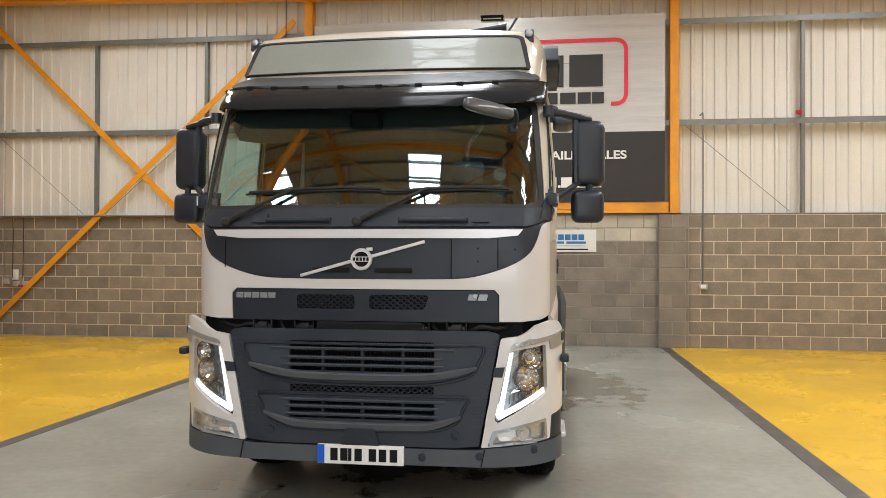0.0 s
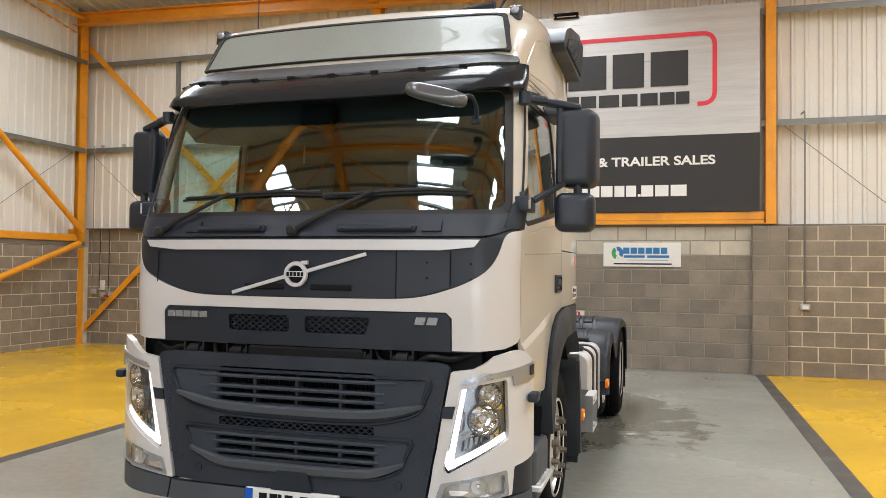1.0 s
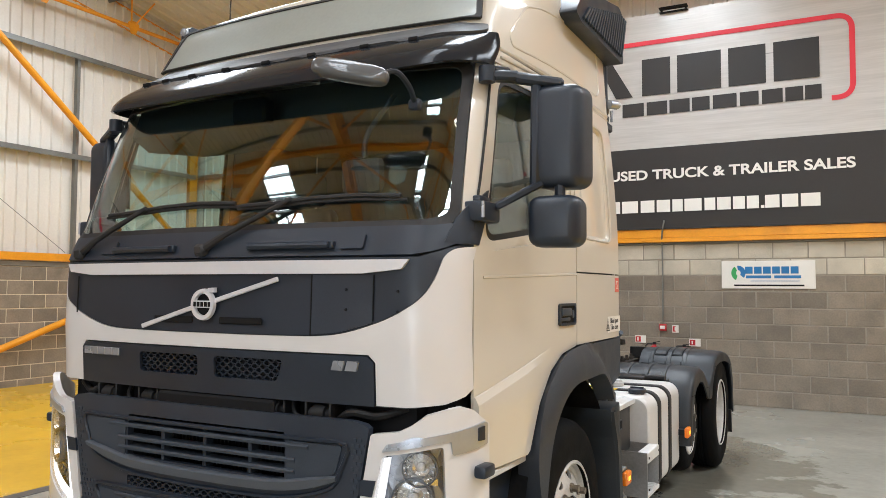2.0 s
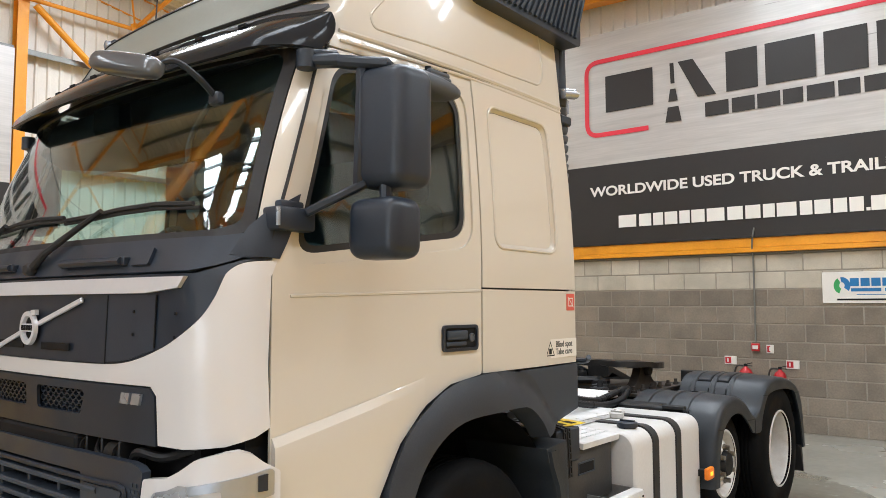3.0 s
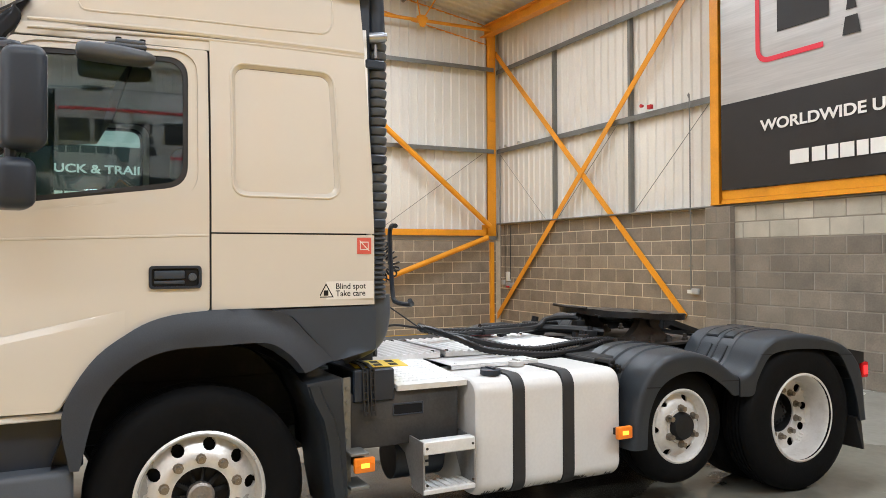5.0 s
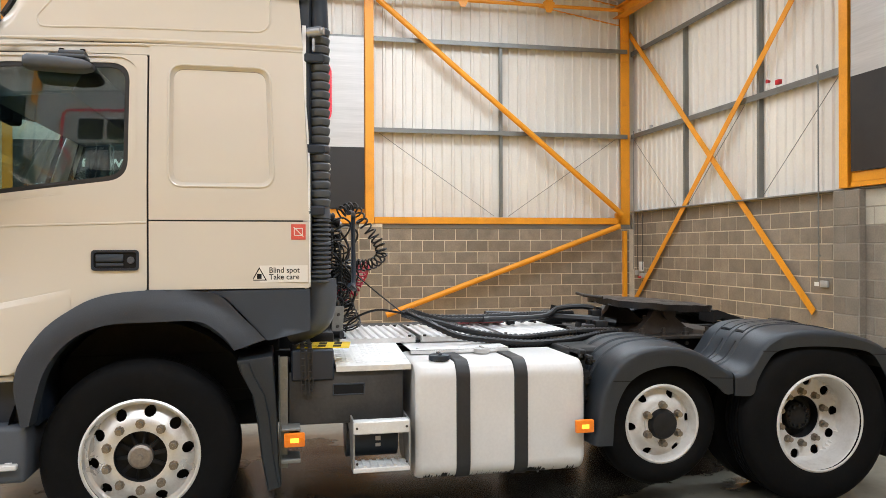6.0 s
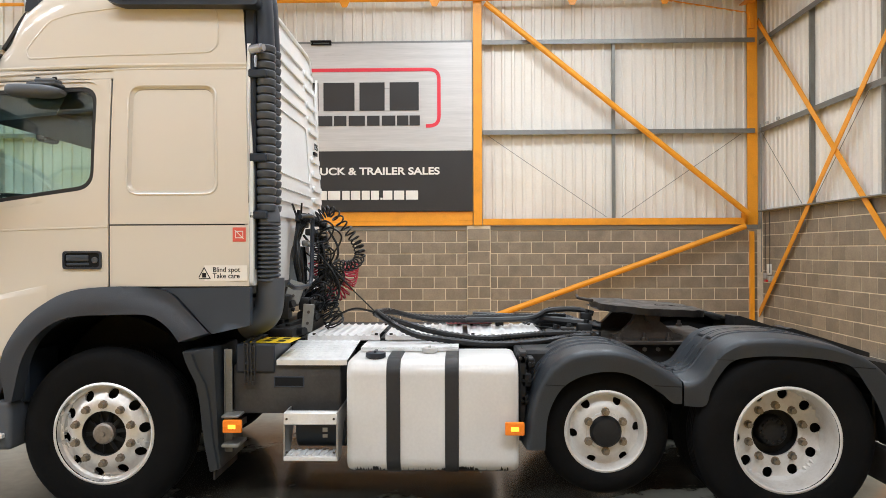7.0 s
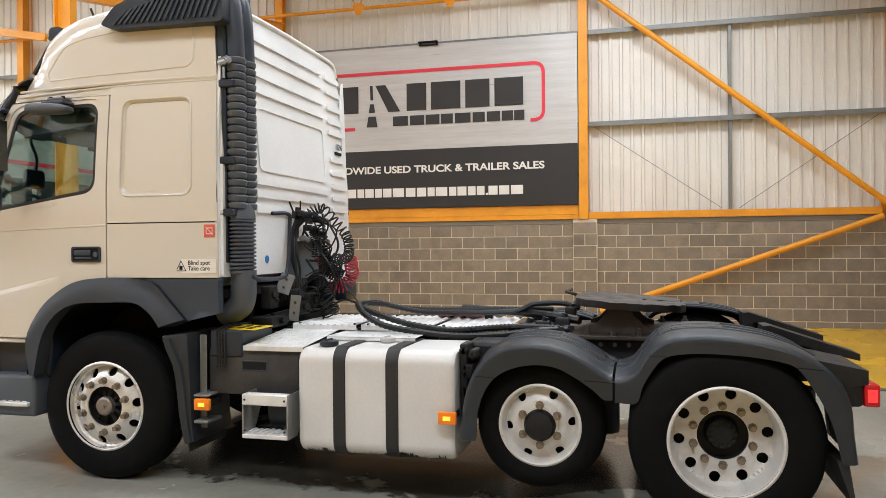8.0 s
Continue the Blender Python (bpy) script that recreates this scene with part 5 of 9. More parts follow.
def lip(points, h, name="grille_lip"):
    """A proud curved lip under an opening; points run from the middle to one end."""
    bm = bmesh.new()
    rows = []
    full = smooth_path([(-p, z, 0) for p, z in reversed(points[1:])] + [(p, z, 0) for p, z in points], 4)
    for v in full:
        q = grille_at(v.x, v.y)
        k = h * (1 - 0.55 * max(0.0, (abs(v.x) - points[-1][0] + 0.12) / 0.12))
        rows.append([bm.verts.new(q + Vector((0, dy, dz))) for dy, dz in ((0.01, k * 0.5), (-0.020, k * 0.46), (-0.028, k * 0.30), (-0.022, -k * 0.42), (0.01, -k * 0.5))])
    for a, b in zip(rows, rows[1:]):
        for k in range(4):
            bm.faces.new((a[k], b[k], b[k + 1], a[k + 1]))
    bm.faces.new(rows[0])
    bm.faces.new(rows[-1])
    bmesh.ops.recalc_face_normals(bm, faces=bm.faces)
    return part(name, bm, BUMPER_GREY, grille, "", 50)


lip([(0, 0.875), (0.22, 0.876), (0.40, 0.883), (0.52, 0.900), (0.62, 0.922), (0.685, 0.938)], 0.045)
lip([(0, 0.587), (0.22, 0.588), (0.38, 0.593), (0.46, 0.607), (0.54, 0.634), (0.592, 0.655)], 0.045)
for loop in ([(0, 0.826), (0.22, 0.828), (0.42, 0.838), (0.56, 0.866), (0.66, 0.905), (0.695, 0.97), (0.718, 1.063), (0.55, 1.066), (0.3, 1.066), (0, 1.066)],
             [(0, 0.560), (0.22, 0.561), (0.40, 0.567), (0.50, 0.588), (0.575, 0.63), (0.605, 0.70), (0.627, 0.765), (0.45, 0.768), (0.2, 0.768), (0, 0.768)]):
    for s in (1, -1):
        bm = bmesh.new()
        tube(bm, smooth_path([grille_at(s * p, z) + Vector((0, -0.004, 0)) for p, z in loop], 3), 0.009, 6)
        part("grille_bead", bm, BLACK_PLASTIC, grille, "", 50)
# small dimples on the shield beside and between the openings
for s in (1, -1):
    bm = bmesh.new()
    for row in range(24):
        z = 0.60 + row * 0.021
        inner = 0.735 if z > 0.85 else (0.70 if z > 0.78 else 0.652)
        for k in range(4):
            p = inner + 0.008 + k * 0.022 + (0.011 if row % 2 else 0)
            if p <= 0.70 + 0.105 * (z - 0.52) / 0.62:
                q = grille_at(s * p, z)
                box(bm, q.x - 0.007, q.x + 0.007, q.y - 0.003, q.y + 0.002, z - 0.006, z + 0.006)
    tagged(part("dimple_pattern", bm, GREY_PLASTIC, grille), kind="stuff")
part("tow_cover", patch(soften([(-0.115, 0.478), (-0.082, 0.578), (0.088, 0.578), (0.12, 0.478)], 0.014), grille_at, step=0.05, thick=0.02, off=0.024), BLACK_PLASTIC, grille)
# dark works in the gap between cab and bumper
bm = bmesh.new()
box(bm, CX - 0.94, CX + 0.94, 5.04, 5.20, 1.10, 1.24)
box(bm, CX - 1.06, CX + 1.06, 5.12, 5.22, 1.02, 1.24)
box(bm, CX - 0.28, CX + 0.36, 4.92, 5.02, 1.115, 1.195, 0.01)
part("front_crossmember", bm, INK, truck)
for u in (-0.62, -0.36, 0.34, 0.56):
    bm = bmesh.new()
    tube(bm, [(CX + u - 0.05, 4.97, 1.155), (CX + u - 0.03, 4.97, 1.155), (CX + u - 0.029, 4.97, 1.155), (CX + u + 0.03, 4.97, 1.155), (CX + u + 0.031, 4.97, 1.155), (CX + u + 0.05, 4.97, 1.155)], [0.022, 0.022, 0.036, 0.036, 0.022, 0.022], 12)
    box(bm, CX + u - 0.062, CX + u - 0.052, 4.94, 5.04, 1.10, 1.20, 0.004)
    box(bm, CX + u + 0.052, CX + u + 0.062, 4.94, 5.04, 1.10, 1.20, 0.004)
    part("hinge_bracket", bm, CHASSIS, truck, "", 40)
for pts, r in (([(-0.30, 4.96, 1.13), (-0.1, 4.93, 1.12), (0.15, 4.94, 1.135), (0.32, 4.98, 1.12)], 0.012), ([(0.62, 4.99, 1.13), (0.70, 4.97, 1.17), (0.80, 5.0, 1.16), (0.90, 5.05, 1.19)], 0.016),
               ([(-0.92, 5.05, 1.18), (-0.80, 5.0, 1.15), (-0.70, 4.97, 1.17), (-0.62, 4.99, 1.13)], 0.014), ([(0.40, 5.0, 1.20), (0.44, 4.96, 1.15), (0.50, 4.96, 1.13), (0.54, 5.0, 1.11)], 0.009),
               ([(-0.52, 5.0, 1.20), (-0.50, 4.96, 1.16), (-0.46, 4.95, 1.13), (-0.42, 5.0, 1.11)], 0.009)):
    bm = bmesh.new()
    tube(bm, smooth_path([(CX + u, y, z) for u, y, z in pts], 6), r, 8)
    part("front_pipe", bm, CHASSIS, truck, "", 40)

# number plate: plain bars for its characters
q = bumper(0, 0.42) + Vector((0, -0.012, 0))
plate = part("number_plate", boxed(CX - 0.255, CX + 0.262, q.y - 0.012, q.y + 0.009, 0.365, 0.478, 0.003), PLATE_WHITE, truck, "white number plate with a blue band")
part("blue_band", boxed(CX - 0.254, CX - 0.211, q.y - 0.0135, q.y - 0.0115, 0.367, 0.476), PLATE_BLUE, plate)
for i, x in enumerate((-0.175, -0.115, -0.068, -0.030, 0.055, 0.115, 0.180)):
    w = 0.020 if i == 2 else 0.044
    part("character_bar", boxed(CX + x, CX + x + w, q.y - 0.0138, q.y - 0.0115, 0.385, 0.458), INK, plate)


FOG_SILVER = material("fog_lamp_silver", (0.78, 0.77, 0.75), 0.22, 0.6, vary=0.05)


def head_lamp(s):
    """A head lamp with its cream surround, running light and fog lamp, on one side."""
    def m(pts):
        return [(s * a, b) for a, b in pts]

    out = lambda c: Vector((s * 0.7, -0.7, 0))
    LAMP = [(0.865, 1.045), (1.125, 1.085), (1.14, 0.81), (0.79, 0.635), (0.775, 0.66)]
    FOG = [(0.735, 0.505), (0.765, 0.595), (0.95, 0.635), (1.13, 0.665), (1.145, 0.545)]
    hole, fog = soften(m(LAMP), 0.018), soften(m(FOG), 0.012)
    outer = soften(m([(0.812, 1.118), (0.93, 1.132), (0.985, 1.155), (1.05, 1.192), (1.16, 1.214), (1.22, 1.220), (1.28, 1.208), (1.335, 1.180), (1.42, 1.150), (1.42, 0.72), (1.18, 0.678), (1.165, 0.548), (0.70, 0.498)]), 0.012)
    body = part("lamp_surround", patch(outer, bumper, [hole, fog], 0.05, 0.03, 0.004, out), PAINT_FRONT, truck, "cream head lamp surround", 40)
    lamp = part("headlamp", patch(hole, bumper, (), 0.06, 0.01, -0.055, out), SILVER, truck, "clear head lamp with a lit running light strip")
    glow_loop = m([(0.868, 1.036), (0.893, 1.040), (0.826, 0.705), (1.120, 0.838), (1.126, 0.811), (0.80, 0.655), (0.785, 0.672)])
    part("running_light", patch(glow_loop, bumper, (), 0.04, 0.012, -0.010, out), DRL, lamp, "white lit running light strip")
    part("lamp_lens", patch(hole, bumper, (), 0.06, 0.004, 0.002, out), LENS, lamp)
    for p, z, r in ((1.02, 1.005, 0.060), (0.99, 0.895, 0.072)):
        bm = bmesh.new()
        c = bumper(s * p, z)
        n = Vector((s * 0.38, -0.92, 0))
        prof = [(0.0, r), (-0.02, r * 0.85), (-0.035, r * 0.55), (-0.04, r * 0.25), (-0.015, r * 0.22), (-0.012, 0.001)]
        disc_lathe(bm, [(a, b) for a, b in prof[:4]], 16, "z")
        place = Matrix.Translation(c - n * 0.012) @ n.to_track_quat("Z", "Y").to_matrix().to_4x4()
        bmesh.ops.transform(bm, matrix=place, verts=bm.verts)
        part("reflector", bm, CHROME, lamp)
        bm = bmesh.new()
        disc_lathe(bm, [(-0.036, r * 0.26), (-0.012, r * 0.24), (-0.004, r * 0.14), (-0.002, 0.001)], 16, "z")
        bmesh.ops.transform(bm, matrix=place, verts=bm.verts)
        part("bulb_shield", bm, FOG_SILVER, lamp, "", 40)
        bm = bmesh.new()
        disc_lathe(bm, [(0.001, r * 0.99), (0.006, r * 1.02), (0.004, r * 1.09), (-0.02, r * 1.10)], 28, "z")
        bmesh.ops.transform(bm, matrix=place, verts=bm.verts)
        part("reflector_rim", bm, BUMPER_GREY, lamp, "", 40)
    part("lamp_bezel", patch(m([(0.925, 0.95), (1.10, 0.97), (1.10, 0.945), (0.915, 0.925)]), bumper, (), 0.06, 0.02, -0.02, out), CHROME, lamp)
    part("lamp_bezel", patch(m([(0.875, 0.80), (0.90, 0.83), (1.08, 0.85), (1.08, 0.83)]), bumper, (), 0.06, 0.02, -0.02, out), CHROME, lamp)
    part("indicator_lens", patch(m([(1.02, 0.83), (1.09, 0.845), (1.09, 0.815), (1.03, 0.80)]), bumper, (), 0.05, 0.01, -0.03, out), PALE_AMBER, lamp)
    for k in range(9):
        f = k / 8
        a, b = (0.865 + 0.235 * f, 0.745 + 0.090 * f), (0.868 + 0.235 * f, 0.790 + 0.085 * f)
        bm = bmesh.new()
        bar(bm, bumper(s * a[0], a[1]) + Vector((0, 0.03, 0)), bumper(s * b[0], b[1]) + Vector((0, 0.045, 0)), 0.006, 0.012)
        part("lamp_rib", bm, BUMPER_GREY, lamp)
    fl = part("fog_lamp", patch(fog, bumper, (), 0.06, 0.01, -0.03, out), FOG_SILVER, truck, "clear fog lamp in a silver surround")
    part("fog_lens", patch(soften(m([(0.765, 0.518), (0.79, 0.583), (0.95, 0.618), (1.115, 0.643), (1.12, 0.555)]), 0.012), bumper, (), 0.06, 0.004, 0.0, out), LENS, fl)
    part("fog_frame", patch(fog, bumper, [soften(m([(0.765, 0.518), (0.79, 0.583), (0.95, 0.618), (1.115, 0.643), (1.12, 0.555)]), 0.012)], 0.05, 0.02, 0.003, out), SILVER, fl)
    bm = bmesh.new()
    c, n = bumper(s * 0.965, 0.582), Vector((s * 0.3, -0.95, 0))
    disc_lathe(bm, [(0.0, 0.046), (-0.02, 0.036), (-0.03, 0.016), (-0.01, 0.012), (-0.008, 0.001)], 20, "z")
    bmesh.ops.transform(bm, matrix=Matrix.Translation(c - n * 0.012) @ n.to_track_quat("Z", "Y").to_matrix().to_4x4(), verts=bm.verts)
    part("reflector", bm, FOG_SILVER, fl, "", 30)
    part("silver_brow", patch(soften(m([(0.865, 1.060), (0.885, 1.088), (1.05, 1.118), (1.20, 1.140), (1.36, 1.163), (1.378, 1.155), (1.378, 1.085), (1.22, 1.062), (1.165, 1.055), (1.155, 1.105), (1.10, 1.098)]), 0.008), bumper, (), 0.05, 0.012, 0.014, out), SILVER, body, "silver brow over the head lamp", 40)
    part("black_insert", patch(m([(0.765, 0.90), (0.775, 0.955), (0.838, 0.958), (0.822, 0.90)]), bumper, (), 0.05, 0.01, 0.008, out), BLACK_PLASTIC, body)
    part("black_insert", patch(soften(m([(1.30, 1.098), (1.30, 1.145), (1.345, 1.150), (1.345, 1.100)]), 0.006), bumper, (), 0.05, 0.01, 0.019, out), BLACK_PLASTIC, body)
    bm = bmesh.new()
    c = bumper(s * 1.33, 0.985)
    box(bm, min(c.x, c.x + s * 0.05), max(c.x, c.x + s * 0.05), c.y - 0.055, c.y + 0.035, 0.962, 1.008, 0.012, 2)
    part("side_lamp", bm, BLACK_PLASTIC, body, "", 40)
    part("corner_filler", patch(soften(m([(1.165, 0.545), (1.19, 0.69), (1.42, 0.73), (1.42, 0.55)]), 0.01), bumper, (), 0.06, 0.03, -0.004, out), BLACK_PLASTIC, truck, "", 40)


head_lamp(1)
head_lamp(-1)


# -- entry steps under the doors --
def steps_unit():
    bm = bmesh.new()
    box(bm, CX + 0.72, CX + 1.17, 5.28, 5.68, 0.40, 0.69, 0.03, 3)
    return bm


def steps_recess():
    bm = bmesh.new()
    box(bm, CX + 0.70, CX + 1.06, 5.27, 5.72, 0.66, 1.02, 0.02)
    return bm


for mirror in (False, True):
    bm = steps_unit()
    unit = part("step_unit", flip(bm) if mirror else bm, BUMPER_GREY, truck, "grey entry step below the cab door", 40)
    bm = steps_recess()
    part("step_recess", flip(bm) if mirror else bm, BLACK_PLASTIC, unit, "", 40)
    for z, x1 in ((0.935, 1.13), (0.505, 1.20)):
        bm = bmesh.new()
        box(bm, CX + 0.95, CX + x1, 5.27, 5.645, z - 0.03, z, 0.006)
        for i in range(6):
            box(bm, CX + x1 - 0.09, CX + x1 - 0.02, 5.30 + i * 0.057, 5.333 + i * 0.057, z + 0.0005, z + 0.006, 0.002)
        part("step_tread", flip(bm) if mirror else bm, ALU, unit, "bright aluminium step tread", 40)


# -- wheel arch trim and front mudguards --
ARCH_OUT = [(5.665, 0.69), (5.635, 0.93), (5.745, 1.135), (5.885, 1.252), (6.04, 1.325), (6.26, 1.350), (6.53, 1.348), (6.63, 1.315), (6.73, 1.21), (6.845, 1.085)]
ARCH_IN = [(6.69, 1.04), (6.62, 1.125), (6.50, 1.195), (6.29, 1.198), (6.05, 1.185), (5.885, 1.105), (5.77, 0.95), (5.702, 0.69)]


rounded = lambda pts: [(q.y, q.z) for q in smooth_path([Vector((0, a, b)) for a, b in pts], 4)]
ARCH_OUT, ARCH_IN = rounded(ARCH_OUT), rounded(ARCH_IN)


def arch():
    def face(y, z):
        r = math.hypot(y - 6.22, (z - 0.50) * 0.93)
        u = 1.172 + 0.03 * math.sin(max(0, min(0.5, (y - 5.6) / 1.2)) * math.pi)
        u -= 0.045 * max(0.0, min(1.2, (r - 0.70) / 0.10)) ** 1.5
        return Vector((CX + max(u, 1.152), y, z))
    return patch(ARCH_OUT + ARCH_IN, face, (), 0.035, 0.10, 0.02, OUT_LEFT)


both("wheel_arch", arch, ARCH_GREY, truck, "dark grey plastic wheel arch")
both("side_skirt", lambda: patch(soften([(6.55, 1.350), (7.085, 1.353), (7.085, 1.13), (6.86, 1.08), (6.75, 1.20), (6.65, 1.31)], 0.01), lambda y, z: Vector((CX + 1.15, y, z)), (), 0.08, 0.06, 0.0, OUT_LEFT), GREY_PLASTIC, truck, "dark grey plastic panel behind the wheel arch")


def arch_liner():
    bm = bmesh.new()
    rows = []
    for a in range(-10, 191, 12):
        r = 0.645
        y, z = 6.22 - r * math.cos(radians(a)), 0.56 + r * math.sin(radians(a))
        rows.append([bm.verts.new((CX + u, y, z)) for u in (0.42, 1.14)])
    for a, b in zip(rows, rows[1:]):
        bm.faces.new((a[0], a[1], b[1], b[0]))
    bmesh.ops.solidify(bm, geom=bm.faces[:], thickness=0.015)
    return bm


both("arch_liner", arch_liner, CHASSIS, truck)
both("arch_inner_wall", lambda: boxed(CX + 0.37, CX + 0.43, 5.52, 6.92, 0.62, 1.215, 0.01), CHASSIS, truck)


def rear_flap():
    bm = bmesh.new()
    prism(bm, [(6.70, 0.985), (6.885, 1.005), (6.905, 0.70), (6.915, 0.42), (6.93, 0.31), (6.86, 0.285), (6.825, 0.47), (6.80, 0.70), (6.775, 0.82), (6.72, 0.92)], CX + 0.72, CX + 1.20)
    bmesh.ops.bevel(bm, geom=bm.edges[:], offset=0.010, segments=2, affect="EDGES", profile=0.5)
    return bm


def flap_rim():
    """The stepped outer edge of the mudguard."""
    bm = bmesh.new()
    rows = []
    for y, z, w in ((6.712, 0.97, 0.05), (6.735, 0.90, 0.052), (6.785, 0.80, 0.055), (6.808, 0.69, 0.055), (6.830, 0.47, 0.055), (6.863, 0.31, 0.05)):
        rows.append([bm.verts.new((CX + u, y + dy, z)) for u, dy in ((1.192, -0.004), (1.213, 0.004), (1.215, w), (1.197, w + 0.008))])
    for p, q in zip(rows, rows[1:]):
        for k in range(3):
            bm.faces.new((p[k], p[k + 1], q[k + 1], q[k]))
    bmesh.ops.recalc_face_normals(bm, faces=bm.faces)
    return bm


for guard, turn in zip(both("front_mudguard", rear_flap, GUARD, truck, "grey front mudguard behind the wheel"), (lambda b: b, flip)):
    part("guard_rim", turn(flap_rim()), GUARD, guard, "", 30)
both("rubber_flap", lambda: boxed(CX + 0.75, CX + 1.19, 6.88, 6.892, 0.24, 0.42, 0.003), BLACK_RUBBER, truck)


def guard_post():
    bm = bmesh.new()
    box(bm, CX + 1.04, CX + 1.10, 6.916, 6.922, 0.38, 0.985, 0.002)
    box(bm, CX + 1.094, CX + 1.10, 6.924, 6.965, 0.38, 0.985, 0.002)
    for z in (0.42, 0.50, 0.58, 0.66, 0.72, 0.80, 0.86, 0.93):
        tube(bm, [(CX + 1.10, 6.947, z), (CX + 1.106, 6.947, z)], 0.011, 8)
    box(bm, CX + 1.02, CX + 1.20, 6.93, 7.03, 0.43, 0.45, 0.004)
    box(bm, CX + 1.02, CX + 1.20, 6.93, 7.03, 0.60, 0.615, 0.004)
    return bm


both("guard_post", guard_post, GALV, truck, "grey perforated steel post")
# -- cab rear wall --
def rear_wall(u, z):
    return Vector((CX + u, 7.09 - 0.075 * max(0.0, z - 2.1), z))


REAR = soften([(1.09, 1.36), (1.09, 2.0), (1.058, 2.6), (1.045, 2.9), (1.0, 3.17), (0.88, 3.21), (-0.88, 3.21), (-1.0, 3.17), (-1.045, 2.9), (-1.058, 2.6), (-1.09, 2.0), (-1.09, 1.25), (-0.62, 1.25), (-0.62, 1.50), (-0.54, 1.60), (0.06, 1.60), (0.13, 1.53), (0.16, 1.36)], 0.03)
OUT_REAR = lambda p: Vector((0, 1, 0))
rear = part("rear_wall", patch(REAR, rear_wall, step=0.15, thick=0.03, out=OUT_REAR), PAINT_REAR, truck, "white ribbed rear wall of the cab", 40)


def rib(name, u0, u1, z, h=0.022):
    part(name, patch(soften([(u0, z - h), (u1, z - h), (u1, z + h), (u0, z + h)], h * 0.9), rear_wall, step=0.2, thick=0.016, off=0.018, out=OUT_REAR), PAINT_REAR, rear, "", 40)


for z in (3.06, 2.94, 2.80, 2.68):
    rib("rib", -0.62, 0.66, z)
    rib("rib", -1.02, -0.70, z - 0.02)
for z in (2.56, 2.32, 2.20, 2.08, 1.98, 1.88):
    rib("rib", -1.02, -0.70, z)
for z in (2.02, 1.93, 1.82):
    rib("rib", -0.62, 0.66, z)
frame_out = soften([(-0.60, 2.10), (0.60, 2.10), (0.60, 2.58), (-0.60, 2.58)], 0.06)
frame_in = soften([(-0.57, 2.13), (0.57, 2.13), (0.57, 2.55), (-0.57, 2.55)], 0.05)
part("blank_window", patch(frame_out, rear_wall, [frame_in], 0.1, 0.006, 0.010, OUT_REAR), PAINT_REAR, rear, "", 60)
for i, (a, b, z0, z1) in enumerate(((-0.96, -0.83, 2.375, 2.400),)):
    part("stencil_bar", boxed(CX + a, CX + b, 7.06, 7.084, z0, z1), INK, rear)
letters("writing", "12296", 0.075, INK, rear, Matrix.Translation((CX - 0.82, 7.083, 2.42)) @ Matrix(((-1, 0, 0, 0), (0, 0, 1, 0), (0, 1, 0, 0), (0, 0, 0, 1))), 0.8)
part("data_label", boxed(CX - 0.98, CX - 0.84, 7.08, 7.094, 1.62, 1.74), STICKER, rear, "small white data label")
bm = bmesh.new()
tube(bm, [(CX + u, 7.010, z) for u, z in ((-1.0, 3.10), (-0.985, 3.16), (-0.93, 3.198), (-0.83, 3.212), (0.0, 3.222), (0.83, 3.212), (0.93, 3.198), (0.985, 3.16), (1.0, 3.10))], 0.018, 8)
part("roof_lip", bm, PAINT_REAR, rear, "", 60)
both("rear_edge", lambda: patch([(1.02, 1.36), (1.13, 1.36), (1.122, 2.0), (1.075, 2.7), (1.04, 3.05), (1.0, 2.9)], lambda u, z: Vector((CX + u, 7.07, z)), (), 0.1, 0.02, 0.0, OUT_REAR), PAINT_REAR, truck)
# cab underside, the hollow behind the cab and what stands in it
bm = bmesh.new()
box(bm, CX - 1.05, CX + 1.05, 5.1, 6.55, 1.22, 1.28)
for u0, u1 in ((-1.05, -0.64), (0.18, 1.05)):
    box(bm, CX + u0, CX + u1, 6.552, 7.05, 1.22, 1.28)
    box(bm, CX + (u0 if u0 > 0 else u1 - 0.02), CX + (u0 + 0.02 if u0 > 0 else u1), 6.552, 7.05, 1.284, 1.64)
box(bm, CX - 0.62, CX + 0.18, 6.53, 6.55, 1.284, 1.64)
box(bm, CX - 0.62, CX + 0.18, 6.552, 7.05, 1.62, 1.64)
box(bm, CX - 0.40, CX + 0.40, 6.1, 6.60, 0.62, 1.21, 0.05)
part("engine_tunnel", bm, CHASSIS, truck, "", 40)
bm = bmesh.new()
prof = [(-0.22, 0.02), (-0.22, 0.15)]
for i in range(9):
    a = -0.20 + i * 0.048
    prof += [(a, 0.182), (a + 0.006, 0.190), (a + 0.036, 0.190), (a + 0.042, 0.182)]
prof += [(0.24, 0.15), (0.24, 0.02)]
disc_lathe(bm, prof, 30, "x", (CX - 0.13, 6.84, 1.25))
part("ribbed_drum", bm, BLACK_RUBBER, truck, "black ribbed drum in the hollow behind the cab", 40)
bm = bmesh.new()
disc_lathe(bm, [(0.0, 0.001), (0.0, 0.028), (0.003, 0.028), (0.003, 0.001)], 16, "y", (CX + 0.50, 7.091, 1.467))
part("round_sticker", bm, SIGN_BLUE, rear, "small round blue sticker")
part("corner_box", boxed(CX - 1.10, CX - 0.84, 7.05, 7.17, 1.07, 1.24, 0.02, 2), BLACK_PLASTIC, truck, "", 40)

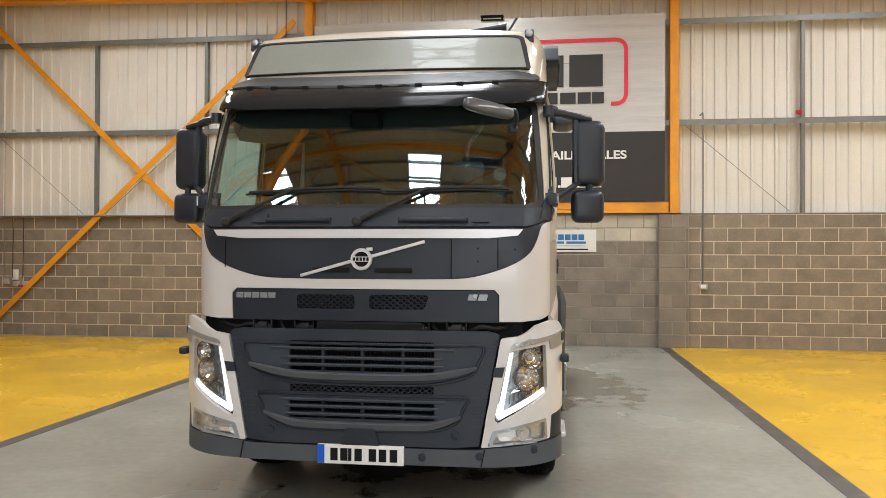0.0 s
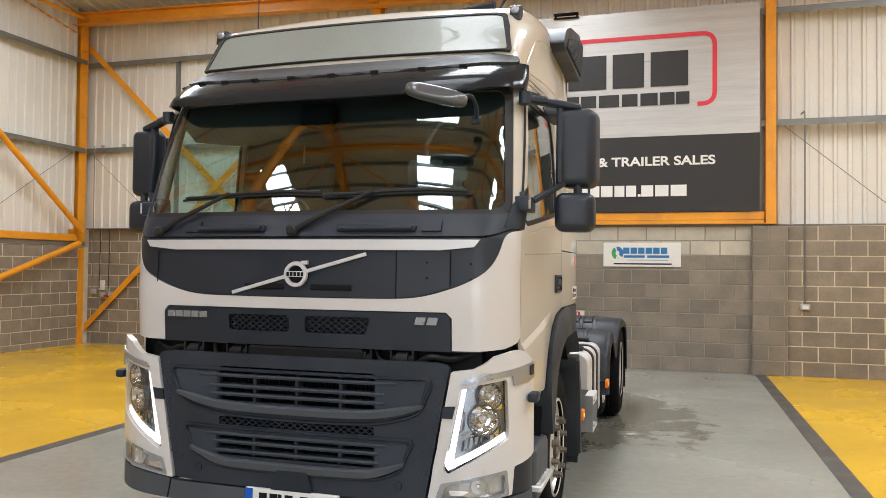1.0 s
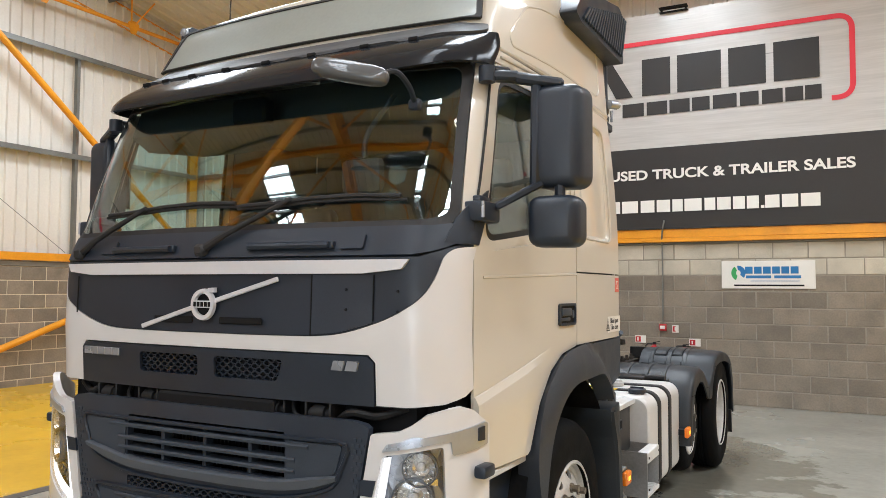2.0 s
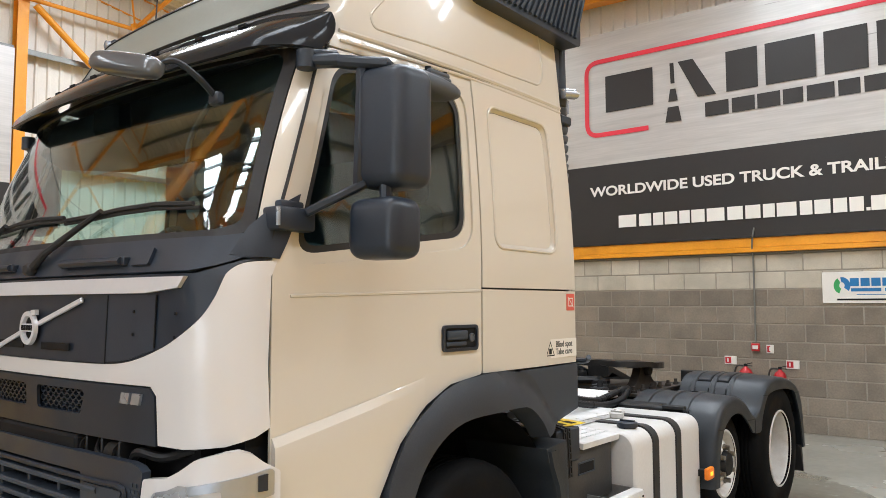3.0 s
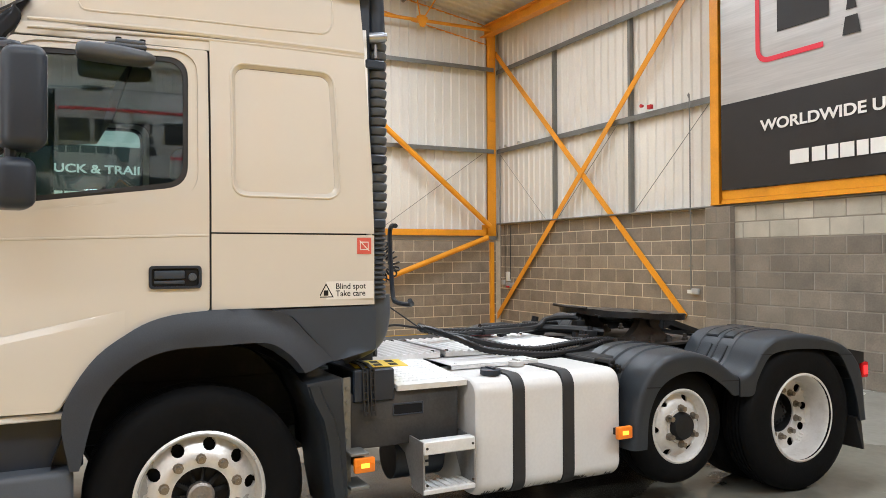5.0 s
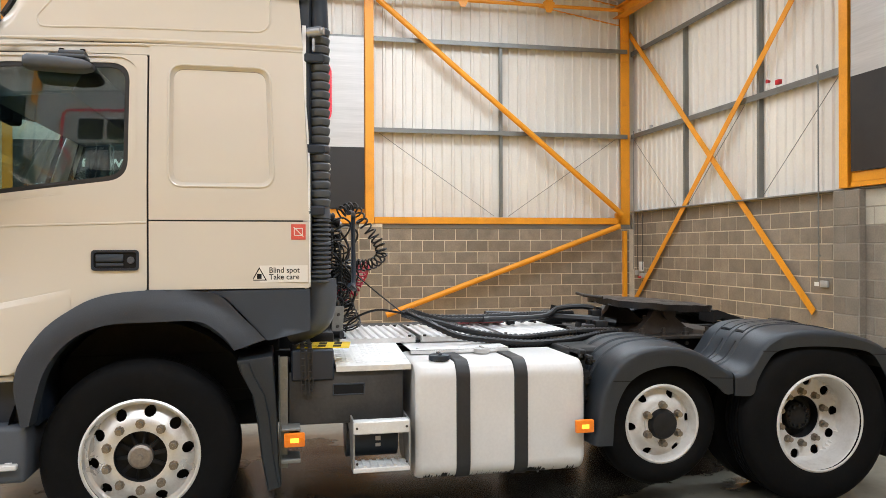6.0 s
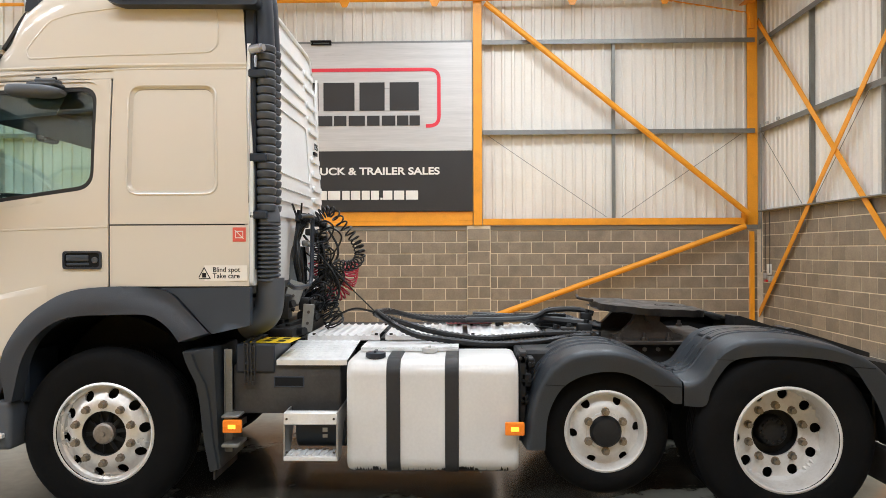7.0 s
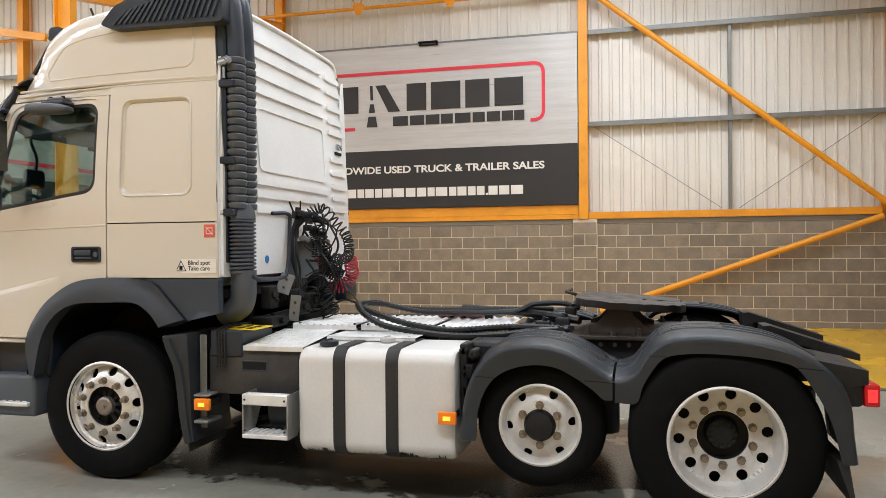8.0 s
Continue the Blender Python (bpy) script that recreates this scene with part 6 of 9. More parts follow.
# -- cab interior --
bm = bmesh.new()
prism(bm, [(5.14, 1.84), (5.30, 1.88), (5.62, 1.86), (5.70, 1.78), (5.70, 1.3), (5.14, 1.3)], CX - 1.0, CX + 1.0)
part("dashboard", bm, INTERIOR, cab, "dark grey dashboard", 40)
bm = bmesh.new()
prism(bm, [(5.34, 2.42), (5.45, 2.36), (5.85, 2.40), (5.95, 2.58), (5.40, 2.58)], CX - 0.98, CX + 0.98)
part("overhead_shelf", bm, INTERIOR, cab, "dark overhead shelf", 40)
bm = bmesh.new()
box(bm, CX - 1.03, CX + 1.03, 7.0, 7.03, 1.3, 2.62)
box(bm, CX - 1.0, CX + 1.0, 5.7, 7.0, 1.30, 1.34)
part("cab_lining", bm, LINING, cab)
part("bunk", boxed(CX - 0.98, CX + 0.98, 6.45, 6.98, 1.36, 1.72, 0.05, 2), SEAT_CLOTH, cab, "dark cloth bunk", 40)
part("roof_lining", boxed(CX - 0.98, CX + 0.98, 5.95, 6.99, 2.56, 2.60), LINING, cab)
for u in (-0.62, 0.62):
    bm = bmesh.new()
    box(bm, CX + u - 0.25, CX + u + 0.25, 5.88, 6.36, 1.52, 1.66, 0.05, 2)
    box(bm, CX + u - 0.24, CX + u + 0.24, 6.26, 6.40, 1.60, 2.12, 0.06, 3)
    box(bm, CX + u - 0.15, CX + u + 0.15, 6.30, 6.40, 2.13, 2.34, 0.05, 3)
    box(bm, CX + u - 0.18, CX + u + 0.18, 5.95, 6.3, 1.34, 1.53)
    part("seat", bm, SEAT_CLOTH, cab, "dark cloth seat with a high back", 50)
bm = bmesh.new()
ring = [Vector((CX - 0.60 + 0.225 * math.cos(a), 5.78 + 0.10 * math.sin(a), 1.86 + 0.20 * math.sin(a))) for a in (2 * math.pi * i / 28 for i in range(28))]
tube(bm, ring, 0.014, 8, closed=True)
bar(bm, (CX - 0.81, 5.78, 1.86), (CX - 0.39, 5.78, 1.86), 0.03, 0.03, bevel=0.008)
tube(bm, [(CX - 0.60, 5.78, 1.86), (CX - 0.60, 5.66, 1.70)], 0.04, 10)
part("steering_wheel", bm, INTERIOR, cab, "black steering wheel", 50)
bm = bmesh.new()
c = front(0.60, 2.10) + Vector((0, 0.10, 0))
box(bm, c.x - 0.10, c.x + 0.10, c.y - 0.02, c.y + 0.03, c.z - 0.08, c.z + 0.07, 0.03, 2)
tube(bm, smooth_path([c + Vector((0, 0.02, 0.06)), c + Vector((0.0, 0.03, 0.16)), c + Vector((0.08, 0.05, 0.28)), c + Vector((0.09, 0.10, 0.34))], 4), 0.012, 8)
part("inner_mirror", bm, BLACK_PLASTIC, cab, "black interior mirror on a bent arm", 40)
for z in (2.08, 1.98):
    bm = bmesh.new()
    c = front(0.80, z) + Vector((0, 0.03, 0))
    disc_lathe(bm, [(0.0, 0.040), (0.002, 0.001)], 20, "y", c)
    part("windscreen_disc", bm, LINING, cab, "round paper disc behind the windscreen")
bm = bmesh.new()
q = front(-0.05, 2.44) + Vector((0, 0.03, 0))
box(bm, q.x - 0.10, q.x + 0.10, q.y, q.y + 0.08, q.z - 0.06, q.z + 0.06, 0.015)
part("sensor_box", bm, INK, cab)


# -- mirrors --
def main_mirror():
    bm = bmesh.new()
    box(bm, CX + 1.245, CX + 1.445, 5.395, 5.56, 2.035, 2.452, 0.05, 5)
    for v in bm.verts:
        v.co.y += 0.25 * (v.co.x - (CX + 1.245)) * 0.6
        if v.co.y > 5.5:
            v.co.x += 0.01
    return bm


def small_mirror():
    bm = bmesh.new()
    box(bm, CX + 1.235, CX + 1.440, 5.37, 5.52, 1.80, 2.005, 0.045, 4)
    for v in bm.verts:
        v.co.y += 0.15 * (v.co.x - (CX + 1.245))
    return bm


def upper_arm():
    bm = bmesh.new()
    bar(bm, (CX + 1.075, 5.330, 2.492), (CX + 1.20, 5.395, 2.486), 0.060, 0.042, bevel=0.012)
    bar(bm, (CX + 1.18, 5.385, 2.484), (CX + 1.36, 5.47, 2.456), 0.060, 0.040, bevel=0.012)
    tube(bm, [(CX + 1.09, 5.325, 2.462), (CX + 1.09, 5.325, 2.525)], 0.034, 14)
    bar(bm, (CX + 1.10, 5.33, 2.515), (CX + 1.13, 5.43, 2.528), 0.05, 0.025, bevel=0.008)
    return bm


def mirror_arms():
    bm = bmesh.new()
    bar(bm, (CX + 1.145, 5.28, 1.952), (CX + 1.285, 5.425, 2.058), 0.034, 0.030, bevel=0.008)
    bar(bm, (CX + 1.262, 5.415, 2.04), (CX + 1.262, 5.428, 2.46), 0.042, 0.045, up=(0, 1, 0), bevel=0.012)
    box(bm, CX + 1.055, CX + 1.15, 5.165, 5.325, 1.892, 1.970, 0.012, 2)
    box(bm, CX + 1.04, CX + 1.12, 5.20, 5.30, 1.955, 1.995, 0.010, 2)
    return bm


for mirror in (False, True):
    turn = flip if mirror else (lambda b: b)
    arms = part("mirror_arm", turn(mirror_arms()), BLACK_PLASTIC, truck, "black mirror bracket", 40)
    part("upper_arm", turn(upper_arm()), BLACK_PLASTIC, arms, "", 40)
    bm = bmesh.new()
    tube(bm, [(CX + 1.35, 5.45, 1.98), (CX + 1.35, 5.45, 2.08)], 0.022, 8)
    part("mirror_post", turn(bm), BLACK_PLASTIC, arms)
    part("main_mirror", turn(main_mirror()), BLACK_PLASTIC, arms, "tall black door mirror housing", 40)
    part("wide_mirror", turn(small_mirror()), BLACK_PLASTIC, arms, "small black wide-angle mirror housing", 40)
    bm = bmesh.new()
    box(bm, CX + 1.275, CX + 1.40, 5.573, 5.583, 2.08, 2.42, 0.002)
    part("mirror_glass", turn(bm), CHROME, arms)
    bm = bmesh.new()
    tube(bm, [(CX + 1.146, 5.168, 1.905), (CX + 1.146, 5.168, 1.965)], 0.007, 8)
    part("hinge_pin", turn(bm), SILVER, arms)
# kerb mirror over the near door: a rounded shell, cut away at one end, on a bolted foot
bm = bmesh.new()
rows = []
for y, top, low, r in ((5.686, 2.515, 2.490, 0.05), (5.692, 2.532, 2.476, 0.075), (5.71, 2.541, 2.470, 0.09), (5.78, 2.540, 2.466, 0.095), (5.88, 2.535, 2.462, 0.095), (5.955, 2.526, 2.462, 0.09), (5.99, 2.514, 2.470, 0.078), (6.008, 2.502, 2.482, 0.055)):
    mid, half = (top + low) / 2, (top - low) / 2
    rows.append([bm.verts.new((CX + 1.192 + 0.74 * r * math.copysign(abs(math.cos(a)) ** 0.7, math.cos(a)), y, mid + half * math.copysign(abs(math.sin(a)) ** 0.6, math.sin(a)))) for a in (2 * math.pi * i / 20 for i in range(20))])
for a, b in zip(rows, rows[1:]):
    for i in range(20):
        bm.faces.new((a[i], a[(i + 1) % 20], b[(i + 1) % 20], b[i]))
bm.faces.new(rows[0])
bm.faces.new(rows[-1])
bmesh.ops.recalc_face_normals(bm, faces=bm.faces)
kerb = part("kerb_mirror", bm, BUMPER_GREY, truck, "grey kerb mirror over the door", 40)
bm = bmesh.new()
box(bm, CX + 1.10, CX + 1.22, 5.80, 5.975, 2.530, 2.552, 0.010, 2)
box(bm, CX + 1.12, CX + 1.215, 5.845, 5.97, 2.548, 2.572, 0.010, 2)
part("mirror_foot", bm, BUMPER_GREY, kerb, "", 40)
for y in (5.858, 5.957):
    bm = bmesh.new()
    tube(bm, [(CX + 1.19, y, 2.560), (CX + 1.19, y, 2.580)], 0.013, 10)
    part("bolt", bm, INK, kerb)
# front mirror on its bent arm: a slab with a flat front
fm = bmesh.new()
a, b = Vector((CX + 0.615, 4.82, 2.460)), Vector((CX + 0.885, 4.90, 2.398))
rows = []
ax = (b - a).normalized()
face = Vector((0.12, -0.96, 0.25))
face = (face - ax * face.dot(ax)).normalized()
rise = ax.cross(face)
for t, h in ((-0.02, 0.35), (0.0, 0.62), (0.06, 0.86), (0.2, 1.0), (0.5, 1.05), (0.8, 1.0), (0.94, 0.86), (1.0, 0.62), (1.02, 0.35)):
    c = a.lerp(b, t)
    rows.append([fm.verts.new(c + face * (0.034 * h * math.copysign(abs(math.cos(w)) ** 0.5, math.cos(w))) + rise * (0.036 * h * math.copysign(abs(math.sin(w)) ** 0.75, math.sin(w)))) for w in (2 * math.pi * i / 20 for i in range(20))])
for p, q in zip(rows, rows[1:]):
    for i in range(20):
        fm.faces.new((p[i], p[(i + 1) % 20], q[(i + 1) % 20], q[i]))
fm.faces.new(rows[0])
fm.faces.new(rows[-1])
bmesh.ops.recalc_face_normals(fm, faces=fm.faces)
fm = part("front_mirror", fm, MIRROR_SHELL, truck, "pale grey front mirror on a bent arm", 40)
bm = bmesh.new()
tube(bm, smooth_path([b + Vector((-0.04, 0.0, 0.01)), b + Vector((0.01, 0.04, 0.035)), b + Vector((0.02, 0.12, 0.0)), b + Vector((0.0, 0.205, -0.045))], 5), 0.011, 8)
box(bm, b.x - 0.025, b.x + 0.025, b.y + 0.19, b.y + 0.225, b.z - 0.075, b.z - 0.03, 0.008)
part("arm", bm, BLACK_PLASTIC, fm, "", 40)

# -- air intake and its bellows stack --
def intake_stack():
    bm = bmesh.new()
    prism(bm, soften([(6.23, 3.045), (6.34, 3.16), (6.55, 3.235), (7.05, 3.33), (7.14, 3.30), (7.14, 3.0), (6.32, 3.01)], 0.03), CX + 0.80, CX + 1.165)
    return bm


intake = part("air_intake", intake_stack(), BLACK_PLASTIC, truck, "black roof air intake with a bellows stack", 40)
for i in range(18):
    y = 6.34 + i * 0.043
    z1 = min(3.30, 3.13 + 0.26 * (y - 6.3))
    bm = bmesh.new()
    bar(bm, (CX + 1.170, y, 3.035), (CX + 1.170, y + 0.10, max(3.06, z1 - 0.02)), 0.018, 0.016)
    part("louvre", bm, GREY_PLASTIC, intake)
for u in (1.0, 0.868):
    bm = bmesh.new()
    tube(bm, smooth_path([(CX + u, 7.04, 3.22), (CX + u, 7.10, 3.20), (CX + u, 7.13, 3.08), (CX + u, 7.145, 2.78)], 4), 0.054, 16)
    for v in bm.verts:
        v.co.x = CX + u + (v.co.x - CX - u) * 1.24
    part("duct_head", bm, BLACK_PLASTIC, intake, "", 40)
    bm = bmesh.new()
    prof = []
    z = 2.80
    while z > 1.82:
        prof += [(z, 0.0440), (z - 0.005, 0.0570), (z - 0.010, 0.0605), (z - 0.018, 0.0600), (z - 0.030, 0.0580), (z - 0.042, 0.0540), (z - 0.047, 0.0440)]
        z -= 0.050
    disc_lathe(bm, prof, 22, "z", (CX + u, 7.145, 0))
    for v in bm.verts:
        v.co.x = CX + u + (v.co.x - CX - u) * 1.24
    part("bellows", bm, BUMPER_GREY, intake, "", 35)
bm = bmesh.new()
prof = [(1.84, 0.05), (1.78, 0.062), (1.74, 0.064)]
z = 1.74
while z > 1.38:
    prof += [(z, 0.052), (z - 0.006, 0.065), (z - 0.016, 0.065), (z - 0.022, 0.052)]
    z -= 0.026
disc_lathe(bm, prof, 26, "z", (CX + 0.985, 7.145, 0))
for v in bm.verts:
    v.co.x = CX + 0.985 + (v.co.x - CX - 0.985) * 2.05 - 0.05
part("bellows", bm, BUMPER_GREY, intake, "", 35)
bm = bmesh.new()
tube(bm, smooth_path([(CX + 0.95, 7.155, 1.40), (CX + 0.95, 7.155, 1.28), (CX + 0.93, 7.12, 1.17), (CX + 0.88, 6.98, 1.10)], 5), 0.085, 18)
part("duct_elbow", bm, BUMPER_GREY, intake, "grey plastic duct elbow", 40)
bm = bmesh.new()
tube(bm, smooth_path([(CX + 0.86, 7.32, 1.78), (CX + 0.70, 7.36, 1.78), (CX + 0.68, 7.36, 1.70), (CX + 0.72, 7.36, 1.40), (CX + 0.80, 7.35, 1.345), (CX + 1.05, 7.33, 1.345), (CX + 1.10, 7.30, 1.37)], 4), 0.014, 8)
part("stack_guard", bm, BLACK_PLASTIC, intake, "", 40)
part("stack_channel", boxed(CX + 0.80, CX + 1.065, 7.03, 7.098, 1.45, 3.10, 0.012), BLACK_PLASTIC, intake)
for z in (1.78, 2.12, 2.62):
    part("stack_bracket", boxed(CX + 1.04, CX + 1.09, 7.06, 7.17, z - 0.025, z + 0.025, 0.008), BLACK_PLASTIC, intake)
bm = bmesh.new()
tube(bm, [(CX + 1.09, 7.08, 2.755), (CX + 1.12, 7.15, 2.76)], 0.027, 14)
tube(bm, [(CX + 1.12, 7.15, 2.76), (CX + 1.125, 7.165, 2.76)], 0.021, 14)
tube(bm, [(CX + 1.10, 7.11, 2.72), (CX + 1.10, 7.11, 2.65)], 0.008, 6)
part("side_camera", bm, SILVER, truck, "small chrome camera on the cab corner", 40)

# -- wheels --
def nut_mesh(r, h):
    bm = bmesh.new()
    disc_lathe(bm, [(0, r * 1.45), (h * 0.25, r * 1.4), (h * 0.26, r), (h, r * 0.95), (h, 0.001)], 8, "x")
    me = bpy.data.meshes.new("wheel_nut")
    bm.to_mesh(me)
    bm.free()
    me.materials.append(NUT_STEEL)
    return me


HUB_STEEL = material("hub_steel", (0.26, 0.23, 0.20), 0.45, 0.7, vary=0.2, scale=12, fine=80, bump=0.1)
NUT = nut_mesh(0.0175, 0.042)
HUB_BOLT = nut_mesh(0.010, 0.018)
HUB_BOLT.materials[0] = CHASSIS


def wheel(s, y, z, face, big, width, rim_r, profile, hub, nuts, nut_r, holes, hole_r, hole_size, label, split, inner=False, ribs=False):
    """A wheel with its outer face at u = face. profile: (radius, depth behind the face) of the disc; hub: (radius, depth) rows."""
    X = lambda d: CX + s * (face - d)
    bm = bmesh.new()
    w = width
    prof = [(0.012, rim_r), (0.0, rim_r + 0.012), (-0.012, rim_r + 0.05), (-0.012, big - 0.075), (0.004, big - 0.03), (0.035, big - 0.006), (0.06, big)]
    for i in range(1, 5):
        d = 0.06 + (w - 0.12) * i / 5
        prof += [(d - 0.007, big + 0.002), (d - 0.006, big - 0.012), (d + 0.006, big - 0.012), (d + 0.007, big + 0.002)]
    prof += [(w - 0.06, big), (w - 0.02, big - 0.02), (w, big - 0.10), (w - 0.02, rim_r)]
    if inner:
        prof += [(w + 0.03, rim_r), (w + 0.04, big - 0.08), (w + 0.08, big), (2 * w, big), (2 * w + 0.04, big - 0.09), (2 * w + 0.03, rim_r)]
    disc_lathe(bm, [(s * (face - d), r) for d, r in prof], 56, "x", (CX, y, z))
    bmesh.ops.recalc_face_normals(bm, faces=bm.faces)
    tyre = part("wheel", bm, TYRE, truck, label, 35)

    def disc(a, b):
        r = math.hypot(a, b)
        return Vector((X(lerp(profile, r)), y + a, z + b))

    circ = lambda cx, cy, r, n: [(cx + r * math.cos(2 * math.pi * i / n), cy + r * math.sin(2 * math.pi * i / n)) for i in range(n)]
    cut = []
    for i in range(holes):
        a = 2 * math.pi * (i + (0.1 if holes == 6 else 0.2)) / holes
        cut.append(circ(hole_r * math.cos(a), hole_r * math.sin(a), hole_size, 12))
    r_in = hub[0][0] * 0.98
    bm = patch(circ(0, 0, split + 0.002, 64), disc, [circ(0, 0, r_in, 40), *cut], 0.02, 0.014, 0.0, lambda c: Vector((s, 0, 0)))
    rim = part("rim", bm, RIM_ALU if ribs else RIM, tyre, "worn bright alloy rim" if ribs else "worn white painted steel rim", 40)
    bm = bmesh.new()
    disc_lathe(bm, [(s * (face - lerp(profile, r)), r) for r in (split + (rim_r + 0.004 - split) * i / 16 for i in range(17))], 64, "x", (CX, y, z))
    part("rim_barrel", bm, RIM_ALU if ribs else RIM, rim, "", 60)
    bm = bmesh.new()
    disc_lathe(bm, [(s * (face + 0.006), rim_r - 0.004), (s * (face + 0.010), rim_r + 0.004), (s * (face + 0.004), rim_r + 0.014), (s * (face - 0.01), rim_r + 0.012)], 56, "x", (CX, y, z))
    part("rim_flange", bm, RIM_ALU if ribs else RIM, tyre, "", 40)
    bm = bmesh.new()
    disc_lathe(bm, [(s * (face - d), r) for r, d in hub], 32, "x", (CX, y, z))
    bmesh.ops.recalc_face_normals(bm, faces=bm.faces)
    part("hub", bm, CHASSIS, tyre, "dark greasy hub", 40)
    if ribs:
        for i in range(10):
            a = 2 * math.pi * (i + 0.2) / 10
            bm = bmesh.new()
            bar(bm, (X(0.03), y + 0.055 * math.cos(a), z + 0.055 * math.sin(a)), (X(0.055), y + 0.13 * math.cos(a), z + 0.13 * math.sin(a)), 0.012, 0.02)
            part("hub_rib", bm, CHASSIS, tyre)
        bm = bmesh.new()
        disc_lathe(bm, [(s * (face - d), r) for r, d in ((0.062, 0.03), (0.062, -0.008), (0.05, -0.016), (0.016, -0.016), (0.014, -0.024), (0.001, -0.024))], 20, "x", (CX, y, z))
        bmesh.ops.recalc_face_normals(bm, faces=bm.faces)
        part("hub_cap", bm, HUB_STEEL, tyre, "worn steel hub cap", 30)
    if inner:
        for i in range(12):
            a = 2 * math.pi * i / 12
            ob = new("hub_bolt", HUB_BOLT)
            ob.parent = tyre
            ob.location = (X(0.210), y + 0.066 * math.cos(a), z + 0.066 * math.sin(a))
            ob.rotation_euler = (0, 0, 0 if s > 0 else math.pi)
    if nuts == 6:
        # a raised star whose points carry the nuts
        bm = bmesh.new()
        rings = [[], [], []]
        for i in range(96):
            a = 2 * math.pi * i / 96
            k = max(0.0, math.cos(nuts * (a - math.pi / nuts))) ** 1.6
            for ring, rr, dd in zip(rings, (hub[0][0] * 0.99, 0.106 + 0.028 * k, 0.110 + 0.030 * k), (0.002, 0.002, 0.013)):
                ring.append(bm.verts.new((X(dd), y + rr * math.cos(a), z + rr * math.sin(a))))
        for p, q in zip(rings, rings[1:]):
            for i in range(96):
                bm.faces.new((p[i], p[(i + 1) % 96], q[(i + 1) % 96], q[i]))
        bmesh.ops.recalc_face_normals(bm, faces=bm.faces)
        part("hub_star", bm, RIM, rim, "", 40)
    d = lerp(profile, nut_r) - (0.010 if nuts == 6 else 0.0)
    for i in range(nuts):
        a = 2 * math.pi * (i + 0.5) / nuts
        ob = new("wheel_nut", NUT)
        ob.parent = tyre
        ob.location = (X(d + 0.002), y + nut_r * math.cos(a), z + nut_r * math.sin(a))
        ob.rotation_euler = (0, 0, 0 if s > 0 else math.pi)
    bm = bmesh.new()
    back = 0.12 if profile[0][1] < 0.1 else 0.27
    disc_lathe(bm, [(s * (face - back), 0.001), (s * (face - back), rim_r)], 32, "x", (CX, y, z))
    part("brake_drum", bm, CHASSIS, tyre)
    return tyre


STEER = ((0.0, 0.0), (0.135, 0.0), (0.15, -0.004), (0.19, 0.0), (0.205, 0.012), (0.24, 0.030), (0.265, 0.050), (0.28, 0.040), (0.30, 0.0))
DRIVE = ((0.0, 0.18), (0.262, 0.18), (0.268, 0.168), (0.272, 0.13), (0.275, 0.08), (0.279, 0.04), (0.284, 0.015), (0.30, 0.0))
LIFT = ((0.0, 0.012), (0.145, 0.012), (0.158, 0.024), (0.178, 0.048), (0.198, 0.056), (0.21, 0.030), (0.222, 0.004), (0.235, 0.0))
for s in (1, -1):
    wheel(s, 6.215, 0.495, 1.135, 0.500, 0.29, 0.287, STEER, ((0.135, 0.0), (0.135, 0.06), (0.055, 0.06), (0.055, -0.005), (0.045, -0.015), (0.001, -0.015)),
          10, 0.172, 10, 0.236, 0.031, "black front tyre on a worn bright rim", 0.262, ribs=True)
    wheel(s, 9.143, 0.524, 1.172, 0.371, 0.25, 0.223, LIFT, ((0.092, 0.02), (0.090, -0.01), (0.075, -0.035), (0.03, -0.045), (0.001, -0.045)),
          6, 0.113, 6, 0.184, 0.025, "small black tyre on a raised axle", 0.197)
    wheel(s, 10.135, 0.500, 1.275, 0.503, 0.27, 0.287, DRIVE, ((0.138, 0.18), (0.138, 0.268), (0.094, 0.268), (0.086, 0.215), (0.076, 0.205), (0.03, 0.20), (0.001, 0.20)),
          10, 0.162, 10, 0.231, 0.030, "black rear tyre on a deep white rim", 0.268, True)

# -- chassis --
bm = bmesh.new()
for u in (-0.40, 0.40):
    box(bm, CX + u - 0.035, CX + u + 0.035, 5.4, 10.75, 0.70, 0.935, 0.005)
for y in (7.3, 8.6, 9.75, 10.7):
    box(bm, CX - 0.37, CX + 0.37, y, y + 0.10, 0.72, 0.90)
chassis = part("chassis", bm, CHASSIS, truck, "dirty black chassis frame")
for u in (-0.47, 0.47):
    bm = bmesh.new()
    prism(bm, [(10.42, 0.95), (10.42, 1.05), (10.46, 1.053), (10.95, 0.895), (10.95, 0.855), (10.75, 0.90), (10.50, 0.985)], CX + u - 0.11, CX + u + 0.11)
    box(bm, CX + u - 0.04, CX + u + 0.04, 10.40, 10.75, 0.80, 0.90)
    part("loading_ramp", bm, CHASSIS, chassis, "black sloping ramp at the frame end")
for y, z, w in ((6.225, 0.50, 0.9), (9.14, 0.52, 0.9), (10.16, 0.505, 0.9)):
    bm = bmesh.new()
    tube(bm, [(CX - w, y, z), (CX + w, y, z)], 0.075, 12)
    if y > 10:
        disc_lathe(bm, [(-0.2, 0.1), (-0.12, 0.2), (0.12, 0.2), (0.2, 0.1)], 20, "x", (CX, y, z))
    part("axle", bm, CHASSIS, chassis, "", 40)
